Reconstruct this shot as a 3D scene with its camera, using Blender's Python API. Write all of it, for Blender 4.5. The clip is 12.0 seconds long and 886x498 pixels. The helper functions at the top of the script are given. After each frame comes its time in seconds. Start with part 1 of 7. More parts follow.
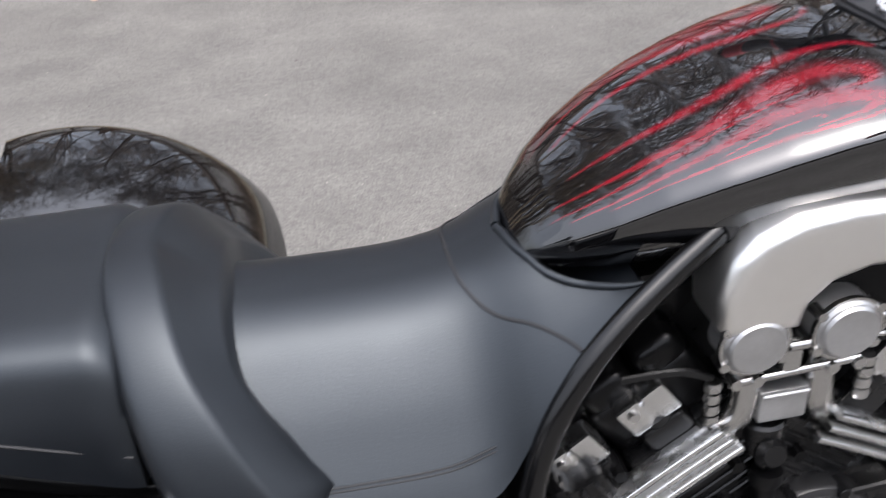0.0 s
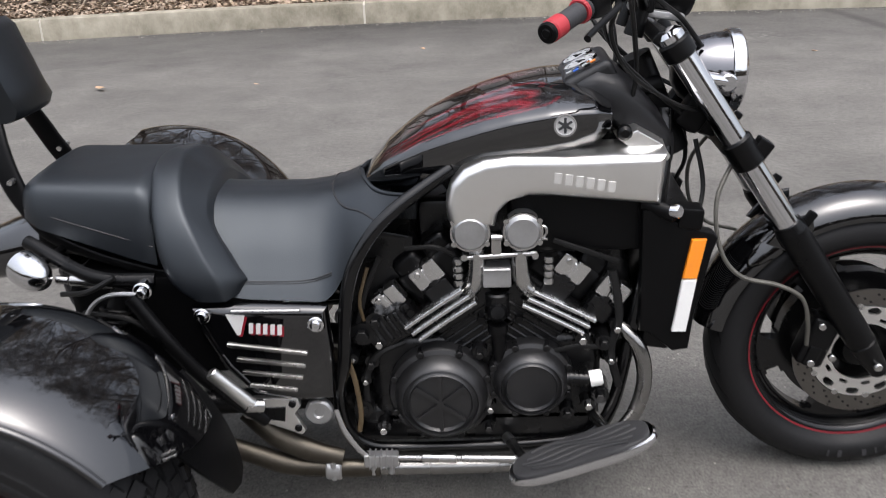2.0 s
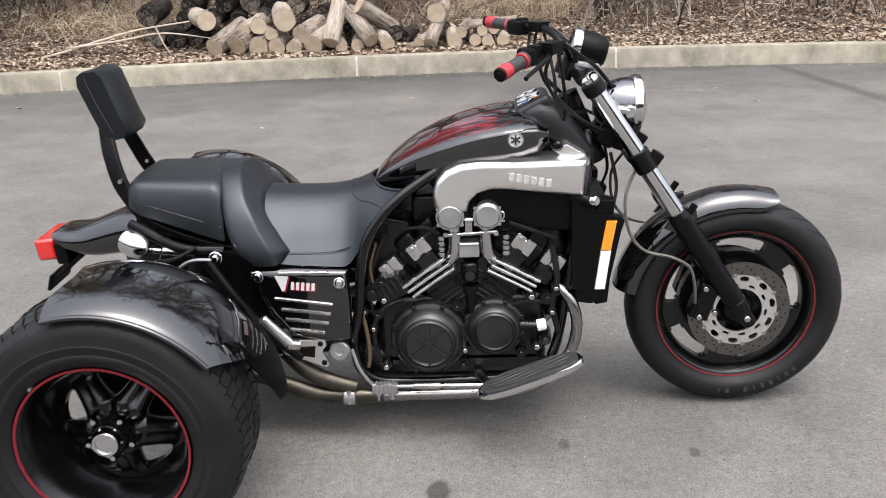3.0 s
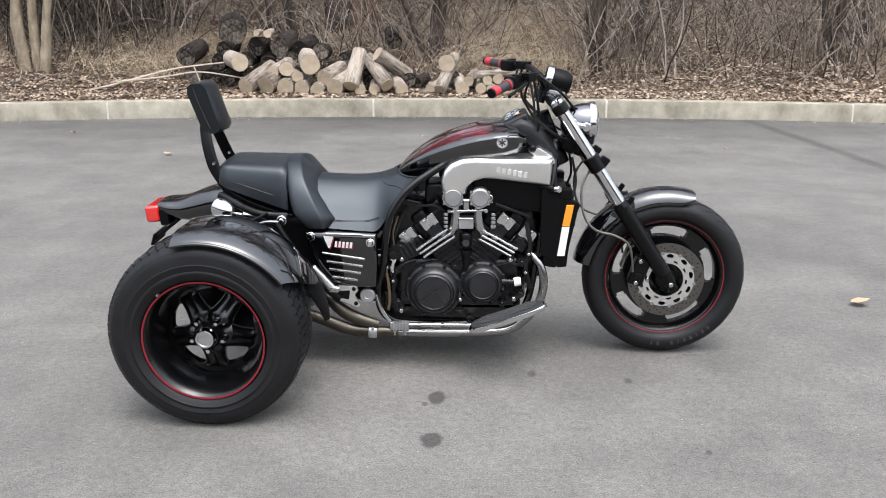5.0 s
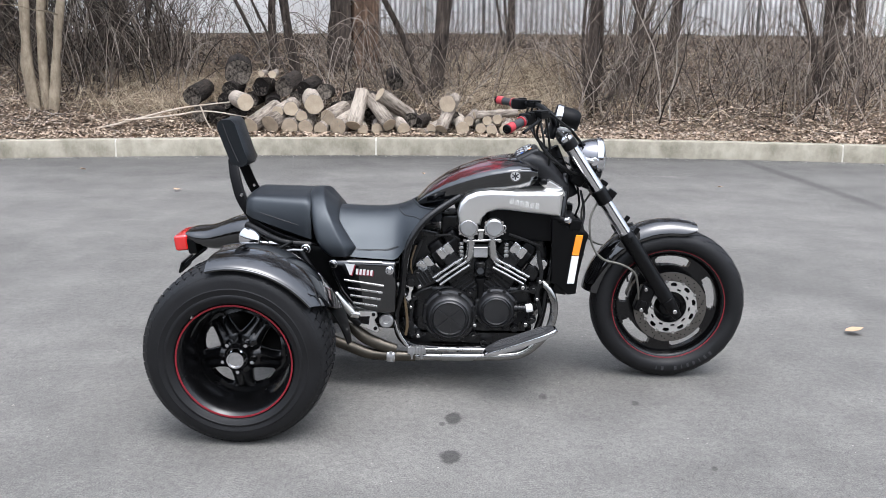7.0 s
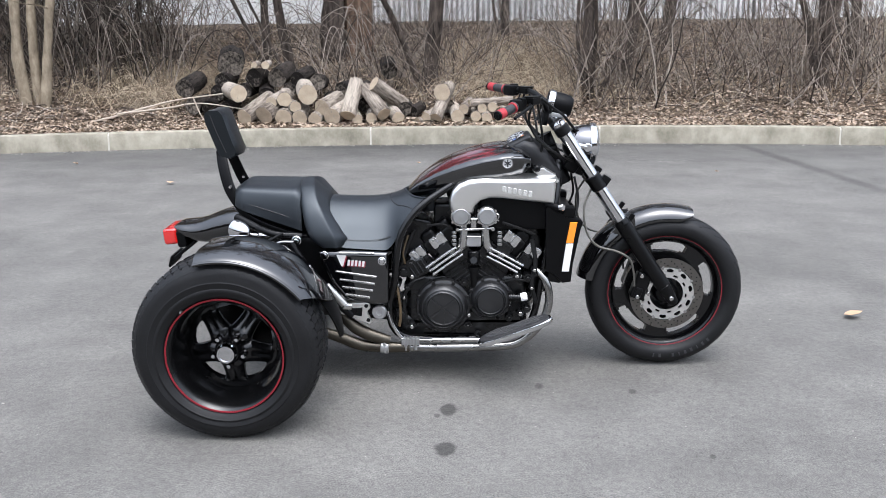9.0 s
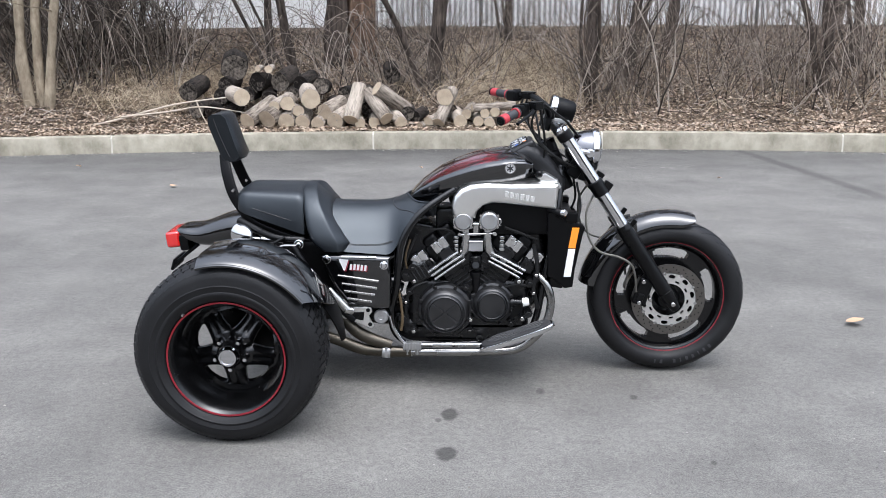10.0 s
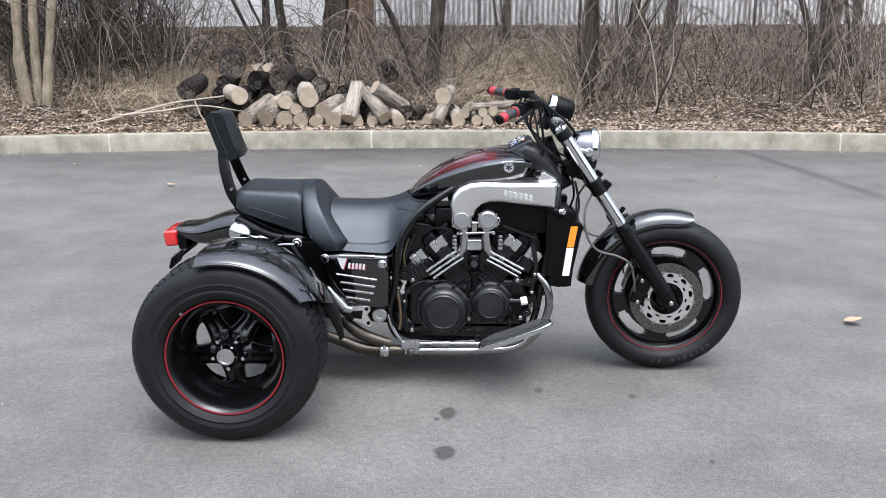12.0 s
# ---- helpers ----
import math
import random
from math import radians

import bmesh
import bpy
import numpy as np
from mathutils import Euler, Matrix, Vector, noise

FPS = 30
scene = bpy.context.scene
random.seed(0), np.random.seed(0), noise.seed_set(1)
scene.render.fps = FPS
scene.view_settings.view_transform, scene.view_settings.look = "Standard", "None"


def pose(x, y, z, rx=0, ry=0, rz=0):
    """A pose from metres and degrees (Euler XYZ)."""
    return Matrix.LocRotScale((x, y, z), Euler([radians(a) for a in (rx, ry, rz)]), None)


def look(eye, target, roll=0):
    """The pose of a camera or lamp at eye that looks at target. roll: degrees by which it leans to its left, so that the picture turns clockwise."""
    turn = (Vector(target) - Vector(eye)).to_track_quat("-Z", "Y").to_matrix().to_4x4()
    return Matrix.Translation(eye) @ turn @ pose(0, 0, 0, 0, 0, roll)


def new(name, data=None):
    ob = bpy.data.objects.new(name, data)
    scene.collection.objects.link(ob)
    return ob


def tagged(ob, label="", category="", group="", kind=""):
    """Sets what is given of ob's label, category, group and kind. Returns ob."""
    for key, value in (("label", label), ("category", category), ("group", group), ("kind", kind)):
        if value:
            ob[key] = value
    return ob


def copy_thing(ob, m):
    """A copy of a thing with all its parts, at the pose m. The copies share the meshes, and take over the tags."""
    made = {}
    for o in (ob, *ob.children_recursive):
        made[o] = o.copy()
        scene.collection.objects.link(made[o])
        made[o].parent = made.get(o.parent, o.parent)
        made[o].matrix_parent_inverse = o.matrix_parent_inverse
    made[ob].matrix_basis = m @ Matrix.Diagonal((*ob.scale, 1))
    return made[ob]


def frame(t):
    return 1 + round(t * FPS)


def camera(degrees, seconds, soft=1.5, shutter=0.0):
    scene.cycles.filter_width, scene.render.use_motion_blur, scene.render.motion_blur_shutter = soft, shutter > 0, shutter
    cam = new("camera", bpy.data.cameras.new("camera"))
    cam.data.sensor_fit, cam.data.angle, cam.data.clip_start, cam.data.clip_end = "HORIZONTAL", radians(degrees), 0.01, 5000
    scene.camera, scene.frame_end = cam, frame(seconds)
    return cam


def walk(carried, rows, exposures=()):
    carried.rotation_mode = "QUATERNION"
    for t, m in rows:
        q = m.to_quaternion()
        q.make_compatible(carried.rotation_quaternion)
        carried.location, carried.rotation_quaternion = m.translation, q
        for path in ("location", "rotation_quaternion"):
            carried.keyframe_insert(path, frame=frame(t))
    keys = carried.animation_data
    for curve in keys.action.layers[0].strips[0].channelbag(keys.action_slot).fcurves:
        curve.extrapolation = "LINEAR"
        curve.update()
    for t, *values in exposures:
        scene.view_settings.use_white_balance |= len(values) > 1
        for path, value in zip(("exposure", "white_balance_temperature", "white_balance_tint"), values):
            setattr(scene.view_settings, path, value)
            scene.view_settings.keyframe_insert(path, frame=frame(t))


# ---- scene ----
cam = camera(52.2, 12.0, soft=0.8, shutter=0.3)
PATH = [
    (0, (0.324, -0.927, 1.307), (0.544, 0.761, 0.256), -4.9),
    (0.5, (0.454, -1.002, 1.295), (0.716, 0.749, 0.366), -3.1),
    (1, (0.53, -1.257, 1.37), (0.666, 0.499, 0.423), -1.6),
    (1.5, (0.708, -1.543, 1.378), (0.717, 0.268, 0.531), 1.0),
    (2, (0.768, -1.885, 1.381), (0.669, -0.052, 0.589), -2.7),
    (2.5, (0.733, -2.243, 1.457), (0.694, -0.401, 0.678), -3.8),
    (3, (0.789, -2.628, 1.479), (0.728, -0.75, 0.794), -2.2),
    (3.2, (0.802, -2.755, 1.522), (0.658, -0.895, 0.796), -4.0),
    (4.8, (0.809, -3.559, 1.503), (0.728, -1.649, 0.915), -0.1),
    (5, (0.807, -3.606, 1.504), (0.744, -1.691, 0.931), -0.0),
    (5.5, (0.748, -3.728, 1.506), (0.71, -1.801, 0.973), -0.5),
    (6, (0.722, -3.78, 1.514), (0.695, -1.848, 0.999), 0.1),
    (6.5, (0.715, -3.805, 1.514), (0.705, -1.869, 1.011), -0.3),
    (7, (0.718, -3.799, 1.506), (0.671, -1.859, 1.019), 0.3),
    (7.2, (0.73, -3.785, 1.501), (0.684, -1.849, 1.0), 0.4),
    (9, (0.743, -3.75, 1.495), (0.698, -1.817, 0.985), -0.6),
    (9.5, (0.743, -3.75, 1.495), (0.695, -1.815, 0.993), 0.1),
    (10, (0.742, -3.754, 1.496), (0.693, -1.818, 0.996), -0.3),
    (10.5, (0.739, -3.755, 1.496), (0.69, -1.82, 0.994), -0.1),
    (11, (0.742, -3.755, 1.495), (0.699, -1.819, 0.995), -0.3),
    (11.5, (0.741, -3.753, 1.496), (0.698, -1.818, 0.992), -0.3),
    (12, (0.739, -3.753, 1.495), (0.695, -1.818, 0.993), -0.2),
]
EXPOSURES = [(0.0, 1.36, 6350, 13), (0.5, 1.10, 6400, 12), (1.0, 0.88, 6400, 12), (1.5, 0.94, 6400, 12), (2.0, 0.94, 6400, 12), (3.0, 1.30, 6500, 12), (5.0, 1.30, 6250, 10), (7.0, 1.28, 6000, 10), (12.0, 1.28, 5950, 10)]
walk(cam, [(t, look(eye, target, roll)) for t, eye, target, roll in PATH], EXPOSURES)

# ---- world, sun and exposure ----
world = bpy.data.worlds.new("overcast_sky")
scene.world = world
world.use_nodes = True
wn, wl = world.node_tree.nodes, world.node_tree.links
sky = wn.new("ShaderNodeTexSky")
sky.sky_type = "NISHITA"
sky.sun_disc = False
sky.sun_elevation, sky.sun_rotation = radians(68), radians(160)
sky.air_density, sky.dust_density, sky.ozone_density = 1.0, 4.0, 1.0
grey = wn.new("ShaderNodeHueSaturation")
grey.inputs["Saturation"].default_value = 0.40
wl.new(sky.outputs[0], grey.inputs["Color"])
# an overcast sky is brighter overhead than at the horizon
where, split, climb, even = wn.new("ShaderNodeTexCoord"), wn.new("ShaderNodeSeparateXYZ"), wn.new("ShaderNodeMapRange"), wn.new("ShaderNodeVectorMath")
wl.new(where.outputs["Generated"], split.inputs[0])
wl.new(split.outputs["Z"], climb.inputs["Value"])
climb.inputs["To Min"].default_value, climb.inputs["To Max"].default_value = 0.52, 1.78
even.operation = "SCALE"
wl.new(grey.outputs[0], even.inputs[0])
wl.new(climb.outputs[0], even.inputs["Scale"])
wl.new(even.outputs[0], wn["Background"].inputs["Color"])
wn["Background"].inputs["Strength"].default_value = 0.15
sun = new("sun", bpy.data.lights.new("sun", "SUN"))
sun.data.energy, sun.data.angle, sun.data.color = 0.45, radians(155), (1.0, 0.99, 0.97)
sun.matrix_world = look((0, 0, 20), (1.2, 3.6, 9.6))


# ---- materials ----
def mat(name, color=(0.5, 0.5, 0.5), rough=0.5, metal=0.0, var=0.15, scale=8.0, bump=0.0, bump_scale=60.0, coat=0.0,
        spec=0.5, rough_var=0.1, detail=6.0, dist=0.002, ior=1.5):
    """A surface with two scales of colour and gloss variation and fine relief."""
    m = bpy.data.materials.new(name)
    m.use_nodes = True
    n, l = m.node_tree.nodes, m.node_tree.links
    b = n["Principled BSDF"]
    b.inputs["Metallic"].default_value = metal
    b.inputs["Specular IOR Level"].default_value = spec
    b.inputs["Coat Weight"].default_value = coat
    b.inputs["Coat Roughness"].default_value = 0.03
    b.inputs["Coat IOR"].default_value = 1.85
    b.inputs["IOR"].default_value = ior
    co = n.new("ShaderNodeTexCoord")
    big = n.new("ShaderNodeTexNoise")
    big.inputs["Scale"].default_value, big.inputs["Detail"].default_value = scale, detail
    fine = n.new("ShaderNodeTexNoise")
    fine.inputs["Scale"].default_value, fine.inputs["Detail"].default_value = bump_scale, 4.0
    l.new(co.outputs["Object"], big.inputs["Vector"])
    l.new(co.outputs["Object"], fine.inputs["Vector"])
    mix = n.new("ShaderNodeMix")
    mix.data_type = "RGBA"
    c = Vector(color)
    mix.inputs["A"].default_value = (*(c * (1 - var)), 1)
    mix.inputs["B"].default_value = (*[min(1, v) for v in c * (1 + var)], 1)
    add = n.new("ShaderNodeMath")
    add.operation = "MULTIPLY_ADD"
    l.new(big.outputs["Fac"], add.inputs[0])
    add.inputs[1].default_value = 0.65
    half = n.new("ShaderNodeMath")
    half.operation = "MULTIPLY"
    half.inputs[1].default_value = 0.35
    l.new(fine.outputs["Fac"], half.inputs[0])
    l.new(half.outputs[0], add.inputs[2])
    l.new(add.outputs[0], mix.inputs["Factor"])
    l.new(mix.outputs["Result"], b.inputs["Base Color"])
    rm = n.new("ShaderNodeMapRange")
    rm.inputs["From Min"].default_value, rm.inputs["From Max"].default_value = 0.3, 0.7
    rm.inputs["To Min"].default_value, rm.inputs["To Max"].default_value = max(0.02, rough * (1 - rough_var)), min(1, rough * (1 + rough_var))
    l.new(big.outputs["Fac"], rm.inputs["Value"])
    l.new(rm.outputs[0], b.inputs["Roughness"])
    if bump:
        bp = n.new("ShaderNodeBump")
        bp.inputs["Strength"].default_value, bp.inputs["Distance"].default_value = bump, dist
        l.new(fine.outputs["Fac"], bp.inputs["Height"])
        l.new(bp.outputs[0], b.inputs["Normal"])
    return m


def island_mat(name, colors, rough=0.85, per="island", bump=0.0):
    """Many small pieces that differ from one another in colour."""
    m = bpy.data.materials.new(name)
    m.use_nodes = True
    n, l = m.node_tree.nodes, m.node_tree.links
    b = n["Principled BSDF"]
    b.inputs["Roughness"].default_value = rough
    b.inputs["Specular IOR Level"].default_value = 0.25
    ramp = n.new("ShaderNodeValToRGB")
    els = ramp.color_ramp.elements
    while len(els) < len(colors):
        els.new(0.5)
    for i, c in enumerate(colors):
        els[i].position = i / (len(colors) - 1)
        els[i].color = (*c, 1)
    if per == "island":
        g = n.new("ShaderNodeNewGeometry")
        src = g.outputs["Random Per Island"]
    else:
        g = n.new("ShaderNodeObjectInfo")
        src = g.outputs["Random"]
    co = n.new("ShaderNodeTexCoord")
    nz = n.new("ShaderNodeTexNoise")
    nz.inputs["Scale"].default_value, nz.inputs["Detail"].default_value = 22, 6
    l.new(co.outputs["Object"], nz.inputs["Vector"])
    ad = n.new("ShaderNodeMath")
    ad.operation = "MULTIPLY_ADD"
    l.new(nz.outputs["Fac"], ad.inputs[0])
    ad.inputs[1].default_value = 0.5
    sb = n.new("ShaderNodeMath")
    sb.operation = "SUBTRACT"
    l.new(src, sb.inputs[0])
    sb.inputs[1].default_value = 0.25
    l.new(sb.outputs[0], ad.inputs[2])
    l.new(ad.outputs[0], ramp.inputs["Fac"])
    l.new(ramp.outputs["Color"], b.inputs["Base Color"])
    if bump:
        bp = n.new("ShaderNodeBump")
        bp.inputs["Strength"].default_value, bp.inputs["Distance"].default_value = bump, 0.01
        l.new(nz.outputs["Fac"], bp.inputs["Height"])
        l.new(bp.outputs[0], b.inputs["Normal"])
    return m


def math_node(n, l, op, a, b=None, clamp=False):
    k = n.new("ShaderNodeMath")
    k.operation, k.use_clamp = op, clamp
    for i, v in enumerate((a, b)):
        if v is None:
            continue
        if isinstance(v, (int, float)):
            k.inputs[i].default_value = v
        else:
            l.new(v, k.inputs[i])
    return k.outputs[0]


def asphalt_mat():
    m = bpy.data.materials.new("asphalt")
    m.use_nodes = True
    n, l = m.node_tree.nodes, m.node_tree.links
    b = n["Principled BSDF"]
    b.inputs["Specular IOR Level"].default_value = 0.35
    co = n.new("ShaderNodeTexCoord")

    def noise_tex(scale, detail=8.0, rough=0.55, dist=0.0, vec=None):
        t = n.new("ShaderNodeTexNoise")
        t.inputs["Scale"].default_value, t.inputs["Detail"].default_value = scale, detail
        t.inputs["Roughness"].default_value, t.inputs["Distortion"].default_value = rough, dist
        l.new(vec or co.outputs["Object"], t.inputs["Vector"])
        return t.outputs["Fac"]
    sweep = n.new("ShaderNodeMapping")
    sweep.inputs["Scale"].default_value = (0.42, 0.8, 1.0)
    l.new(co.outputs["Object"], sweep.inputs["Vector"])
    patches, streaks, grain = noise_tex(1.1, 7, 0.6, 0.4, sweep.outputs[0]), noise_tex(2.6, 9, 0.65), noise_tex(150, 3, 0.7)
    r = n.new("ShaderNodeValToRGB")
    r.color_ramp.elements[0].position, r.color_ramp.elements[0].color = 0.34, (0.079, 0.0755, 0.0695, 1)
    r.color_ramp.elements[1].position, r.color_ramp.elements[1].color = 0.64, (0.147, 0.1405, 0.129, 1)
    s = math_node(n, l, "ADD", math_node(n, l, "MULTIPLY", patches, 0.5), math_node(n, l, "MULTIPLY", streaks, 0.5))
    l.new(s, r.inputs["Fac"])
    g = n.new("ShaderNodeMapRange")
    g.inputs["From Min"].default_value, g.inputs["From Max"].default_value = 0.3, 0.7
    g.inputs["To Min"].default_value, g.inputs["To Max"].default_value = 0.36, 1.64
    l.new(math_node(n, l, "ADD", math_node(n, l, "MULTIPLY", grain, 0.65), math_node(n, l, "MULTIPLY", noise_tex(38, 4, 0.7), 0.35)), g.inputs["Value"])
    # pale grit lying in the surface
    v = n.new("ShaderNodeTexVoronoi")
    v.inputs["Scale"].default_value = 16
    l.new(co.outputs["Object"], v.inputs["Vector"])
    grit = math_node(n, l, "LESS_THAN", v.outputs["Distance"], 0.05)
    v2 = n.new("ShaderNodeTexVoronoi")
    v2.inputs["Scale"].default_value = 27
    l.new(co.outputs["Object"], v2.inputs["Vector"])
    chips = math_node(n, l, "LESS_THAN", v2.outputs["Distance"], 0.13)
    # two oil drips under the engine and a few paler worn spots, with ragged edges
    wob = n.new("ShaderNodeTexNoise")
    wob.inputs["Scale"].default_value, wob.inputs["Detail"].default_value = 14, 5
    l.new(co.outputs["Object"], wob.inputs["Vector"])
    xyz = n.new("ShaderNodeSeparateXYZ")
    l.new(co.outputs["Object"], xyz.inputs[0])
    mask = None
    for px, py, rad in ((0.677, -0.854, 0.036), (0.684, -0.52, 0.032), (0.64, -0.575, 0.012), (1.42, -0.35, 0.018), (1.05, -0.3, 0.02), (1.60, -0.9, 0.012)):
        dx = math_node(n, l, "MULTIPLY", math_node(n, l, "SUBTRACT", xyz.outputs[0], px), 1.0)
        dy = math_node(n, l, "MULTIPLY", math_node(n, l, "SUBTRACT", xyz.outputs[1], py), 0.62)
        d = math_node(n, l, "SQRT", math_node(n, l, "ADD", math_node(n, l, "MULTIPLY", dx, dx), math_node(n, l, "MULTIPLY", dy, dy)))
        d = math_node(n, l, "ADD", d, math_node(n, l, "MULTIPLY", math_node(n, l, "SUBTRACT", wob.outputs["Fac"], 0.5), rad * 1.6))
        e = n.new("ShaderNodeMapRange")
        e.inputs["From Min"].default_value, e.inputs["From Max"].default_value = rad * 0.75, rad * 1.15
        e.inputs["To Min"].default_value, e.inputs["To Max"].default_value = 0.8 if rad > 0.03 else 0.55, 0.0
        l.new(d, e.inputs["Value"])
        mask = e.outputs[0] if mask is None else math_node(n, l, "MAXIMUM", mask, e.outputs[0])
    # darker strip of stained paving towards the kerb, with a tarred seam across it
    def span(v, a, c, lo=0.0, hi=1.0):
        k = n.new("ShaderNodeMapRange")
        k.inputs["From Min"].default_value, k.inputs["From Max"].default_value = a, c
        k.inputs["To Min"].default_value, k.inputs["To Max"].default_value = lo, hi
        l.new(v, k.inputs["Value"])
        return k.outputs[0]
    rag = noise_tex(1.3, 8, 0.65, 0.6, sweep.outputs[0])
    yy = math_node(n, l, "ADD", xyz.outputs[1], math_node(n, l, "MULTIPLY", math_node(n, l, "SUBTRACT", rag, 0.5), 3.0))
    strip = math_node(n, l, "MULTIPLY", span(yy, 4.9, 5.9), span(xyz.outputs[1], 7.0, 6.9))
    edge = span(math_node(n, l, "ADD", xyz.outputs[1], math_node(n, l, "MULTIPLY", math_node(n, l, "SUBTRACT", wob.outputs["Fac"], 0.5), 0.35)), 6.28, 6.5)
    seam = math_node(n, l, "ABSOLUTE", math_node(n, l, "SUBTRACT", math_node(n, l, "ADD", xyz.outputs[0], math_node(n, l, "MULTIPLY", xyz.outputs[1], 0.15)), math_node(n, l, "ADD", 4.80, math_node(n, l, "MULTIPLY", wob.outputs["Fac"], 0.04))))
    seam = math_node(n, l, "MULTIPLY", span(seam, 0.025, 0.10, 1.0, 0.0), span(xyz.outputs[1], 3.0, 4.2))
    dark = math_node(n, l, "SUBTRACT", 1.0, math_node(n, l, "MULTIPLY", mask, 0.8))
    for amount, what in ((0.26, strip), (0.35, edge), (0.38, seam)):
        dark = math_node(n, l, "MULTIPLY", dark, math_node(n, l, "SUBTRACT", 1.0, math_node(n, l, "MULTIPLY", what, amount)))
    # loose dark grit, thickest in patches
    gather = span(noise_tex(1.7, 7, 0.7, 0.5), 0.50, 0.62)
    peck = math_node(n, l, "MULTIPLY", chips, gather)
    speck = math_node(n, l, "MULTIPLY", span(noise_tex(62, 4, 0.75), 0.57, 0.66), math_node(n, l, "ADD", 0.25, gather))
    for amount, what in ((0.34, peck), (0.30, speck)):
        dark = math_node(n, l, "MULTIPLY", dark, math_node(n, l, "SUBTRACT", 1.0, math_node(n, l, "MULTIPLY", what, amount)))
    scuff = math_node(n, l, "MULTIPLY", span(noise_tex(2.2, 6, 0.7, 0.5, sweep.outputs[0]), 0.60, 0.72), span(noise_tex(9, 6, 0.7), 0.45, 0.6))
    dark = math_node(n, l, "MULTIPLY", dark, math_node(n, l, "ADD", 1.0, math_node(n, l, "MULTIPLY", scuff, 0.32)))
    # pale scraped marks on the paving near the kerb
    scrape = math_node(n, l, "MULTIPLY", span(math_node(n, l, "ABSOLUTE", math_node(n, l, "SUBTRACT", math_node(n, l, "ADD", xyz.outputs[1], math_node(n, l, "MULTIPLY", rag, 0.5)), 5.62)), 0.02, 0.16, 1.0, 0.0), span(noise_tex(14, 7, 0.75), 0.50, 0.60))
    scrape = math_node(n, l, "MULTIPLY", math_node(n, l, "MULTIPLY", scrape, span(xyz.outputs[0], 2.0, 2.4)), span(xyz.outputs[0], 3.5, 3.1))
    dark = math_node(n, l, "MULTIPLY", dark, math_node(n, l, "ADD", 1.0, math_node(n, l, "MULTIPLY", scrape, 0.75)))
    mul = n.new("ShaderNodeVectorMath")
    mul.operation = "SCALE"
    l.new(r.outputs["Color"], mul.inputs[0])
    l.new(math_node(n, l, "MULTIPLY", g.outputs[0], dark), mul.inputs["Scale"])
    mx = n.new("ShaderNodeMix")
    mx.data_type = "RGBA"
    l.new(math_node(n, l, "MULTIPLY", grit, math_node(n, l, "GREATER_THAN", streaks, 0.52)), mx.inputs["Factor"])
    l.new(mul.outputs[0], mx.inputs["A"])
    mx.inputs["B"].default_value = (0.27, 0.255, 0.23, 1)
    l.new(mx.outputs["Result"], b.inputs["Base Color"])
    b.inputs["Roughness"].default_value = 0.82
    bp = n.new("ShaderNodeBump")
    bp.inputs["Strength"].default_value, bp.inputs["Distance"].default_value = 0.6, 0.004
    l.new(math_node(n, l, "ADD", grain, math_node(n, l, "MULTIPLY", streaks, 0.6)), bp.inputs["Height"])
    l.new(bp.outputs[0], b.inputs["Normal"])
    return m


def tank_mat(name, color):
    """Gloss paint under a clear coat, clouded a little by the airbrush."""
    m = bpy.data.materials.new(name)
    m.use_nodes = True
    n, l = m.node_tree.nodes, m.node_tree.links
    b = n["Principled BSDF"]
    b.inputs["Specular IOR Level"].default_value = 0.05
    b.inputs["Roughness"].default_value, b.inputs["Coat Weight"].default_value, b.inputs["Coat Roughness"].default_value = 0.25, 1.0, 0.02
    b.inputs["Coat IOR"].default_value = 1.9
    co = n.new("ShaderNodeTexCoord")
    cloud = n.new("ShaderNodeTexNoise")
    cloud.inputs["Scale"].default_value, cloud.inputs["Detail"].default_value = 28.0, 3.0
    l.new(co.outputs["Object"], cloud.inputs["Vector"])
    mx = n.new("ShaderNodeMix")
    mx.data_type = "RGBA"
    l.new(cloud.outputs["Fac"], mx.inputs["Factor"])
    mx.inputs["A"].default_value = (*[c * 0.4 for c in color], 1)
    mx.inputs["B"].default_value = (*[c * 1.6 for c in color], 1)
    l.new(mx.outputs["Result"], b.inputs["Base Color"])
    return m


def brushed_mat(name, color, rough):
    m = mat(name, color, rough, 1.0, 0.06, 5, 0.0)
    n, l = m.node_tree.nodes, m.node_tree.links
    co = n.new("ShaderNodeTexCoord")
    mp = n.new("ShaderNodeMapping")
    mp.inputs["Scale"].default_value = (6, 200, 260)
    l.new(co.outputs["Object"], mp.inputs["Vector"])
    t = n.new("ShaderNodeTexNoise")
    t.inputs["Scale"].default_value = 4
    l.new(mp.outputs[0], t.inputs["Vector"])
    bp = n.new("ShaderNodeBump")
    bp.inputs["Strength"].default_value, bp.inputs["Distance"].default_value = 0.12, 0.0006
    l.new(t.outputs["Fac"], bp.inputs["Height"])
    l.new(bp.outputs[0], n["Principled BSDF"].inputs["Normal"])
    return m


def glass_mat(name, color, rough=0.05, trans=0.9):
    m = mat(name, color, rough, 0.0, 0.03, 6)
    m.node_tree.nodes["Principled BSDF"].inputs["Transmission Weight"].default_value = trans
    return m


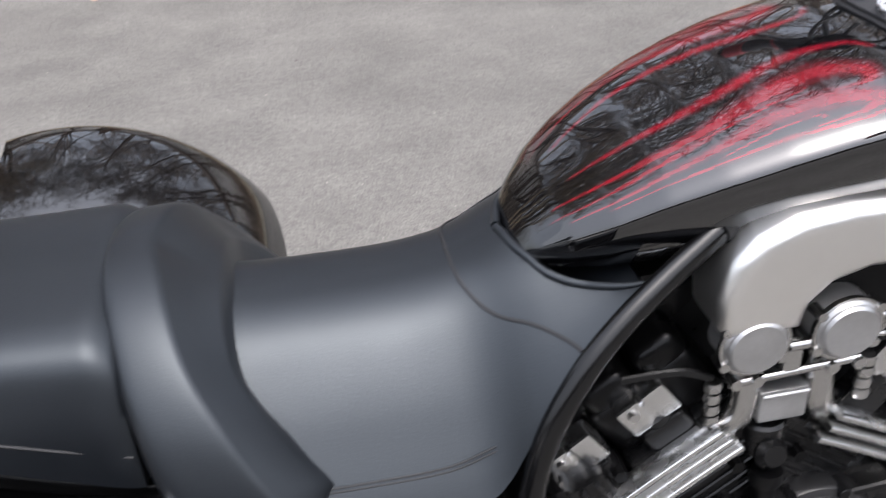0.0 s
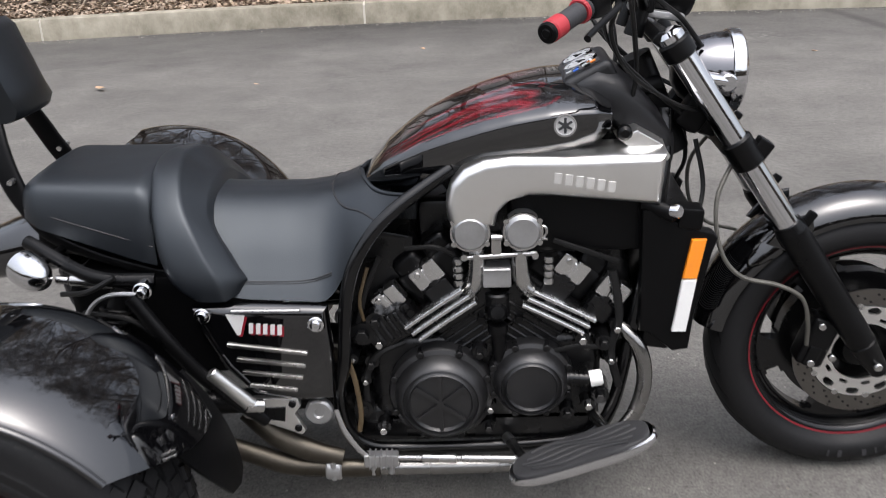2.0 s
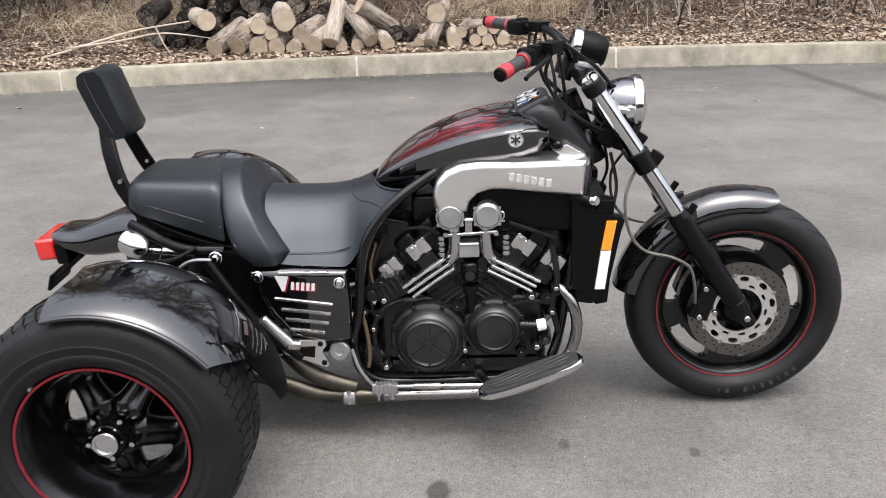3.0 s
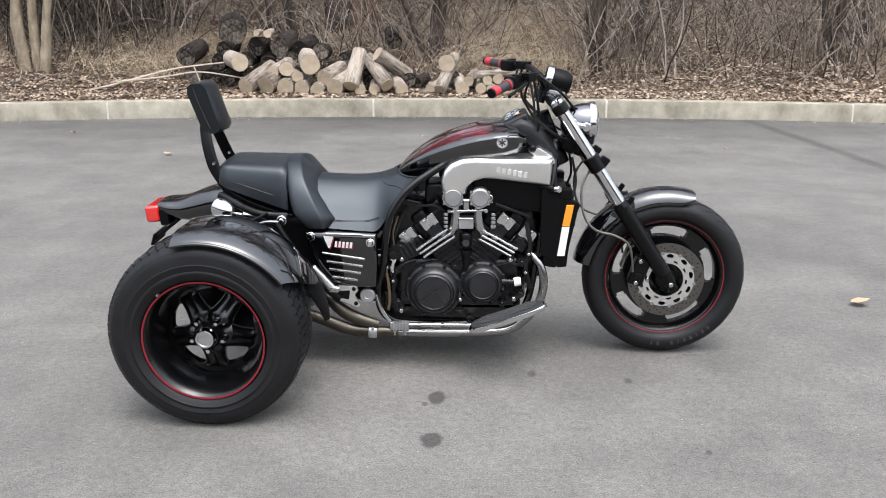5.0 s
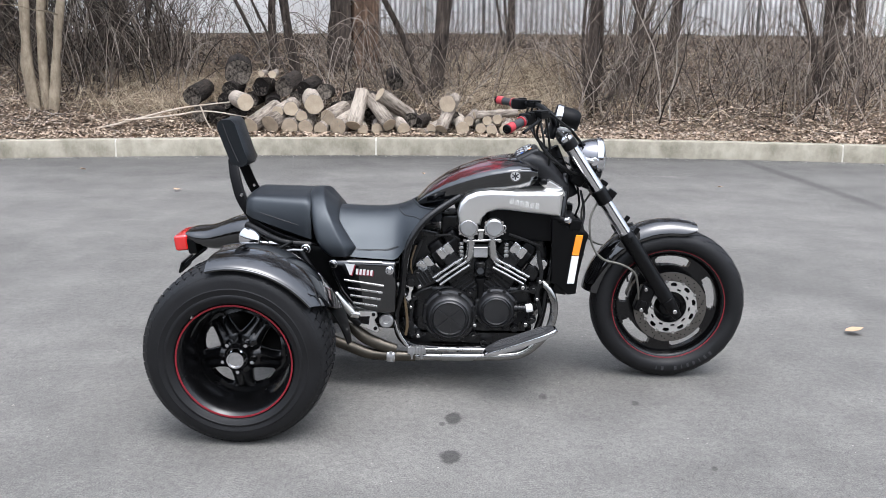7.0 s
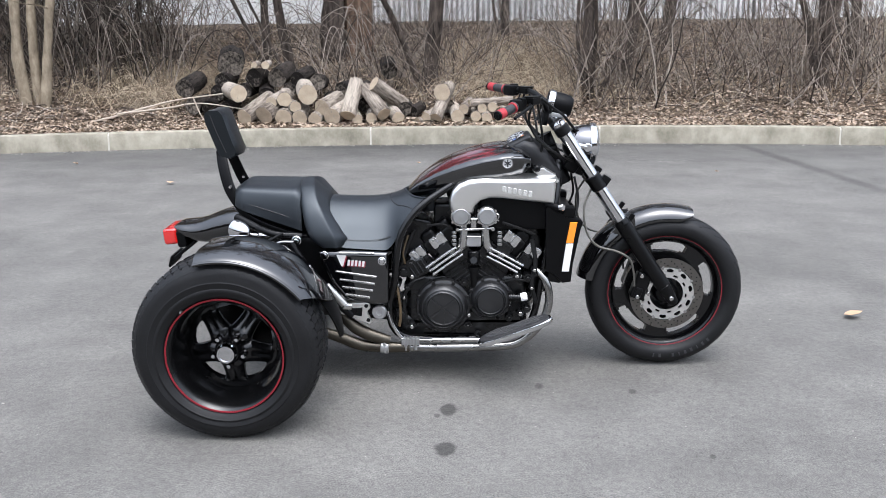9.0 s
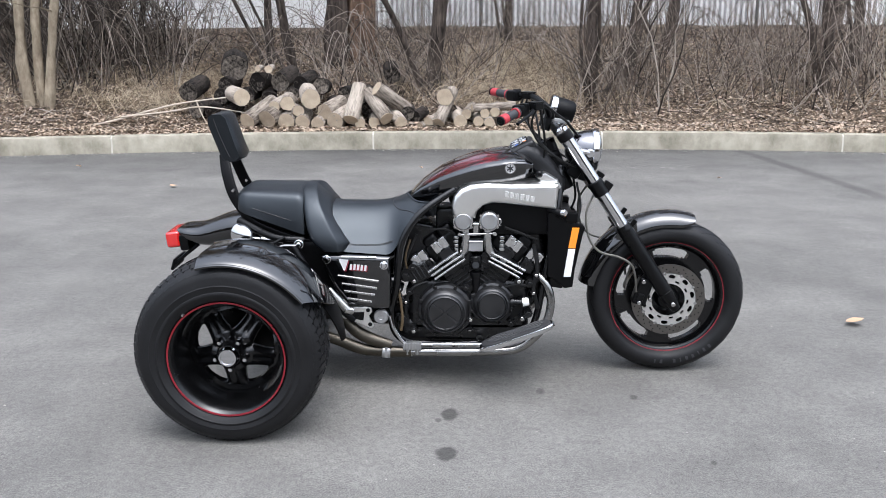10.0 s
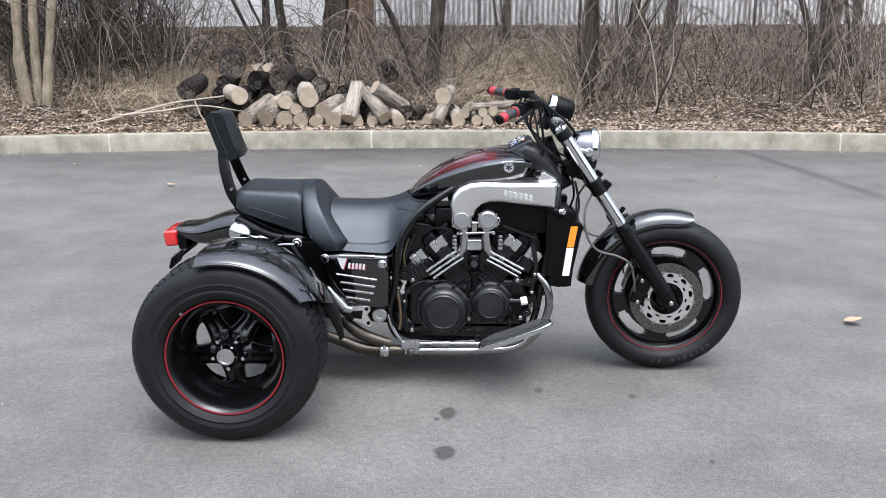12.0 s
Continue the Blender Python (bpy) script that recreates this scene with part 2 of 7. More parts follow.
def streaked_mat(name, dark, light, stretch, bump=1.0, dist=0.01, lo=0.38, hi=0.64, per=0.0):
    """Bark or weathered concrete: furrows drawn out along one axis over broad stains."""
    m = bpy.data.materials.new(name)
    m.use_nodes = True
    n, l = m.node_tree.nodes, m.node_tree.links
    b = n["Principled BSDF"]
    b.inputs["Roughness"].default_value, b.inputs["Specular IOR Level"].default_value = 0.92, 0.15
    co = n.new("ShaderNodeTexCoord")
    mp = n.new("ShaderNodeMapping")
    mp.inputs["Scale"].default_value = stretch
    l.new(co.outputs["Object"], mp.inputs["Vector"])
    fur = n.new("ShaderNodeTexNoise")
    fur.inputs["Scale"].default_value, fur.inputs["Detail"].default_value, fur.inputs["Roughness"].default_value = 1.0, 9, 0.68
    l.new(mp.outputs[0], fur.inputs["Vector"])
    big = n.new("ShaderNodeTexNoise")
    big.inputs["Scale"].default_value, big.inputs["Detail"].default_value = 3.5, 6
    l.new(co.outputs["Object"], big.inputs["Vector"])
    s = math_node(n, l, "ADD", math_node(n, l, "MULTIPLY", fur.outputs["Fac"], 0.68), math_node(n, l, "MULTIPLY", big.outputs["Fac"], 0.32))
    if per:
        o = n.new("ShaderNodeObjectInfo")
        s = math_node(n, l, "ADD", s, math_node(n, l, "MULTIPLY", math_node(n, l, "SUBTRACT", o.outputs["Random"], 0.5), per))
    r = n.new("ShaderNodeValToRGB")
    r.color_ramp.elements[0].position, r.color_ramp.elements[1].position = lo, hi
    r.color_ramp.elements[0].color, r.color_ramp.elements[1].color = (*dark, 1), (*light, 1)
    l.new(s, r.inputs["Fac"])
    l.new(r.outputs["Color"], b.inputs["Base Color"])
    bp = n.new("ShaderNodeBump")
    bp.inputs["Strength"].default_value, bp.inputs["Distance"].default_value = bump, dist
    l.new(fur.outputs["Fac"], bp.inputs["Height"])
    l.new(bp.outputs[0], b.inputs["Normal"])
    return m


def log_end_mat():
    m = bpy.data.materials.new("cut_wood")
    m.use_nodes = True
    n, l = m.node_tree.nodes, m.node_tree.links
    b = n["Principled BSDF"]
    b.inputs["Roughness"].default_value = 0.85
    co = n.new("ShaderNodeTexCoord")
    w = n.new("ShaderNodeTexWave")
    w.wave_type, w.rings_direction = "RINGS", "Z"
    w.inputs["Scale"].default_value, w.inputs["Distortion"].default_value, w.inputs["Detail"].default_value = 26, 7.0, 4
    l.new(co.outputs["Object"], w.inputs["Vector"])
    z = n.new("ShaderNodeTexNoise")
    z.inputs["Scale"].default_value, z.inputs["Detail"].default_value = 9, 6
    l.new(co.outputs["Object"], z.inputs["Vector"])
    o = n.new("ShaderNodeObjectInfo")
    r = n.new("ShaderNodeValToRGB")
    r.color_ramp.elements[0].color, r.color_ramp.elements[1].color = (0.15, 0.108, 0.072, 1), (0.50, 0.415, 0.305, 1)
    s = math_node(n, l, "ADD", math_node(n, l, "MULTIPLY", w.outputs["Fac"], 0.13), math_node(n, l, "MULTIPLY", z.outputs["Fac"], 0.75))
    l.new(math_node(n, l, "ADD", s, math_node(n, l, "MULTIPLY", o.outputs["Random"], 0.28)), r.inputs["Fac"])
    l.new(r.outputs["Color"], b.inputs["Base Color"])
    bp = n.new("ShaderNodeBump")
    bp.inputs["Strength"].default_value, bp.inputs["Distance"].default_value = 0.5, 0.006
    l.new(s, bp.inputs["Height"])
    l.new(bp.outputs[0], b.inputs["Normal"])
    return m


ASPHALT = asphalt_mat()
CONCRETE = streaked_mat("kerb_concrete", (0.15, 0.137, 0.104), (0.34, 0.314, 0.252), (4, 5, 3.0), 0.8, 0.008, 0.36, 0.62)
MORTAR = mat("pale_mortar", (0.46, 0.43, 0.37), 0.9, 0, 0.2, 20, 0.6, 90)
SOIL = mat("leafy_soil", (0.12, 0.09, 0.066), 0.95, 0, 0.6, 3.0, 1.0, 24, spec=0.15, dist=0.03)
LEAF = island_mat("dry_leaves", [(0.04, 0.029, 0.021), (0.20, 0.147, 0.104), (0.35, 0.268, 0.197), (0.385, 0.30, 0.224), (0.44, 0.365, 0.287)], 0.75)
TAN_LEAF = mat("curled_tan_leaf", (0.42, 0.28, 0.17), 0.7, 0, 0.3, 30, 0.4, 120)
GRIT = island_mat("grit", [(0.05, 0.045, 0.04), (0.17, 0.155, 0.135), (0.34, 0.32, 0.29)], 0.9)
STRAW = island_mat("dry_straw", [(0.10, 0.072, 0.046), (0.36, 0.28, 0.195), (0.62, 0.52, 0.38)], 0.8)
TWIG = island_mat("bare_twigs", [(0.022, 0.018, 0.015), (0.105, 0.082, 0.066), (0.23, 0.19, 0.155), (0.42, 0.365, 0.312)], 0.9)
DARK_TWIG = island_mat("dark_twigs", [(0.014, 0.011, 0.009), (0.055, 0.043, 0.034), (0.13, 0.105, 0.085), (0.30, 0.26, 0.215)], 0.9)
BARK = streaked_mat("dark_bark", (0.015, 0.012, 0.010), (0.125, 0.10, 0.083), (26, 26, 4), 1.0, 0.03)
RED_BARK = streaked_mat("stripped_bark", (0.035, 0.022, 0.016), (0.27, 0.18, 0.125), (18, 18, 2.5), 1.0, 0.04)
PALE_BARK = streaked_mat("pale_smooth_bark", (0.13, 0.10, 0.07), (0.31, 0.26, 0.19), (16, 16, 7), 0.5, 0.008, 0.34, 0.62)
LOG_BARK = streaked_mat("log_bark", (0.07, 0.055, 0.044), (0.38, 0.33, 0.275), (42, 42, 7), 1.0, 0.012, 0.36, 0.62, 0.16)
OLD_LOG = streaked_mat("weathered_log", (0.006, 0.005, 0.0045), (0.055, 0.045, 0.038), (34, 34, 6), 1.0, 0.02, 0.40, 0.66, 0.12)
CUT = log_end_mat()
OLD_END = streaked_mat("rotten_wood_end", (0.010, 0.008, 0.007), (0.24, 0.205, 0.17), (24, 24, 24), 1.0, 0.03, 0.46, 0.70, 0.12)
DEAD_STICK = mat("bleached_stick", (0.42, 0.36, 0.29), 0.85, 0, 0.25, 6, 0.4, 60)
SIDING = mat("white_siding", (0.89, 0.885, 0.87), 0.6, 0, 0.05, 1.5, 0.1, 40)
WIRE = mat("galvanised_wire", (0.07, 0.07, 0.07), 0.6, 0.2, 0.2, 20)
POST = mat("galvanised_post", (0.32, 0.32, 0.31), 0.5, 0.8, 0.15, 9)

PAINT = mat("black_gloss_paint", (0.0016, 0.0016, 0.0019), 0.12, 0, 0.2, 5, 0, coat=0.9, spec=0.05)
TANK = tank_mat("black_tank_paint", (0.0018, 0.0018, 0.0022))
FLAMES = [tank_mat("flame_edge", (0.014, 0.0018, 0.003)), tank_mat("flame_body", (0.050, 0.002, 0.005)), tank_mat("flame_heart", (0.125, 0.0035, 0.009))]
SATIN = mat("satin_black_enamel", (0.0020, 0.0020, 0.0022), 0.34, 0, 0.35, 14, 0.25, 180, rough_var=0.3, dist=0.001, spec=0.2)
ENGINE = mat("engine_black", (0.0032, 0.0032, 0.0035), 0.29, 0, 0.5, 22, 0.14, 140, rough_var=0.35, dist=0.0012, spec=0.38)
COVER = mat("satin_engine_cover", (0.0075, 0.0075, 0.008), 0.40, 0, 0.35, 18, 0.2, 160, rough_var=0.25, dist=0.001, spec=0.6)
CONSOLE = mat("dark_console_plastic", (0.010, 0.010, 0.011), 0.42, 0, 0.2, 12, 0.3, 260, dist=0.0008, spec=0.38)
PLASTIC = mat("black_plastic", (0.0020, 0.0020, 0.0022), 0.4, 0, 0.2, 12, 0.2, 220, dist=0.0008, spec=0.13)
RUBBER = mat("tyre_rubber", (0.0078, 0.0078, 0.0083), 0.5, 0, 0.5, 9, 0.35, 90, rough_var=0.25, dist=0.0015, spec=0.24)
VINYL = mat("black_seat_vinyl", (0.0032, 0.0040, 0.0056), 0.44, 0, 0.2, 4, 0.3, 420, spec=0.56, rough_var=0.15, dist=0.0006, ior=1.56)
VINYL.node_tree.nodes["Principled BSDF"].inputs["Specular Tint"].default_value = (0.86, 0.94, 1.0, 1)
VINYL_DARK = mat("black_backrest_vinyl", (0.003, 0.0033, 0.004), 0.36, 0, 0.2, 6, 0.4, 360, spec=0.46, dist=0.0008)
VINYL_DARK.node_tree.nodes["Principled BSDF"].inputs["Specular Tint"].default_value = (0.86, 0.94, 1.0, 1)
WHEEL = mat("black_wheel_enamel", (0.002, 0.002, 0.0022), 0.22, 0, 0.3, 10, 0, spec=0.42, rough_var=0.3)
DISC = mat("brake_disc_steel", (0.16, 0.15, 0.138), 0.36, 1.0, 0.2, 30, 0.2, 200, rough_var=0.3)
PIPING = mat("seat_seam", (0.012, 0.012, 0.013), 0.55, 0, 0.2, 10)
CHROME = mat("chrome", (0.62, 0.62, 0.63), 0.08, 1.0, 0.04, 12, rough_var=0.5)
LAMP_CHROME = mat("lamp_chrome", (0.17, 0.17, 0.178), 0.06, 1.0, 0.04, 12)
ALU = brushed_mat("brushed_aluminium", (0.80, 0.79, 0.765), 0.32)
BRIGHT = mat("satin_polished_alloy", (0.64, 0.64, 0.635), 0.24, 1.0, 0.06, 20, 0.08, 150, rough_var=0.3)
STEEL = mat("polished_steel", (0.48, 0.475, 0.465), 0.24, 1.0, 0.15, 16, 0.1, 90, rough_var=0.4)
DULL = mat("dull_cast_alloy", (0.40, 0.40, 0.40), 0.42, 0.9, 0.25, 18, 0.25, 120, rough_var=0.3)
PIPE = mat("exhaust_steel", (0.27, 0.265, 0.255), 0.26, 1.0, 0.35, 9, 0.1, 70, rough_var=0.4)
BURNT = mat("heat_stained_steel", (0.085, 0.076, 0.062), 0.42, 1.0, 0.55, 11, 0.15, 80, rough_var=0.4)
RED = mat("red_pinstripe", (0.16, 0.006, 0.013), 0.35, 0, 0.12, 20)
GRIP_RED = mat("red_rubber_grip", (0.33, 0.02, 0.028), 0.5, 0, 0.15, 20, 0.2, 120)
GRIP_GREY = mat("grey_rubber_grip", (0.022, 0.022, 0.024), 0.6, 0, 0.2, 20, 0.3, 160)
AMBER = mat("amber_reflector", (0.82, 0.25, 0.01), 0.25, 0, 0.1, 40, 0.4, 240, coat=0.5)
WHITE_REFL = mat("white_reflector", (0.72, 0.72, 0.70), 0.25, 0, 0.06, 40, 0.4, 240, coat=0.5)
TAIL_RED = mat("red_lamp_plastic", (0.48, 0.010, 0.008), 0.16, 0, 0.12, 14, 0.2, 160, coat=0.8)
DIAL = mat("pale_dial_face", (0.36, 0.37, 0.38), 0.3, 0, 0.05, 20)
BLUE = mat("blue_indicator", (0.03, 0.12, 0.5), 0.3)
ORANGE = mat("orange_indicator", (0.75, 0.22, 0.03), 0.3)
LENS = glass_mat("headlight_glass", (0.95, 0.96, 0.97), 0.03)
LOGO = mat("pale_raised_badge", (0.62, 0.61, 0.60), 0.3, 0.2, 0.06, 30)
LOGO_SOFT = mat("etched_badge", (0.66, 0.65, 0.62), 0.42, 0.6, 0.05, 30)
HOSE = mat("black_hose", (0.006, 0.006, 0.006), 0.45, 0, 0.2, 20, spec=0.25)
BRAID = mat("braided_hose", (0.13, 0.125, 0.11), 0.45, 0.6, 0.3, 120, 0.5, 600)
BROWN_HOSE = mat("tan_cable", (0.075, 0.052, 0.026), 0.5, 0, 0.25, 30)
WHITE_PLASTIC = mat("white_plastic", (0.72, 0.71, 0.68), 0.45, 0, 0.08, 30)
TREAD_MAT = mat("board_rubber", (0.018, 0.018, 0.019), 0.6, 0, 0.35, 20, 0.5, 140, dist=0.002)


# ---- shape helpers ----
def finish(name, bm, material, parent=None, angle=38):
    bmesh.ops.recalc_face_normals(bm, faces=bm.faces)
    me = bpy.data.meshes.new(name)
    bm.to_mesh(me)
    bm.free()
    me.materials.append(material)
    me.polygons.foreach_set("use_smooth", [True] * len(me.polygons))
    me.set_sharp_from_angle(angle=radians(angle))
    ob = new(name, me)
    if parent is not None:
        ob.parent = parent
        ob.matrix_parent_inverse = parent.matrix_world.inverted()
    return ob


def part(name, bm, material, parent, label="", angle=38):
    ob = finish(name, bm, material, parent, angle)
    if label:
        tagged(ob, label)
    return ob


def from_lists(name, verts, faces, material, smooth=True):
    me = bpy.data.meshes.new(name)
    me.from_pydata(verts, [], faces)
    me.materials.append(material)
    me.polygons.foreach_set("use_smooth", [smooth] * len(me.polygons))
    me.update()
    return new(name, me)


def add_box(bm, c, s, rot=(0, 0, 0), bevel=0.0, seg=2):
    m = pose(*c, *rot) @ Matrix.Diagonal((*s, 1))
    vs = bmesh.ops.create_cube(bm, size=1.0, matrix=m)["verts"]
    if bevel:
        edges = list({e for v in vs for e in v.link_edges})
        bmesh.ops.bevel(bm, geom=edges, offset=bevel, segments=seg, affect="EDGES", profile=0.5)
    return bm


def add_rings(bm, rings, cap=True, closed=True):
    loops = [[bm.verts.new(p) for p in r] for r in rings]
    for a, b in zip(loops, loops[1:]):
        k = len(a)
        for i in range(k if closed else k - 1):
            j = (i + 1) % k
            bm.faces.new((a[i], a[j], b[j], b[i]))
    if cap and closed:
        bm.faces.new(loops[0][::-1])
        bm.faces.new(loops[-1])
    return bm


def spline(pts, steps=6):
    """A smooth line through the points."""
    p = [Vector(q) for q in pts]
    if len(p) < 3:
        return p
    p = [2 * p[0] - p[1], *p, 2 * p[-1] - p[-2]]
    out = []
    for i in range(1, len(p) - 2):
        a, b, c, d = p[i - 1:i + 3]
        for s in range(steps):
            t = s / steps
            out.append(0.5 * (2 * b + (c - a) * t + (2 * a - 5 * b + 4 * c - d) * t * t + (3 * b - a - 3 * c + d) * t ** 3))
    out.append(p[-2])
    return out


def add_tube(bm, pts, r, seg=10, steps=6, flat=1.0):
    """A round bar along a smooth line; r is a radius or one for each point."""
    path = spline(pts, steps) if steps > 1 else [Vector(q) for q in pts]
    n = len(path)
    if isinstance(r, (int, float)):
        rad = [r] * n
    else:
        rad = [float(np.interp(i / (n - 1) * (len(r) - 1), range(len(r)), r)) for i in range(n)]
    rings, up = [], None
    for i, q in enumerate(path):
        d = (path[min(i + 1, n - 1)] - path[max(i - 1, 0)]).normalized()
        if up is None:
            up = d.orthogonal().normalized()
        up = (up - d * up.dot(d)).normalized()
        side = d.cross(up)
        rings.append([q + rad[i] * (math.cos(2 * math.pi * k / seg) * up + flat * math.sin(2 * math.pi * k / seg) * side) for k in range(seg)])
    return add_rings(bm, rings)


def add_lathe(bm, prof, m, seg=48, closed=False):
    """Turns the profile of (radius, height) round the local z axis of m."""
    loops = []
    for i in range(seg):
        a = 2 * math.pi * i / seg
        loops.append([m @ Vector((r * math.cos(a), r * math.sin(a), h)) for r, h in prof])
    vs = [[bm.verts.new(p) for p in lp] for lp in loops]
    k = len(prof)
    for i in range(seg):
        a, b = vs[i], vs[(i + 1) % seg]
        for j in range(k if closed else k - 1):
            q = (j + 1) % k
            bm.faces.new((a[j], a[q], b[q], b[j]))
    if not closed:
        for j in (0, k - 1):
            if prof[j][0] > 1e-5:
                bm.faces.new([v[j] for v in vs])
    bmesh.ops.remove_doubles(bm, verts=[v for lp in vs for v in lp], dist=1e-6)
    return bm


def add_cyl(bm, a, b, r1, r2=None, seg=20, bevel=0.0):
    a, b = Vector(a), Vector(b)
    r2 = r1 if r2 is None else r2
    h = (b - a).length
    m = Matrix.Translation(a) @ (b - a).to_track_quat("Z", "Y").to_matrix().to_4x4()
    if bevel:
        prof = [(r1 - bevel, 0), (r1, bevel), (r2, h - bevel), (r2 - bevel, h)]
    else:
        prof = [(r1, 0), (r2, h)]
    return add_lathe(bm, prof, m, seg)


def add_prism(bm, poly, y0, y1, bevel=0.0, seg=2, plane="xz"):
    """A flat outline in x and z, given thickness from y0 to y1."""
    def pt(p, y):
        return (p[0], y, p[1])
    a = [bm.verts.new(pt(p, y0)) for p in poly]
    b = [bm.verts.new(pt(p, y1)) for p in poly]
    n = len(poly)
    fa, fb = bm.faces.new(a), bm.faces.new(b[::-1])
    sides = [bm.faces.new((a[i], b[i], b[(i + 1) % n], a[(i + 1) % n])) for i in range(n)]
    if bevel:
        edges = list(set(fa.edges) | set(fb.edges))
        bmesh.ops.recalc_face_normals(bm, faces=[fa, fb, *sides])
        bmesh.ops.bevel(bm, geom=edges, offset=bevel, segments=seg, affect="EDGES", profile=0.5)
    return bm


def polar_plate(bm, m, r0, r1, thick, holes, nr=12, na=120, dish=None):
    """A round plate with openings; holes(radius, angle in degrees) says where it is open. dish(radius) lifts it."""
    vs = [[bm.verts.new((r0 + (r1 - r0) * i / nr) * Vector((math.cos(2 * math.pi * j / na), math.sin(2 * math.pi * j / na), 0))
                        + Vector((0, 0, dish(r0 + (r1 - r0) * i / nr) if dish else 0))) for j in range(na)] for i in range(nr + 1)]
    faces = []
    for i in range(nr):
        for j in range(na):
            r, a = r0 + (r1 - r0) * (i + 0.5) / nr, 360 * (j + 0.5) / na
            if not holes(r, a):
                k = (j + 1) % na
                faces.append(bm.faces.new((vs[i][j], vs[i][k], vs[i + 1][k], vs[i + 1][j])))
    bmesh.ops.delete(bm, geom=[v for row in vs for v in row if not v.link_faces], context="VERTS")
    ret = bmesh.ops.extrude_face_region(bm, geom=faces)
    bmesh.ops.translate(bm, vec=(0, 0, thick), verts=[g for g in ret["geom"] if isinstance(g, bmesh.types.BMVert)])
    bmesh.ops.transform(bm, matrix=m, verts=bm.verts)
    return bm


def B():
    return bmesh.new()


# ---- the large structure ----
def kerb_y(x):
    """The kerb's front line, which bends gently towards the lot at both ends."""
    return 6.68 - 0.0175 * (x - 1.0) ** 2 if abs(x - 1.0) < 8 else 6.68 - 0.0175 * 64 - 0.28 * (abs(x - 1.0) - 8) * 0.3


def bank_z(x, y):
    """Height of the wooded bank behind the kerb."""
    s = y - kerb_y(x) - 0.17
    rise = 0.17 + 0.02 * min(1, max(0, s) / 0.4) + 0.245 * max(0, min(s - 0.55, 4.4))
    return rise + 0.05 * noise.noise((x * 0.9, y * 0.9, 3.1)) * min(1, max(0, s)) + 0.025 * noise.noise((x * 4, y * 4, 7.7)) * min(1, max(0, s * 2))


bm = B()
bmesh.ops.create_grid(bm, x_segments=60, y_segments=60, size=250)
ground = tagged(finish("ground", bm, ASPHALT), "grey worn asphalt of a car park with oil drips", "asphalt", kind="structure")

bm = B()
xs = [-60, -30, -18, *np.linspace(-12, 14, 131), 20, 32, 60]
ss = [0.0, 0.08, 0.2, 0.35, *np.linspace(0.5, 5.4, 46), 7, 10, 20, 60]
grid = [[bm.verts.new((x, kerb_y(x) + 0.17 + s, bank_z(x, kerb_y(x) + 0.17 + s) if s > 0.01 else 0.165)) for s in ss] for x in xs]
for a, b in zip(grid, grid[1:]):
    for j in range(len(ss) - 1):
        bm.faces.new((a[j], b[j], b[j + 1], a[j + 1]))
bank = tagged(finish("bank", bm, SOIL, angle=180), "sloping soil bank covered in fallen leaves behind the kerb", "bank", kind="structure")

kerb = tagged(new("kerb"), "pale weathered concrete kerb with vertical joints", "kerb", kind="structure")
edges = [-60, -36, -24, -16, -12.2, -9.1, -6.2, -3.26, -0.32, 2.31, 4.95, 7.9, 10.9, 14, 20, 32, 60]
for x0, x1 in zip(edges, edges[1:]):
    bm = B()
    rings = []
    n = 10
    for i in range(n + 1):
        x = x0 + 0.010 + (x1 - x0 - 0.020) * i / n
        y = kerb_y(x)
        w = 0.006 * noise.noise((x * 2, 5, 1))
        rings.append([(x, y - 0.012, -0.05), (x, y + w, 0.17), (x, y + 0.008 + w, 0.187), (x, y + 0.03 + w, 0.195 + w * 0.4), (x, y + 0.16, 0.192), (x, y + 0.17, 0.18), (x, y + 0.17, -0.05)])
    add_rings(bm, rings)
    part("kerb_stone", bm, CONCRETE, kerb)
    bm = B()
    y = kerb_y(x1)
    add_rings(bm, [[(x1 + dx, y - 0.010, -0.05), (x1 + dx, y + 0.003, 0.168), (x1 + dx, y + 0.03, 0.191), (x1 + dx, y + 0.16, 0.188), (x1 + dx, y + 0.165, -0.05)] for dx in (-0.012, 0.012)])
    part("joint_mortar", bm, MORTAR, kerb)


# ---- bare trees and brush ----
class Sticks:
    """Collects many thin bars into one mesh."""

    def __init__(self):
        self.v, self.f = [], []

    def bar(self, path, radii, seg=4):
        base = len(self.v)
        n = len(path)
        up = None
        for i, q in enumerate(path):
            d = (path[min(i + 1, n - 1)] - path[max(i - 1, 0)]).normalized()
            if up is None:
                up = d.orthogonal().normalized()
            up = (up - d * up.dot(d)).normalized()
            side = d.cross(up)
            for k in range(seg):
                a = 2 * math.pi * k / seg
                self.v.append(q + float(radii[i]) * (math.cos(a) * up + math.sin(a) * side))
        for i in range(n - 1):
            for k in range(seg):
                j = (k + 1) % seg
                p, s = base + i * seg, base + (i + 1) * seg
                self.f.append((p + k, p + j, s + j, s + k))
        self.f.append(tuple(range(base + (n - 1) * seg, base + n * seg)))


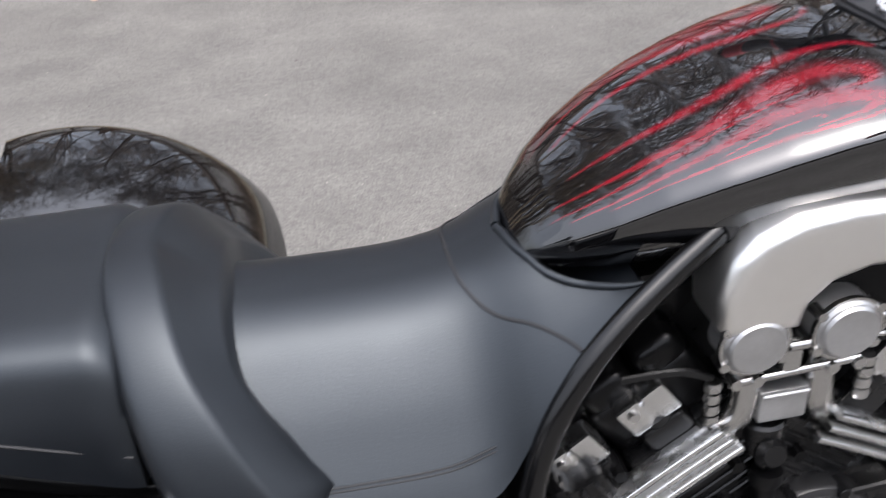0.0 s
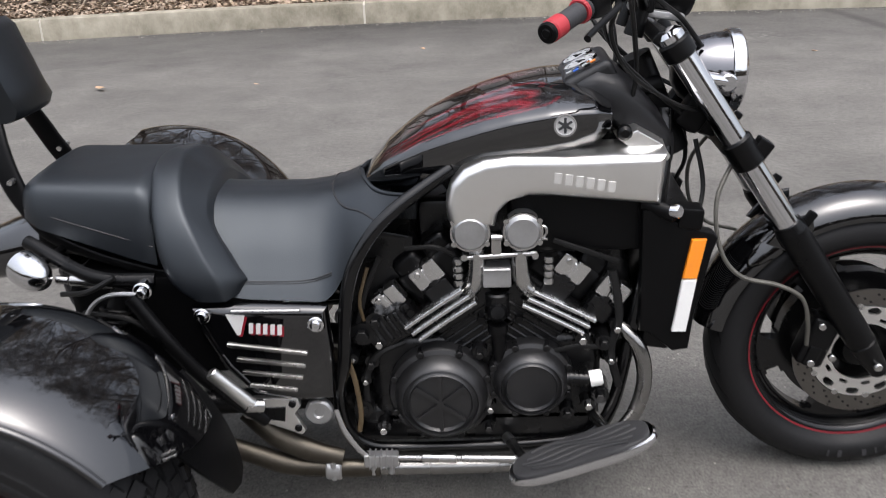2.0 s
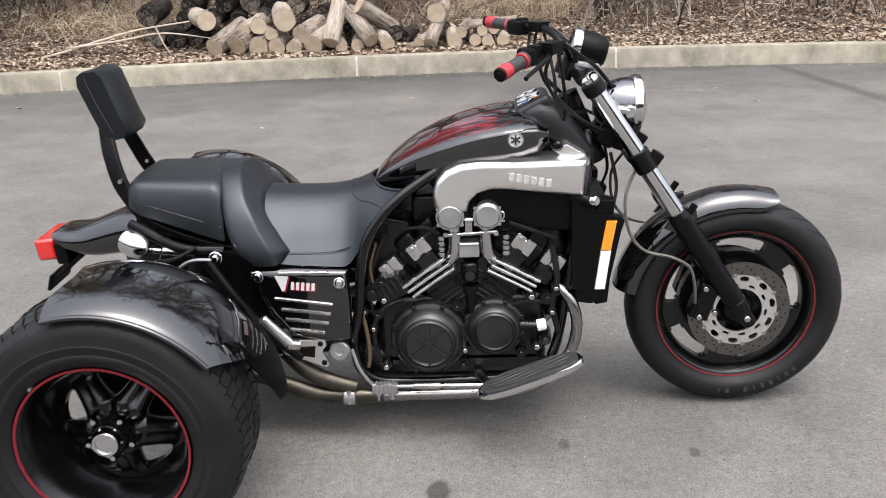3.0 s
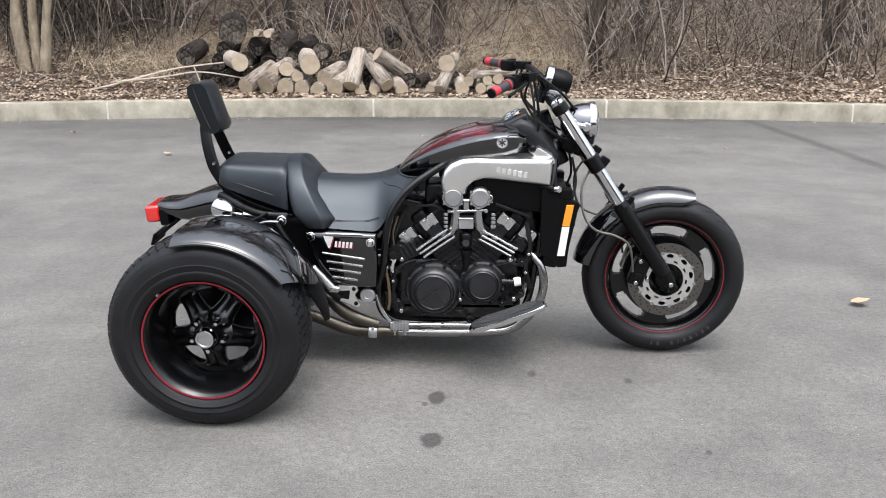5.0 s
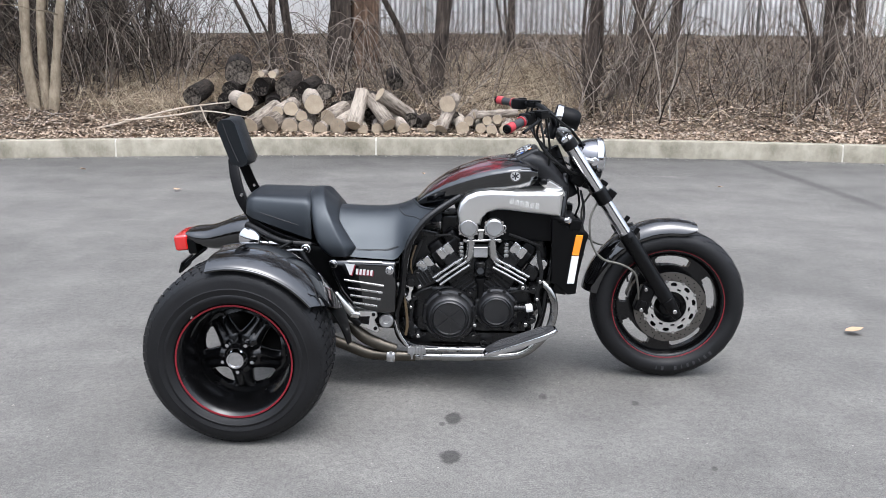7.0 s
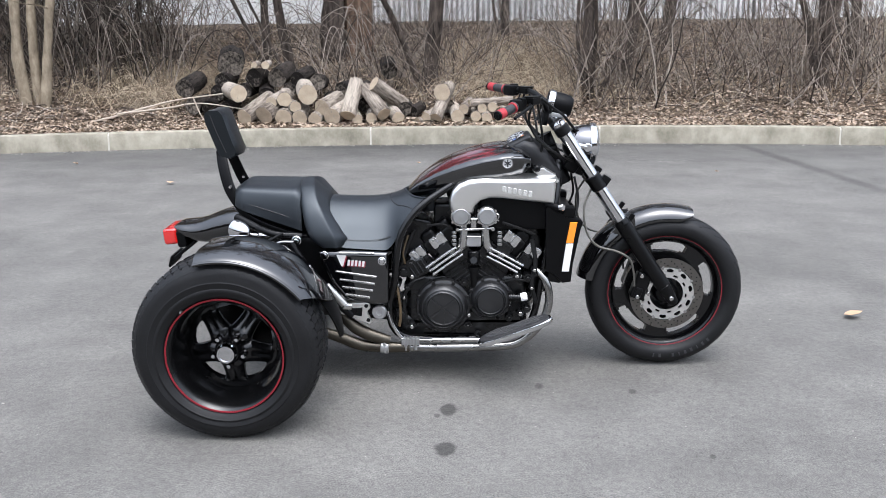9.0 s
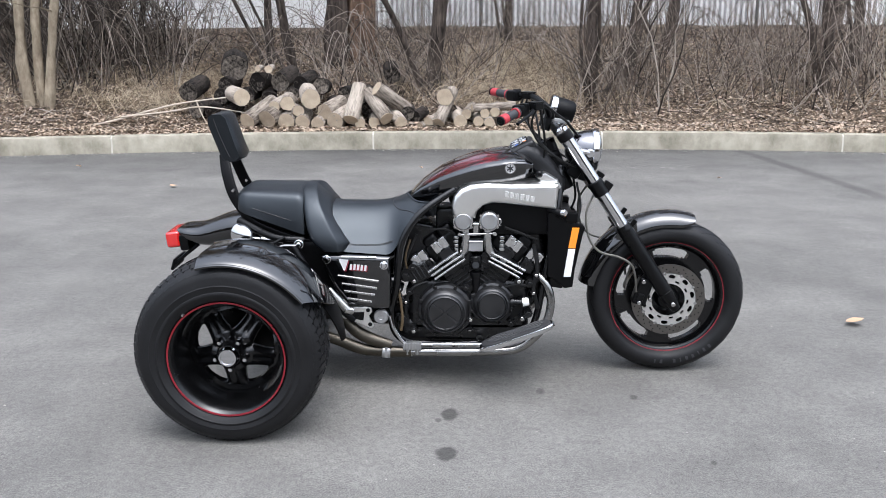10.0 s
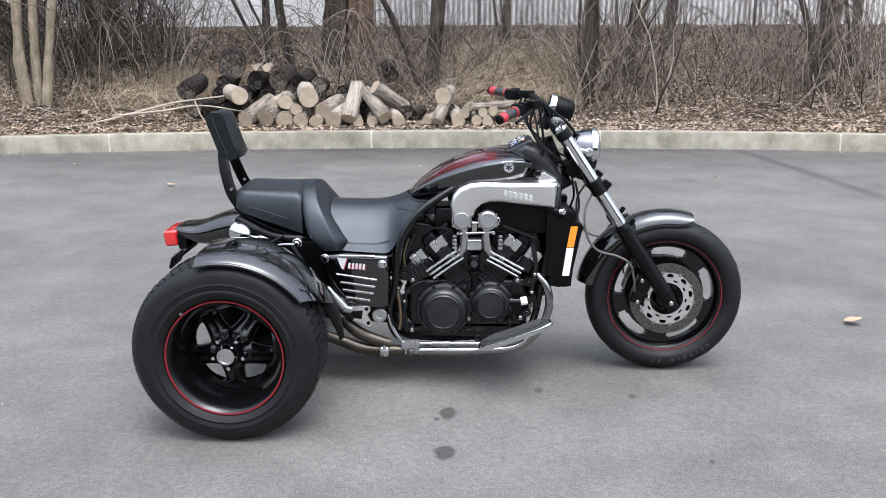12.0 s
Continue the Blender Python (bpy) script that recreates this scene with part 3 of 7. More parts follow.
def limb(st, rng, start, way, length, radius, level, seg, gravity=0.0, least=0.0025):
    """A crooked limb with its side shoots."""
    n = 7 if level < 2 else 5
    path, radii, p, d = [start.copy()], [radius], start.copy(), way.normalized()
    for i in range(1, n + 1):
        d = (d + Vector((rng.uniform(-1, 1), rng.uniform(-1, 1), rng.uniform(-0.6, 0.8))) * (0.12 + 0.07 * level) + Vector((0, 0, gravity))).normalized()
        p = p + d * length / n
        path.append(p.copy())
        radii.append(max(least, radius * (1 - 0.72 * i / n)))
    st.bar(path, radii, seg)
    if level >= 4:
        return
    kids = (7, 6, 5, 4)[level]
    for k in range(kids):
        f = rng.uniform(0.25 if level else 0.35, 1.0)
        i = min(n, max(1, int(f * n)))
        side = Vector((rng.uniform(-1, 1), rng.uniform(-1, 1), rng.uniform(-0.1, 0.9))).normalized()
        limb(st, rng, path[i], (path[i] - path[i - 1]).normalized() * 0.75 + side, length * rng.uniform(0.42, 0.68) * (1.1 - 0.4 * f), radii[i] * 0.62, level + 1, max(3, seg - 1 - (level > 0)), 0.0, least)


def bare_tree(seed, x, y, z, height, radius, lean=(0, 0), material=None, label="", stems=0):
    rng = random.Random(seed)
    root = tagged(new("bare_tree"), label or "bare leafless tree with dark rough bark on the bank", "tree")
    root.location = (x, y, z)
    bpy.context.view_layer.update()
    # trunk with flared foot
    bm = B()
    wild = 0.3 if material is PALE_BARK else 1.0
    pts = [Vector((x, y, z - 0.15))]
    for i in range(1, 6):
        f = i / 5
        pts.append(Vector((x + lean[0] * f * height * 0.45 + rng.uniform(-0.2, 0.2) * min(0.8, radius * 8) * wild, y + lean[1] * f * height * 0.45 + rng.uniform(-0.2, 0.2) * min(0.8, radius * 8) * wild, z + height * 0.45 * f)))
    add_tube(bm, pts, [radius * 1.3, radius * 1.05, radius * 0.95, radius * 0.85, radius * 0.75, radius * 0.62], 14, 5)
    for v in bm.verts:
        k = noise.noise(v.co * 9.0) * 0.3 * radius + noise.noise(Vector((v.co.x * 20, v.co.y * 20, v.co.z * 3))) * 0.28 * radius
        v.co += (v.co - Vector((x, y, v.co.z))).normalized() * k
    part("trunk", bm, material or BARK, root, angle=80)
    st = Sticks()
    top = pts[-1]
    for k in range(stems):
        bm = B()
        a, q = rng.uniform(0, 2 * math.pi), Vector((x, y, z - 0.1))
        rs, d = radius * rng.uniform(0.25, 0.6), Vector((math.cos(a) * 0.4, math.sin(a) * 0.3, 1.0))
        line = [q + Vector((math.cos(a), math.sin(a), 0)) * radius * 0.8]
        for i in range(6):
            d = (d + Vector((rng.uniform(-1, 1), rng.uniform(-1, 1), rng.uniform(-0.2, 0.4))) * 0.20).normalized()
            line.append(line[-1] + d * height * 0.075)
        add_tube(bm, line, [rs * 1.25, rs, rs * 0.92, rs * 0.85, rs * 0.75, rs * 0.6, rs * 0.45], 9, 3)
        part("trunk", bm, material or BARK, root, angle=80)
        for i in (2, 3, 5, 6):
            a = rng.uniform(0, 2 * math.pi)
            limb(st, rng, line[i], Vector((math.cos(a), math.sin(a), rng.uniform(0.1, 1.0))), height * rng.uniform(0.12, 0.26), rs * 0.35, 2, 4)
    for k in range(5):
        a = rng.uniform(0, 2 * math.pi)
        limb(st, rng, top - Vector((0, 0, rng.uniform(0, height * 0.12))), Vector((math.cos(a) * 0.6, math.sin(a) * 0.6, rng.uniform(0.6, 1.2))), height * rng.uniform(0.38, 0.55), radius * 0.5, 1, 5, 0.0, 0.028 if radius > 0.2 else 0.012)
    for k in range(4):
        f = rng.uniform(0.35, 0.9)
        a = rng.uniform(0, 2 * math.pi)
        q = pts[0].lerp(pts[-1], f)
        limb(st, rng, q, Vector((math.cos(a), math.sin(a), rng.uniform(0.2, 0.9))), height * rng.uniform(0.15, 0.3), radius * 0.22, 2, 4)
    crown = from_lists("crown", st.v, st.f, material if material is PALE_BARK else TWIG)
    crown.parent = root
    crown.matrix_parent_inverse = root.matrix_world.inverted()
    return root


def bz(x, y, dz=0.0):
    return bank_z(x, y) + dz


for seed, x, y, h, r, lean, stems in (
        (52, -7.6, 11.2, 13.5, 0.11, (0.04, -0.02), 1), (54, 6.55, 11.2, 13.5, 0.10, (0.02, -0.02), 1),
        (11, -4.1, 9.2, 12.5, 0.11, (-0.08, 0.0), 4), (13, -1.62, 9.1, 10.0, 0.055, (-0.14, 0), 2),
        (14, -2.08, 9.6, 9.0, 0.05, (0.03, 0.1), 1), (15, 0.27, 8.6, 12.0, 0.085, (0.02, 0.0), 2), (16, 2.36, 8.1, 11.0, 0.065, (0.02, 0.03), 3),
        (17, 2.95, 8.9, 9.5, 0.055, (0.10, 0), 2), (18, 5.42, 8.3, 12.0, 0.07, (0.05, 0.02), 2), (19, 6.2, 9.2, 9.0, 0.06, (-0.08, 0), 2),
        (20, 3.78, 10.4, 10.0, 0.075, (0.05, 0), 1), (21, 7.4, 8.6, 10.5, 0.09, (0.0, 0.0), 2), (22, -6.3, 9.0, 11.0, 0.12, (0.05, 0), 2), (23, 1.4, 10.6, 10.0, 0.05, (-0.06, 0), 2), (25, -5.45, 9.4, 10.0, 0.10, (-0.06, 0), 3)):
    bare_tree(seed, x, y, bz(x, y, -0.02), h * 1.22, r, lean, stems=stems)
for seed, x, y, h, r, lean in ((31, -4.74, 7.62, 8.0, 0.060, (0.0, 0)), (32, -4.60, 7.66, 8.2, 0.052, (0.04, 0)), (33, -4.52, 7.60, 7.8, 0.052, (0.17, 0))):
    bare_tree(seed, x, y, bz(x, y, -0.02), h, r, lean, PALE_BARK, "slender bare tree with smooth pale tan bark by the kerb")
# a tall stand beyond the house
stand = [bare_tree(41 + k, -6.0 + 9.0 * k, 25.0, 1.2, 19.0 - k, 0.26, (0.02, -0.03), None, "tall bare leafless tree beyond the house") for k in range(3)]
for k, (x, y, turn) in enumerate(((-15.0, 24.0, 70), (-10.5, 27.5, 150), (-2.0, 28.0, 210), (7.5, 28.5, 300), (16.5, 24.5, 40), (21.0, 28.0, 120), (-20.5, 27.0, 260))):
    copy_thing(stand[k % 3], pose(x, y, 1.2, 0, 0, turn))


# broken stumps among the brush
def stump(x, y, r, h, material, label, seed):
    rng = random.Random(seed)
    bm = B()
    seg, rows = 26, 12
    z0 = bz(x, y, -0.1)
    rings = []
    jag = [h * (0.7 + 0.5 * rng.random()) for _ in range(seg)]
    for i in range(rows + 1):
        f = i / rows
        ring = []
        for k in range(seg):
            a = 2 * math.pi * k / seg
            rr = r * (1.25 - 0.4 * f ** 0.5) * (1 + 0.22 * noise.noise((math.cos(a) * 5 + seed, math.sin(a) * 5, f * 2.5)) + 0.16 * noise.noise((math.cos(a) * 2.5 + seed, math.sin(a) * 2.5, f * 1.2)) + 0.11 * rng.uniform(-1, 1))
            ring.append((x + rr * math.cos(a) + 0.06 * f, y + rr * math.sin(a), z0 + f * jag[k]))
        rings.append(ring)
    add_rings(bm, rings)
    return tagged(finish("stump", bm, material, angle=60), label, "stump")


stump(-0.80, 9.9, 0.19, 2.9, RED_BARK, "broken tree stump with stripped reddish brown bark", 3)
stump(-1.15, 9.7, 0.16, 2.3, BARK, "broken tree stump with rough grey bark", 4)

rng = random.Random(5)
st = Sticks()


def shoot(st, rng, x, y, h, r, spread=0.25, forks=3):
    p = Vector((x, y, bz(x, y, -0.03)))
    d = Vector((rng.uniform(-spread, spread), rng.uniform(-spread, spread), 1)).normalized()
    path, radii = [p], [r]
    n = 6
    for i in range(n):
        d = (d + Vector((rng.uniform(-1, 1), rng.uniform(-1, 1), rng.uniform(-0.6, 0.3))) * 0.36).normalized()
        p = p + d * h / n
        path.append(p)
        radii.append(r * (1 - 0.75 * (i + 1) / n))
    st.bar(path, radii, 4)
    for k in range(forks):
        i = rng.randint(1, n - 1)
        q, e = path[i], (d + Vector((rng.uniform(-1, 1), rng.uniform(-1, 1), rng.uniform(-0.1, 0.7))) * 0.9).normalized()
        sub, rad = [q], [radii[i] * 0.7]
        for j in range(4):
            e = (e + Vector((rng.uniform(-1, 1), rng.uniform(-1, 1), rng.uniform(-0.5, 0.4))) * 0.22).normalized()
            q = q + e * h * 0.11
            sub.append(q)
            rad.append(radii[i] * 0.7 * (1 - 0.2 * (j + 1)))
        st.bar(sub, rad, 3)


def thicket(st, rng, n, x0, x1, y0, y1, h0, h1, r0, r1, spread=0.25, forks=3):
    for _ in range(n):
        x, y = rng.uniform(x0, x1), rng.uniform(y0, y1)
        shoot(st, rng, x, y, rng.uniform(h0, h1), rng.uniform(r0, r1), spread, forks)


thicket(st, rng, 100, 2.0, 9.5, 8.0, 11.6, 0.6, 1.7, 0.003, 0.008, 0.75, 5)
thicket(st, rng, 60, 2.2, 3.3, 7.6, 8.8, 1.0, 3.0, 0.004, 0.013, 0.45, 4)
thicket(st, rng, 70, 4.6, 6.6, 7.5, 8.8, 1.0, 3.0, 0.004, 0.012, 0.5, 4)
thicket(st, rng, 90, -3.4, 2.0, 9.0, 11.6, 0.6, 2.2, 0.003, 0.008, 0.7, 4)
thicket(st, rng, 110, -0.6, 0.9, 7.9, 9.2, 0.4, 1.5, 0.003, 0.008, 0.9, 4)
thicket(st, rng, 380, -9, 9.5, 7.3, 8.8, 0.15, 0.7, 0.002, 0.005, 1.2, 3)
thicket(st, rng, 60, 2.0, 8.6, 7.45, 9.4, 0.9, 2.3, 0.004, 0.012, 0.45, 5)
thicket(st, rng, 200, 2.0, 9.0, 7.4, 8.8, 0.5, 1.5, 0.002, 0.006, 0.7, 5)
thicket(st, rng, 120, -3.4, 1.8, 8.6, 11.0, 0.6, 1.8, 0.002, 0.006, 0.8, 4)
# arching grey canes
for _ in range(380):
    x, y = rng.choice((rng.uniform(-1.4, 1.2), rng.uniform(2, 7), rng.uniform(-4.6, -3))), rng.uniform(8.0, 10)
    a = rng.uniform(0, 2 * math.pi)
    L, hh = rng.uniform(0.6, 1.6), rng.uniform(0.5, 1.1)
    pts = [Vector((x + math.cos(a) * L * f, y + 0.5 * math.sin(a) * L * f, bz(x, y) + hh * 4 * f * (1 - f * 0.85) * 0.9)) for f in np.linspace(0, 1, 9)]
    st.bar(pts, [0.007 * (1 - 0.6 * f) for f in np.linspace(0, 1, 9)], 4)
tagged(from_lists("brush", st.v, st.f, TWIG), "tangled bare grey-brown brush and saplings on the bank", "brush", kind="stuff")

thorns = Sticks()
thicket(thorns, rng, 150, -7.5, -4.4, 8.1, 9.4, 0.6, 2.2, 0.004, 0.012, 0.8, 5)
thicket(thorns, rng, 170, -7.6, -4.7, 9.2, 10.8, 1.4, 3.2, 0.005, 0.016, 0.6, 6)
thicket(thorns, rng, 240, -9.0, -3.3, 8.0, 11.5, 0.7, 2.6, 0.003, 0.009, 0.7, 5)
thicket(thorns, rng, 90, -4.6, -3.4, 8.6, 9.8, 1.4, 3.0, 0.004, 0.014, 0.35, 5)
tagged(from_lists("thorn_brush", thorns.v, thorns.f, DARK_TWIG), "dark tangled thorny brush round the tree trunks", "brush", kind="stuff")

# fallen twigs lying about
st = Sticks()
for _ in range(3600):
    x, s = rng.uniform(-9, 10), rng.uniform(0.2, 4.6)
    y = kerb_y(x) + 0.17 + s
    a, L = rng.uniform(0, math.pi), rng.uniform(0.12, 0.5)
    pts = []
    for f in (-0.5, -0.1, 0.3, 0.5):
        xx, yy = x + math.cos(a) * L * f, y + math.sin(a) * L * f + rng.uniform(-0.02, 0.02)
        pts.append(Vector((xx, yy, bz(xx, yy, rng.uniform(0.005, 0.05)))))
    r = rng.uniform(0.002, 0.007)
    st.bar(pts, [r, r, r * 0.8, r * 0.5], 3)
tagged(from_lists("fallen_twigs", st.v, st.f, TWIG), "broken twigs lying among the dead leaves", "twigs", kind="stuff")


# leaf litter: folded leaves of their own outline
def leaf_shape(v, f, rng, c, size, tilt=0.6):
    m = Matrix.Translation(c) @ Euler((rng.uniform(-tilt, tilt), rng.uniform(-tilt, tilt), rng.uniform(0, 6.28))).to_matrix().to_4x4()
    fold = rng.uniform(-0.1, 0.35)
    b = len(v)
    w = rng.uniform(0.28, 0.45)
    for px, py, pz in ((-0.5, 0, 0), (-0.1, w, fold), (0.28, w * 0.7, fold * 0.8), (0.5, 0, 0.1), (0.28, -w * 0.7, fold), (-0.1, -w, fold * 0.7)):
        v.append(m @ Vector((px * size, py * size, pz * size)))
    f.append((b, b + 3, b + 2, b + 1))
    f.append((b, b + 5, b + 4, b + 3))


v, f = [], []
for _ in range(100000):
    x, s = rng.uniform(-9.5, 10.5), rng.random() ** 1.3 * 5.0 + 0.02
    y = kerb_y(x) + 0.17 + s
    leaf_shape(v, f, rng, (x, y, bz(x, y, rng.uniform(0.005, 0.035))), rng.uniform(0.02, 0.055))
tagged(from_lists("leaf_litter", v, f, LEAF, False), "thick brown dead leaves covering the bank", "leaves", kind="stuff")

# matted straw and dry grass
st = Sticks()
for _ in range(4600):
    x, y = (rng.gauss(1.35, 0.6), rng.uniform(7.9, 10.4)) if rng.random() < 0.55 else ((rng.gauss(-3.1, 0.8), rng.uniform(7.6, 9.2)) if rng.random() < 0.6 else (rng.uniform(-7, 8), rng.uniform(7.6, 11)))
    a, L, hh = rng.uniform(0, 6.28), rng.uniform(0.2, 0.6), rng.uniform(0.03, 0.24)
    z = bz(x, y)
    pts = [Vector((x + math.cos(a) * L * t, y + math.sin(a) * L * t * 0.6, z + hh * 4 * t * (1.05 - t))) for t in (0, 0.3, 0.6, 1.0)]
    st.bar(pts, [0.0042, 0.004, 0.003, 0.0015], 3)
tagged(from_lists("dry_grass", st.v, st.f, STRAW), "matted tan dead grass on the bank", "grass", kind="stuff")


# ---- fence and house beyond the bank ----
def fence():
    root = tagged(new("chain_link_fence"), "grey chain-link fence along the top of the bank", "fence")
    y, z0, z1 = 11.9, 1.27, 3.0
    x0, x1, pitch = -1.3, 12.5, 0.088
    for x in np.arange(x0, x1 + 0.1, 2.3):
        bm = B()
        add_cyl(bm, (x, y + 0.04, z0 - 0.4), (x, y + 0.04, z1 + 0.06), 0.03, seg=12)
        add_lathe(bm, [(0.036, 0), (0.036, 0.03), (0.02, 0.05), (0.0, 0.055)], pose(x, y + 0.04, z1 + 0.05), 12)
        part("post", bm, POST, root)
    bm = B()
    add_cyl(bm, (x0, y + 0.04, z1), (x1, y + 0.04, z1), 0.02, seg=10)
    part("top_rail", bm, POST, root)
    st = Sticks()
    n = int((x1 - x0) / pitch)
    rows = int((z1 - z0) / (pitch * 0.5))
    for i in range(n):
        xa = x0 + i * pitch
        for sgn in (1, -1):
            pts = [Vector((xa + (pitch * 0.5 if (k % 2 == 0) == (sgn > 0) else -pitch * 0.5) * 0.5 + pitch * 0.25, y + 0.004 * (k % 2), z0 + k * pitch * 0.5)) for k in range(rows + 1)]
            st.bar(pts, [0.009] * (rows + 1), 3)
    w = from_lists("wire_mesh", st.v, st.f, WIRE)
    w.parent = root
    tagged(w, "woven diamond wire mesh", kind="stuff")


fence()


def house():
    root = tagged(new("house"), "long white house with horizontal clapboard siding behind the fence", "house")
    x0, x1, y, z0 = -9.0, 14.0, 16.0, 1.1
    bm = B()
    add_box(bm, ((x0 + x1) / 2, y + 3.05, z0 + 1.6), (x1 - x0, 6, 3.6))
    part("wall", bm, SIDING, root)
    bm = B()
    add_box(bm, (0, 0, 0), (x1 - x0 + 0.02, 0.022, 0.125), (4, 0, 0), 0.003, 1)
    first = part("siding_board", bm, SIDING, root)
    for k in range(30):
        ob = first if k == 0 else first.copy()
        if k:
            scene.collection.objects.link(ob)
        ob.location = ((x0 + x1) / 2, y + 0.02, z0 + 0.06 + k * 0.115)
    bm = B()
    add_prism(bm, [(0, 0), (3.6, 1.6), (7.2, 0), (7.2, -0.12), (3.6, 1.46), (0, -0.12)], 0, x1 - x0 + 0.8)
    bmesh.ops.transform(bm, matrix=pose(x1 + 0.4, y - 0.55, z0 + 3.5, 0, 0, 90), verts=bm.verts)
    part("roof", bm, BARK, root, "dark shingle roof")


house()

# the dark edge of the woods across the lot, which closes the place behind
v, f = [], []
rngw = random.Random(77)
for k in range(230):
    x0 = -75 + 150 * k / 229 + rngw.uniform(-0.4, 0.4)
    y0 = -27 - 4 * (k % 3) + rngw.uniform(-1, 1) + 0.004 * x0 * x0
    tall = rngw.uniform(5.0, 8.0)
    for _ in range(110):
        h = tall * rngw.random() ** 0.8
        wide = 1.5 * (1 - 0.75 * h / tall) + 0.25
        c = Vector((x0 + rngw.gauss(0, 0.55) * wide, y0 + rngw.gauss(0, 0.5) * wide, h))
        a = Vector((rngw.uniform(-1, 1), rngw.uniform(-0.4, 0.4), rngw.uniform(-1, 1))).normalized() * rngw.uniform(0.3, 0.7)
        b = Vector((rngw.uniform(-1, 1), rngw.uniform(-0.6, 0.6), rngw.uniform(-1, 1))).normalized() * rngw.uniform(0.2, 0.5)
        i = len(v)
        v += [tuple(c - a), tuple(c + b), tuple(c + a), tuple(c - b)]
        f.append((i, i + 1, i + 2, i + 3))
tagged(from_lists("far_woods", v, f, DARK_TWIG, False), "dark bare woods along the far side of the lot", "woods", kind="stuff")


# ---- firewood ----
def log(x, z, r, y=7.08, length=0.42, yaw=0.0, tip=0.0, bark=None, end=None, label="", seed=0, taper=0.95, rough=1.0):
    """A sawn log: x, z and y give the centre of the end that faces the lot."""
    rng = random.Random(seed)
    root = new("log")
    tagged(root, label or "sawn firewood log with pale cut end and grey bark", "log", group="firewood pile")
    m = Matrix.Translation((x, y, z)) @ Euler((radians(90 + tip), 0, radians(yaw))).to_matrix().to_4x4()
    root.matrix_world = m
    bpy.context.view_layer.update()
    seg = 20
    shape = [r * (1 + 0.12 * rough * noise.noise((math.cos(2 * math.pi * k / seg) * 1.3 + seed * 3.7, math.sin(2 * math.pi * k / seg) * 1.3, 0)) + 0.025 * rough * rng.uniform(-1, 1)) for k in range(seg)]
    bm = B()
    rings = []
    for i in range(10):
        f = i / 9
        ring = []
        for k in range(seg):
            a = 2 * math.pi * k / seg
            q = shape[k] * (1 - (1 - taper) * f) * (1 + 0.05 * rough * noise.noise((math.cos(a) * 3, math.sin(a) * 3 + seed, f * 6)))
            ring.append((q * math.cos(a), q * math.sin(a), -length * f + (0.004 * rng.uniform(-1, 1) if i == 0 else 0)))
        rings.append(ring)
    add_rings(bm, rings)
    finish("bark", bm, bark or LOG_BARK, None, 50).parent = root
    bm = B()
    loc = [[Vector((0.97 * q * s * math.cos(2 * math.pi * k / seg), 0.97 * q * s * math.sin(2 * math.pi * k / seg), 0.004 + 0.004 * rough * noise.noise((k * 0.7, s * 3, seed)))) for k, q in enumerate(shape)] for s in (0.25, 0.6, 0.9, 1.0)]
    loc.append([Vector((p.x * 1.0, p.y * 1.0, -0.01)) for p in loc[-1]])
    add_rings(bm, loc)
    me_ob = finish("cut_end", bm, end or CUT, None, 40)
    me_ob.parent = root
    return root


def lx(px):
    return -1.95 + (px - 430) * 0.00683


def lz(py):
    return 0.285 + (210 - py) * 0.0067


for k, (px, py, r, yaw, tip, ln) in enumerate((
        (442, 211, 15, -26, 36, 0.55), (476, 208, 16.5, -24, 36, 0.55), (510, 212, 15, -6, 16, 0.5), (538, 213, 13, 4, 12, 0.5), (565, 216, 12, -8, 14, 0.5), (596, 211, 15.5, -14, 20, 0.5),
        (512, 181, 13, 8, 8, 0.5), (553, 173, 17.5, 14, 10, 0.5), (577, 195, 14, -20, 18, 0.5), (531, 194, 10, 26, 6, 0.45), (432, 170, 15, 28, 4, 0.45), (488, 186, 10, -10, 14, 0.45),
        (665, 214, 10, 4, 12, 0.45), (712, 214, 11, 18, 22, 0.5), (815, 213, 12, 6, 14, 0.45), (826, 200, 9, -10, 12, 0.45), (866, 215, 9.5, 4, 10, 0.4), (889, 214, 9.5, -8, 10, 0.4),
        (847, 213, 9.5, 6, 10, 0.4), (876, 197, 8.5, -6, 10, 0.4), (858, 199, 8.5, 8, 10, 0.4), (836, 190, 7, -70, 4, 0.55), (745, 221, 7.5, -45, 6, 0.4), (788, 170, 15, -6, -4, 0.4), (640, 216, 9, 10, 10, 0.4), (760, 214, 9, -20, 10, 0.4))):
    log(lx(px), lz(py) + 0.003, r * 0.0068, 7.06 + 0.012 * (k % 4) + (0.05 if py < 200 else 0), ln, yaw, tip * 0.55, seed=k + 1)
# logs that lean upwards, seen along their length
log(lx(624), lz(208), 0.092, 7.04, 0.5, -14, 48, seed=31, label="split firewood log leaning on the pile with pale end")
log(lx(687), lz(206), 0.088, 7.02, 0.5, 38, 34, seed=32, label="long firewood log leaning against the pile")
log(lx(668), lz(155), 0.092, 7.22, 0.48, -62, -34, seed=33, label="firewood log lying tilted on top of the pile")
log(lx(777), lz(214), 0.075, 7.04, 0.55, -24, 40, seed=34, label="firewood log leaning up against the brush")
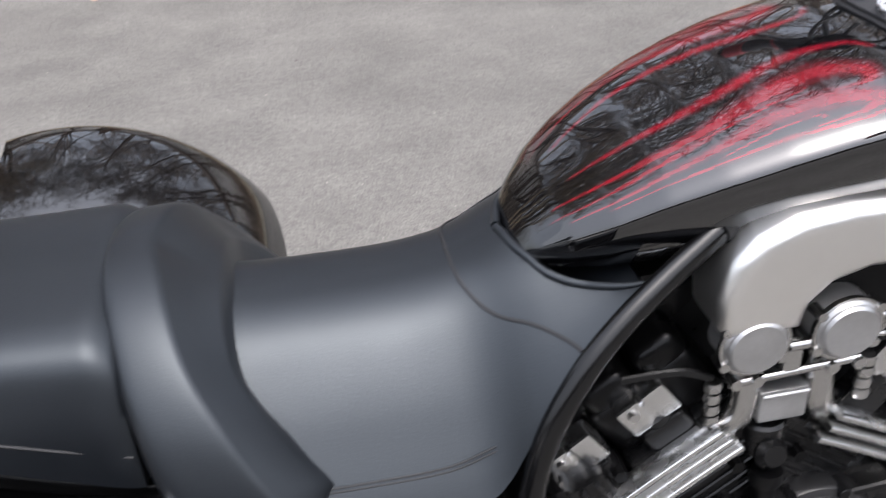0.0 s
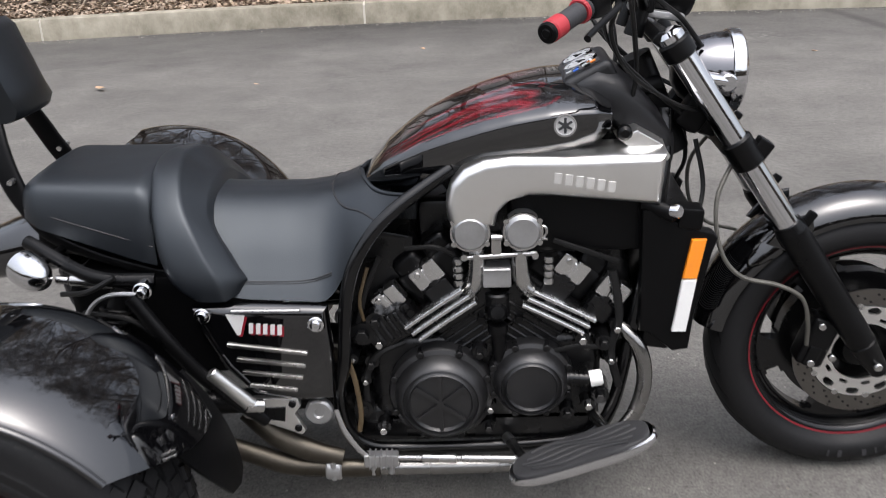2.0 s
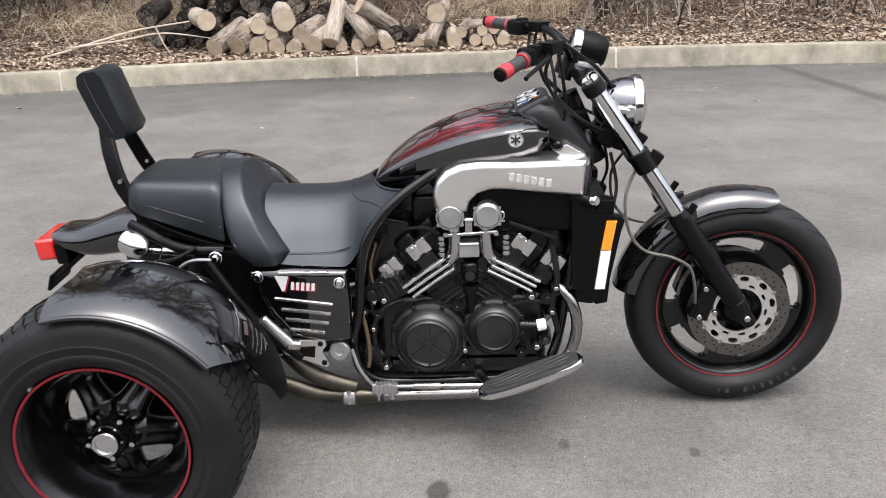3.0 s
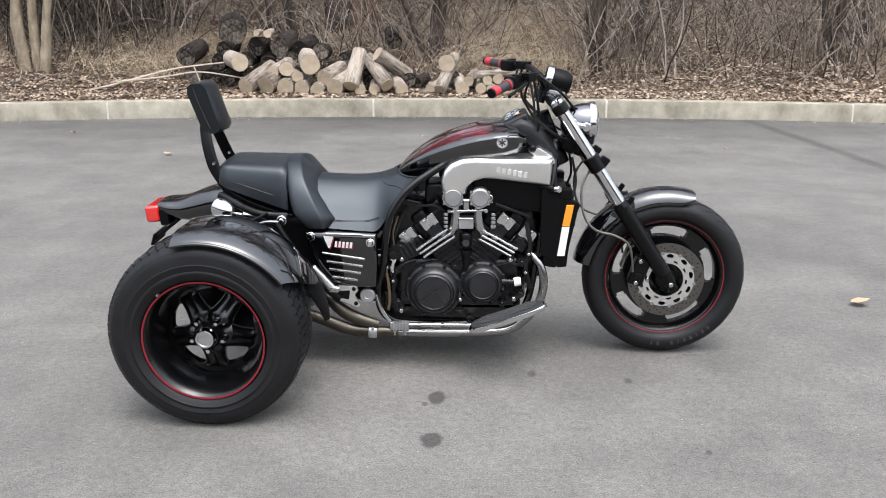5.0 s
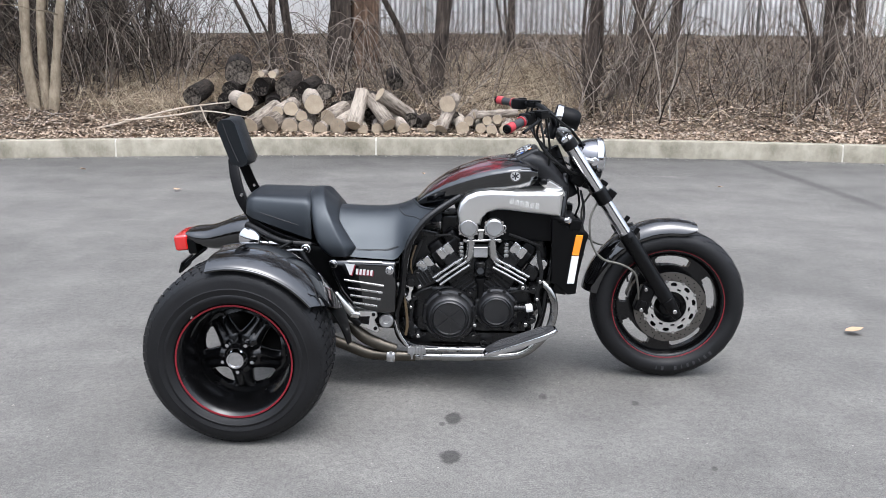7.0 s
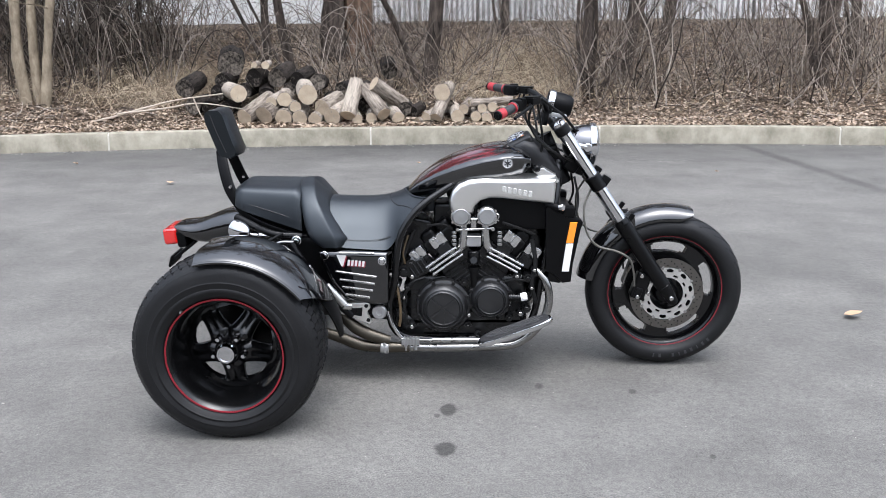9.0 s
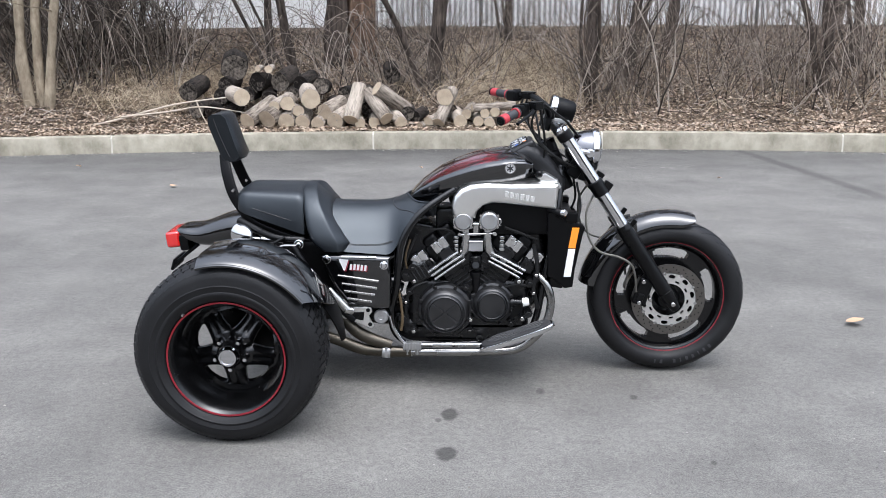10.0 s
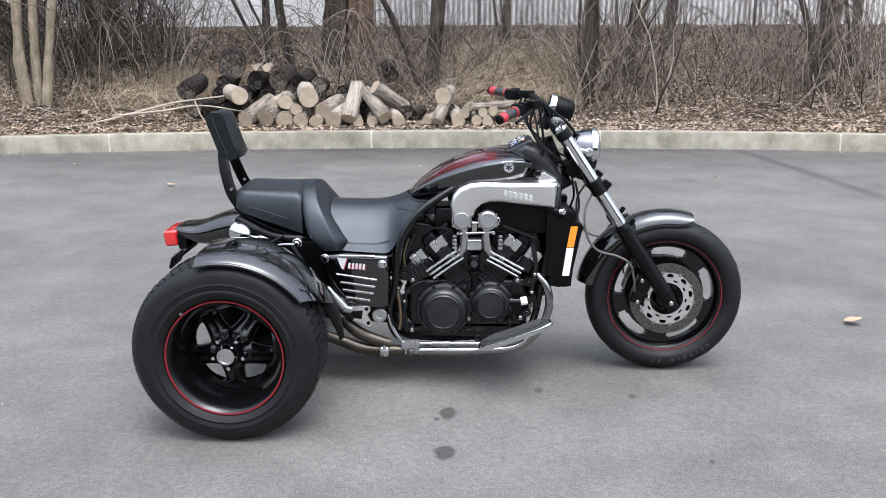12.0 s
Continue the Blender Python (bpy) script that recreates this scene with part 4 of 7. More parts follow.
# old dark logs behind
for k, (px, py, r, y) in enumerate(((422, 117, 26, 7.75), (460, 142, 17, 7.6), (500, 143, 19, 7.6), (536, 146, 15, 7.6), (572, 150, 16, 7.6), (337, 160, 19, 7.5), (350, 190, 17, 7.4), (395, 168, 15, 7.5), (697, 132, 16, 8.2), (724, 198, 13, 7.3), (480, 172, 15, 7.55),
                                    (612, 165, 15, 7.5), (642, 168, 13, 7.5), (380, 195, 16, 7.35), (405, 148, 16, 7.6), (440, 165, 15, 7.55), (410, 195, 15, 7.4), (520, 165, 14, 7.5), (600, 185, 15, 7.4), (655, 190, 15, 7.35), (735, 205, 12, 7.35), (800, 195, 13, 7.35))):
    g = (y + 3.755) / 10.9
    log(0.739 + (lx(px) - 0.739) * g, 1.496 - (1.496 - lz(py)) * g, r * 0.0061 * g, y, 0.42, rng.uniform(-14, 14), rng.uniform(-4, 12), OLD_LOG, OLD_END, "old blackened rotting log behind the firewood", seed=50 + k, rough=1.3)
for k, (px, py, r) in enumerate(((465, 119, 5), (484, 120, 7))):
    log(lx(px) * 1.04 - 0.03, lz(py) - 0.02, r * 0.007, 7.5, 0.35, 5, 0, seed=70 + k, label="thin sawn branch with pale cut end on the pile")

# bleached sticks lying on the leaves
for pts, r in (([(150, 222), (200, 212), (260, 196), (320, 182), (400, 172)], 0.014), ([(215, 205), (300, 196), (360, 188), (440, 200)], 0.011), ([(352, 178), (360, 205), (368, 235)], 0.009)):
    bm = B()
    add_tube(bm, [(lx(a) * 1.0, 7.12 + 0.03 * i, max(0.215, lz(b) + 0.01)) for i, (a, b) in enumerate(pts)], [r, r, r * 0.8, r * 0.55], 7, 5)
    tagged(finish("fallen_branch", bm, DEAD_STICK), "bleached bare branch lying across the leaves", "branch")

# grit and crumbs along the foot of the kerb
v, f = [], []
for _ in range(2600):
    x = rng.uniform(-9, 10)
    y = kerb_y(x) - 0.015 - abs(rng.gauss(0, 0.07))
    r = rng.uniform(0.003, 0.011)
    k = len(v)
    for px, py, pz in ((1, 0, 0), (-0.5, 0.9, 0), (-0.6, -0.8, 0), (0.1, 0.1, 0.9)):
        v.append((x + r * px * rng.uniform(0.7, 1.3), y + r * py * rng.uniform(0.7, 1.3), r * pz))
    f += [(k, k + 1, k + 3), (k + 1, k + 2, k + 3), (k + 2, k, k + 3)]
tagged(from_lists("gutter_grit", v, f, GRIT, False), "loose pale grit and crumbs along the kerb", "grit", kind="stuff")

# pale chips strewn over the lot
v, f = [], []
for _ in range(420):
    x, y = rng.uniform(-6, 7), rng.uniform(-3.0, 6.3)
    r = rng.uniform(0.002, 0.0065) * (1.6 if rng.random() < 0.08 else 1)
    k = len(v)
    for px, py, pz in ((1, 0, 0), (-0.5, 0.9, 0), (-0.6, -0.8, 0), (0.1, 0.1, 0.7)):
        v.append((x + r * px * rng.uniform(0.7, 1.3), y + r * py * rng.uniform(0.7, 1.3), r * pz))
    f += [(k, k + 1, k + 3), (k + 1, k + 2, k + 3), (k + 2, k, k + 3)]
tagged(from_lists("loose_chips", v, f, GRIT, False), "small pale stone chips scattered on the asphalt", "stones", kind="stuff")

# loose leaves on the asphalt
for x, y, s in ((2.672, 0.537, 0.095), (-1.897, 4.243, 0.10), (-0.78, 4.18, 0.05), (-3.2, 5.3, 0.06), (3.1, 4.6, 0.05), (0.3, 5.2, 0.045)):
    v, f = [], []
    leaf_shape(v, f, rng, (x, y, 0.025), s, 0.25)
    ob = tagged(from_lists("fallen_leaf", v, f, TAN_LEAF, False), "curled dry tan leaf lying on the asphalt", "leaf")
    so = ob.modifiers.new("thickness", "SOLIDIFY")
    so.thickness = 0.0015


# ---- the motor trike ----
trike = tagged(new("motor_trike"), "black custom motorcycle trike with wide rear wheels and red flame tank", "motorcycle")
trike.location = (0.75, 0.0, 0.0)
bpy.context.view_layer.update()


MID, WIDE = -0.065, 1.0   # the trike's centre line, and the breadth of the parts that follow


def P(name, bm, material, label="", parent=None, angle=38):
    for v in bm.verts:
        v.co.y = MID + WIDE * v.co.y
    ob = part(name, bm, material, parent or trike, label, angle)
    if angle == 38:
        ob.modifiers.new("even_shading", "WEIGHTED_NORMAL").keep_sharp = True
    return ob


# ---- rear wheels and fenders ----
RX, RZ = -0.100, 0.337


def spoke_sector(m):
    """One fifth of the wheel's face: a ridged spoke with half a rounded window on either side."""
    radii = [0.045, 0.060, 0.070, 0.0775, 0.0785, 0.081, 0.086, 0.096, 0.110, 0.124, 0.136, 0.1425, 0.1455, 0.1465, 0.156, 0.172, 0.196]
    half = math.pi / 5
    bm = B()
    rows = []
    for r in radii:
        f = min(1, max(0, (r - 0.078) / 0.068))
        open_w = 0.0 if r < 0.078 or r > 0.146 else (1 - abs(2 * f - 1) ** 12) ** 0.5
        edge = half * (1 - open_w) + open_w * math.asin(min(0.9, float(np.interp(r, [0.08, 0.11, 0.146], [0.041, 0.036, 0.035])) / r))
        lift = float(np.interp(r, [0.045, 0.075, 0.11, 0.15, 0.196], [0.046, 0.042, 0.024, 0.004, -0.004]))
        cols = []
        for c in np.linspace(-1, 1, 13):
            a, t = c * edge, abs(c)
            ridge = 0.016 * (1 - t ** 3) - 0.010 * math.exp(-(t / 0.22) ** 2) * min(1, max(0, (r - 0.06) / 0.03)) * min(1, max(0, (0.17 - r) / 0.03))
            cols.append((a, lift + ridge * min(1, (0.2 - r) / 0.03)))
        rows.append([[bm.verts.new(m @ Vector((r * math.cos(a), r * math.sin(a), h - d))) for a, h in cols] for d in (0.0, 0.022)])
    for p, q in zip(rows, rows[1:]):
        for side in (0, 1):
            for j in range(12):
                bm.faces.new((p[side][j], p[side][j + 1], q[side][j + 1], q[side][j]))
        for j in (0, 12):
            bm.faces.new((p[0][j], q[0][j], q[1][j], p[1][j]))
    return bm


def rear_wheel(s):
    m = pose(RX - (0.037 if s > 0 else 0), s * 0.605, RZ, 90 if s < 0 else -90, 0, 0)
    mh = m @ Matrix.Translation((0, 0.013 * s, 0))   # the rim sits low in the sagging tyre
    mr = mh @ Matrix.Translation((0, 0, 0.004)) @ Matrix.Diagonal((0.968, 0.980, 1, 1))
    bm = B()
    add_lathe(bm, [(0.212, 0.104), (0.2195, 0.112), (0.2195, 0.107), (0.215, 0.099), (0.209, 0.095), (0.198, 0.074), (0.196, 0.060), (0.191, 0.052), (0.189, 0.034), (0.179, 0.012), (0.177, -0.02), (0.192, -0.06), (0.205, -0.1), (0.216, -0.108),
                   (0.21, -0.108), (0.198, -0.1), (0.172, -0.06), (0.172, -0.02), (0.174, 0.010), (0.184, 0.032), (0.187, 0.056), (0.193, 0.075), (0.204, 0.096)], mr, 96, True)
    wheel = P("rear_wheel", bm, WHEEL, "deep black alloy rim with red edge stripe")
    for k in range(5):
        P("spoke", spoke_sector(mh @ pose(0, 0, -0.03, 0, 0, 54 + 72 * k)), WHEEL, "", wheel, 50)
    bm = B()
    prof = [(0.198, 0.082), (0.206, 0.095), (0.2125, 0.107), (0.221, 0.119), (0.236, 0.126), (0.24, 0.1295), (0.246, 0.1295), (0.25, 0.127), (0.268, 0.1315), (0.272, 0.1285), (0.29, 0.128), (0.306, 0.122), (0.319, 0.112), (0.327, 0.099), (0.332, 0.075)]
    for h in (0.05, 0.0, -0.05):
        prof += [(0.3345, h + 0.02), (0.335, h + 0.006), (0.3285, h + 0.004), (0.3285, h - 0.004), (0.335, h - 0.006), (0.3345, h - 0.02)]
    prof += [(0.332, -0.075), (0.327, -0.099), (0.319, -0.112), (0.306, -0.122), (0.268, -0.131), (0.236, -0.125), (0.212, -0.105), (0.198, -0.09)]
    add_lathe(bm, prof, m, 120, True)
    back = m.inverted()
    for v in bm.verts:
        p = back @ v.co
        v.co += m.to_3x3() @ Vector((0, 0.013 * s * min(1, max(0, (0.30 - math.hypot(p.x, p.y)) / 0.07)), 0))
    tyre = P("tyre", bm, RUBBER, "wide black car tyre with block tread", wheel)
    bm = B()
    n = 62
    for i in range(n):
        for h, ln, ang, tilt in ((0.104, 0.034, 0.0, 42), (0.075, 0.036, 0.05, 14), (0.025, 0.036, 0.02, 2), (-0.025, 0.036, 0.06, -2), (-0.075, 0.036, 0.03, -14), (-0.104, 0.034, 0.0, -42)):
            a = 2 * math.pi * (i + ang * 8) / n
            r = 0.3345 - (0.0155 if abs(h) > 0.09 else (0.001 if abs(h) > 0.05 else 0.0))
            q = m @ Matrix.Rotation(a, 4, "Z") @ pose(r, 0, h, 0, -tilt, 0) @ pose(0, 0, 0, 14 if h > 0 else -14, 0, 0)
            bmesh.ops.create_cube(bm, size=1.0, matrix=q @ Matrix.Diagonal((0.0085, 0.0255, ln, 1)))
    tagged(P("tread", bm, RUBBER, "", tyre), kind="stuff")
    bm = B()
    add_lathe(bm, [(0.2125, 0.1125), (0.2165, 0.1138), (0.2185, 0.1138), (0.2185, 0.1118), (0.2125, 0.1108)], mr, 96, True)
    P("rim_stripe", bm, RED, "thin dark red stripe", wheel)
    bm = B()
    add_lathe(bm, [(0.0, 0.0), (0.05, 0.0), (0.05, 0.052), (0.046, 0.062), (0.042, 0.066), (0.040, 0.078), (0.0, 0.078)], mh, 40)
    P("hub", bm, WHEEL, "", wheel)
    bm = B()
    add_lathe(bm, [(0.0, 0.074), (0.038, 0.074), (0.038, 0.082), (0.035, 0.086), (0.034, 0.096), (0.031, 0.100), (0.025, 0.100), (0.024, 0.097), (0.0, 0.098)], mh, 32)
    P("hub_cap", bm, CHROME, "chrome centre cap", wheel)
    for k in range(5):
        a = radians(54 + 72 * k)
        bm = B()
        q = mh @ Matrix.Translation((0.056 * math.cos(a), 0.056 * math.sin(a), 0.030))
        add_lathe(bm, [(0.0125, 0), (0.0125, 0.022), (0.0105, 0.030), (0.007, 0.042), (0.0, 0.043)], q, 6)
        P("lug_nut", bm, CHROME, "", wheel)
    if s < 0:
        bm = B()
        add_cyl(bm, m @ Vector((-0.139, 0.155, 0.1)), m @ Vector((-0.139, 0.155, 0.128)), 0.004, seg=10)
        P("weight_clip", bm, DULL, "", wheel)
    return wheel


for s in (-1, 1):
    rear_wheel(s)


def fender(s):
    """A crowned mudguard over one rear tyre."""
    bm = B()
    rx, rz = (RX - 0.037, RZ + 0.010) if s > 0 else (RX - 0.007, RZ)
    prof = [(0.39, 0.346), (0.42, 0.357), (0.46, 0.366), (0.51, 0.3725), (0.56, 0.3755), (0.60, 0.3762), (0.64, 0.3745), (0.66, 0.3720), (0.68, 0.3670), (0.70, 0.3590), (0.717, 0.350), (0.730, 0.341), (0.732, 0.336)]
    outer, inner = [], []
    n = 40
    for i in range(n + 1):
        f = i / n
        ro, ri = [], []
        for y, r in prof:
            k = (y - 0.39) / 0.345
            t = radians((105 - 2 * k - 5 * math.sin(math.pi * k) ** 2) * (1 - f) + (17 + 18 * k * k) * f)
            r = r + 0.014 * f ** 2 - 0.004 * (1 - f) ** 2
            ro.append((rx + r * math.cos(t), s * y, rz + r * math.sin(t)))
            ri.append((rx + (r - 0.006) * math.cos(t), s * (y - 0.002), rz + (r - 0.006) * math.sin(t)))
        outer.append(ro)
        inner.append(ri)
    rings = [o + i[::-1] for o, i in zip(outer, inner)]
    add_rings(bm, rings)
    fd = P("rear_fender", bm, PAINT, "glossy black rounded rear mudguard", angle=50)
    # rolled outer lip
    bm = B()
    add_tube(bm, [o[-1] for o in outer][::2], 0.0068, 10, 2)
    P("fender_lip", bm, PAINT, "", fd)
    # inner flap that reaches down in front of the tyre
    bm = B()
    rings = []
    for i in range(15):
        th = radians(32 - 38 * i / 14)
        r = 0.350 + 0.035 * i / 14
        w = 0.20 * (1 - 0.6 * (i / 14) ** 2)
        rings.append([(rx + (r + d) * math.cos(th), s * y, rz + (r + d) * math.sin(th)) for y, d in ((0.37, 0.0), (0.37 + w * 0.6, 0.008), (0.37 + w, 0.0), (0.37 + w, -0.006), (0.37, -0.006))])
    add_rings(bm, rings)
    P("fender_flap", bm, PLASTIC, "", fd)
    bm = B()
    q = [(rx + 0.05 + 0.01 * k, s * (0.39 - 0.05 * k), 0.62 - 0.03 * k) for k in range(4)]
    add_tube(bm, q, 0.014, 8, 3)
    P("fender_bracket", bm, SATIN, "", fd)
    return fd


for s in (-1, 1):
    fender(s)

MID, WIDE = -0.045, 0.86
bm = B()
add_box(bm, (-0.10, 0, 0.335), (0.24, 0.5, 0.24), (0, 0, 0), 0.05, 3)
add_cyl(bm, (RX, -0.52, RZ), (RX, 0.52, RZ), 0.045, seg=24)
add_cyl(bm, (RX, -0.555, RZ), (RX, -0.455, RZ), 0.13, seg=32, bevel=0.01)
add_cyl(bm, (RX, 0.455, RZ), (RX, 0.555, RZ), 0.13, seg=32, bevel=0.01)
P("rear_axle", bm, SATIN)
for s in (-1, 1):
    bm = B()
    add_tube(bm, [(0.42, s * 0.16, 0.30), (0.2, s * 0.2, 0.31), (0.0, s * 0.26, 0.33), (-0.1, s * 0.3, 0.334)], 0.028, 12)
    P("swing_arm", bm, SATIN)
    bm = B()
    add_tube(bm, [(0.06, s * 0.30, 0.61), (0.13, s * 0.31, 0.50), (0.20, s * 0.30, 0.40), (0.29, s * 0.27, 0.30)], 0.016, 10)
    add_tube(bm, [(0.10, s * 0.26, 0.63), (-0.02, s * 0.27, 0.645), (-0.17, s * 0.2, 0.70)], 0.015, 10)
    P("subframe", bm, SATIN)
    bm = B()
    add_cyl(bm, (0.084, s * 0.262, 0.622), (0.084, s * 0.302, 0.622), 0.019, seg=20, bevel=0.003)
    add_cyl(bm, (0.084, s * 0.302, 0.622), (0.084, s * 0.313, 0.622), 0.010, seg=6, bevel=0.002)
    P("frame_bolt", bm, CHROME, "large chrome bolt head")
    bm = B()
    add_cyl(bm, (0.02, s * 0.24, 0.60), (-0.06, s * 0.30, 0.36), 0.022, seg=16)
    sh = P("shock_absorber", bm, SATIN)
    ax, dn = Vector((0.02, s * 0.24, 0.60)), Vector((-0.08, s * 0.06, -0.24))
    e1 = dn.orthogonal().normalized()
    e2 = dn.normalized().cross(e1)
    coil = [ax + dn * (0.08 + 0.8 * k / 90) + 0.031 * (math.cos(k * 0.63) * e1 + math.sin(k * 0.63) * e2) for k in range(91)]
    P("spring", add_tube(B(), coil, 0.005, 6, 1), SATIN, "", sh)
bm = B()
add_box(bm, (0.06, 0, 0.50), (0.34, 0.42, 0.24), (0, 0, 0), 0.03)
P("battery_box", bm, PLASTIC)
for pts, r, mt, nm in (([(-0.058, -0.30, 0.537), (-0.022, -0.30, 0.593), (0.018, -0.30, 0.616), (0.073, -0.30, 0.617)], 0.0048, DULL, "cable"),
                       ([(-0.10, -0.25, 0.60), (-0.03, -0.29, 0.62), (0.03, -0.29, 0.65)], 0.006, HOSE, "cable"),
                       ([(-0.05, -0.28, 0.57), (0.05, -0.30, 0.56), (0.11, -0.29, 0.50)], 0.006, HOSE, "cable")):
    bm = B()
    add_tube(bm, pts, r, 8)
    P(nm, bm, mt)
bm = B()
add_cyl(bm, (-0.07, -0.26, 0.635), (0.02, -0.27, 0.63), 0.014, seg=14, bevel=0.002)
add_cyl(bm, (-0.075, -0.26, 0.635), (-0.10, -0.26, 0.637), 0.009, seg=12)
P("shock_end", bm, STEEL)


# ---- seat ----
WIDE = 0.82
YS = [0.0, 0.045, 0.08, 0.112, 0.146, 0.18, 0.212, 0.24, 0.26]
FS = [0.0, 0.015, 0.06, 0.15, 0.30, 0.48, 0.68, 0.86, 1.0]


SECTION = spline([(y, f, 0) for y, f in zip(YS, FS)], 8)


PILLION = spline([(0.0, 0.0, 0), (0.06, 0.006, 0), (0.12, 0.022, 0), (0.165, 0.05, 0), (0.197, 0.105, 0), (0.216, 0.21, 0), (0.229, 0.42, 0), (0.239, 0.70, 0), (0.243, 1.0, 0)], 8)


def seat_pt(u, zt, zb, k, section=SECTION):
    """A point of the seat's cross-section; u runs from -1 (one hem) over the top (0) to 1."""
    a = abs(u) * (len(section) - 1)
    y = np.interp(a, range(len(section)), [q.x for q in section]) * k
    return math.copysign(y, u) if u else 0.0, zt - np.interp(a, range(len(section)), [q.y for q in section]) * (zt - zb)


def soft(x, xs, ys, w=0.022):
    """A value between those given, with its corners eased."""
    return float(np.mean([np.interp(x + d, xs, ys) for d in np.linspace(-w, w, 9)]))


def driver(x):
    zt = soft(x, [0.17, 0.22, 0.30, 0.38, 0.44, 0.48, 0.51, 0.56, 0.60, 0.625], [0.755, 0.750, 0.747, 0.747, 0.755, 0.768, 0.782, 0.787, 0.784, 0.778])
    zb = soft(x, [0.17, 0.27, 0.40, 0.452, 0.47, 0.50, 0.55, 0.60, 0.625], [0.60, 0.58, 0.572, 0.57, 0.61, 0.665, 0.722, 0.762, 0.774])
    k = soft(x, [0.17, 0.40, 0.452, 0.50, 0.56, 0.60, 0.625], [1.0, 1.02, 1.03, 0.98, 0.90, 0.83, 0.76])
    return zt, zb, k


def tank_gap(x):
    return float(np.interp(x, [0.503, 0.510, 0.53, 0.56, 0.60, 0.646], [0.0, 0.05, 0.108, 0.144, 0.172, 0.19]))


US = np.linspace(-1, 1, 81)


def seat_loft(xs, fn, section=SECTION):
    rings = []
    for x in xs:
        zt, zb, k = fn(x)
        top = [(x, *seat_pt(u, zt, zb, k, section)) for u in US]
        if x > 0.5:   # hollowed out round the tank's nose
            top = [(x, y, z - 0.06 * min(1, max(0, (tank_gap(x) - abs(y)) / 0.012))) for _, y, z in top]
        rings.append(top + [(x, top[-1][1] * 0.9, zb - 0.004), (x, top[0][1] * 0.9, zb - 0.004)])
    return add_rings(B(), rings)


seat = P("driver_seat", seat_loft(np.concatenate([np.linspace(0.17, 0.49, 26), np.linspace(0.495, 0.625, 40)]), driver), VINYL, "dark grey-black padded vinyl saddle", angle=70)


def passenger(x):
    e = 0.0 if x > -0.14 else (-0.14 - x) / 0.038
    f = 0.0 if x < 0.064 else (x - 0.064) / 0.03
    zt = np.interp(x, [-0.19, -0.15, -0.05, 0.105], [0.818, 0.822, 0.82, 0.818]) - 0.012 * e ** 2 - 0.016 * f ** 2
    zb = np.interp(x, [-0.19, -0.14, 0.105], [0.742, 0.722, 0.64]) + 0.004 * e ** 2
    return zt, zb, (0.80 + 0.14 * (x + 0.19) / 0.3) * (1 - 0.10 * e ** 2 - 0.03 * f ** 2)


pas = P("passenger_seat", seat_loft(np.concatenate([np.linspace(-0.178, -0.14, 6), np.linspace(-0.13, 0.058, 14), np.linspace(0.062, 0.094, 6)]), passenger, PILLION), VINYL, "raised dark vinyl pillion seat", angle=70)

# the thick bolster that wraps over the saddle between both seats
# its section: a squared back, a flat crown, a crease and a straight face falling to the saddle
BOLSTER = [(q.x, q.y) for q in spline([(-1.0, -0.55, 0), (-1.0, 0.3, 0), (-0.93, 0.78, 0), (-0.78, 1.0, 0), (-0.45, 1.08, 0), (-0.12, 1.05, 0), (0.02, 0.93, 0), (0.14, 0.66, 0), (0.5, -0.15, 0), (0.86, -0.88, 0)], 5)] + [(1.0, -1.0), (0.3, -1.0), (-0.4, -1.0), (-1.0, -1.0)]
arch = [(-0.262, 0.590, 0.2235, 0.0485), (-0.264, 0.62, 0.207, 0.071), (-0.252, 0.66, 0.185, 0.070), (-0.225, 0.71, 0.165, 0.063), (-0.182, 0.752, 0.148, 0.058), (-0.13, 0.780, 0.140, 0.060), (-0.068, 0.794, 0.137, 0.063), (0, 0.798, 0.136, 0.065)]
arch = arch + [(-y, z, x, w) for y, z, x, w in arch[-2::-1]]
ap = spline([(y, z, x) for y, z, x, w in arch], 4)
wp = spline([(w, 0, 0) for y, z, x, w in arch], 4)
rings = []
for i, q in enumerate(ap):
    y, z, x = q
    d = ap[min(i + 1, len(ap) - 1)] - ap[max(i - 1, 0)]
    nrm = Vector((-d.y, d.x)).normalized()
    if nrm.y < 0 and abs(y) < 0.2 or (nrm.x * y < 0 and abs(y) >= 0.2):
        nrm = -nrm
    w = wp[i].x
    ring = []
    foot = float(np.interp(abs(y), [0.0, 0.18, 0.25, 0.264], [1.75, 2.2, 1.7, 1.0]))
    lean = float(np.interp(abs(y), [0.0, 0.2, 0.262], [-0.15, 0.18, 0.38]))
    for cx, top in BOLSTER:
        cx += lean * max(0, 1 - cx * cx)
        o = 0.029 * (top if top > -0.9 else -foot)
        ring.append((x + w * cx, y + nrm.x * o, z + nrm.y * o))
    rings.append(ring)
bol = P("bolster", add_rings(B(), rings), VINYL, "thick padded vinyl bolster behind the rider", angle=70)


def seam(fn, pts, r, name, parent, section=SECTION):
    bm = B()
    line = []
    for x, u in pts:
        zt, zb, k = fn(x)
        y, z = seat_pt(u, zt, zb, k, section)
        line.append((x, y * 1.003, z + 0.0005))
    add_tube(bm, line, r, 6, 4)
    P(name, bm, PIPING, "", parent)


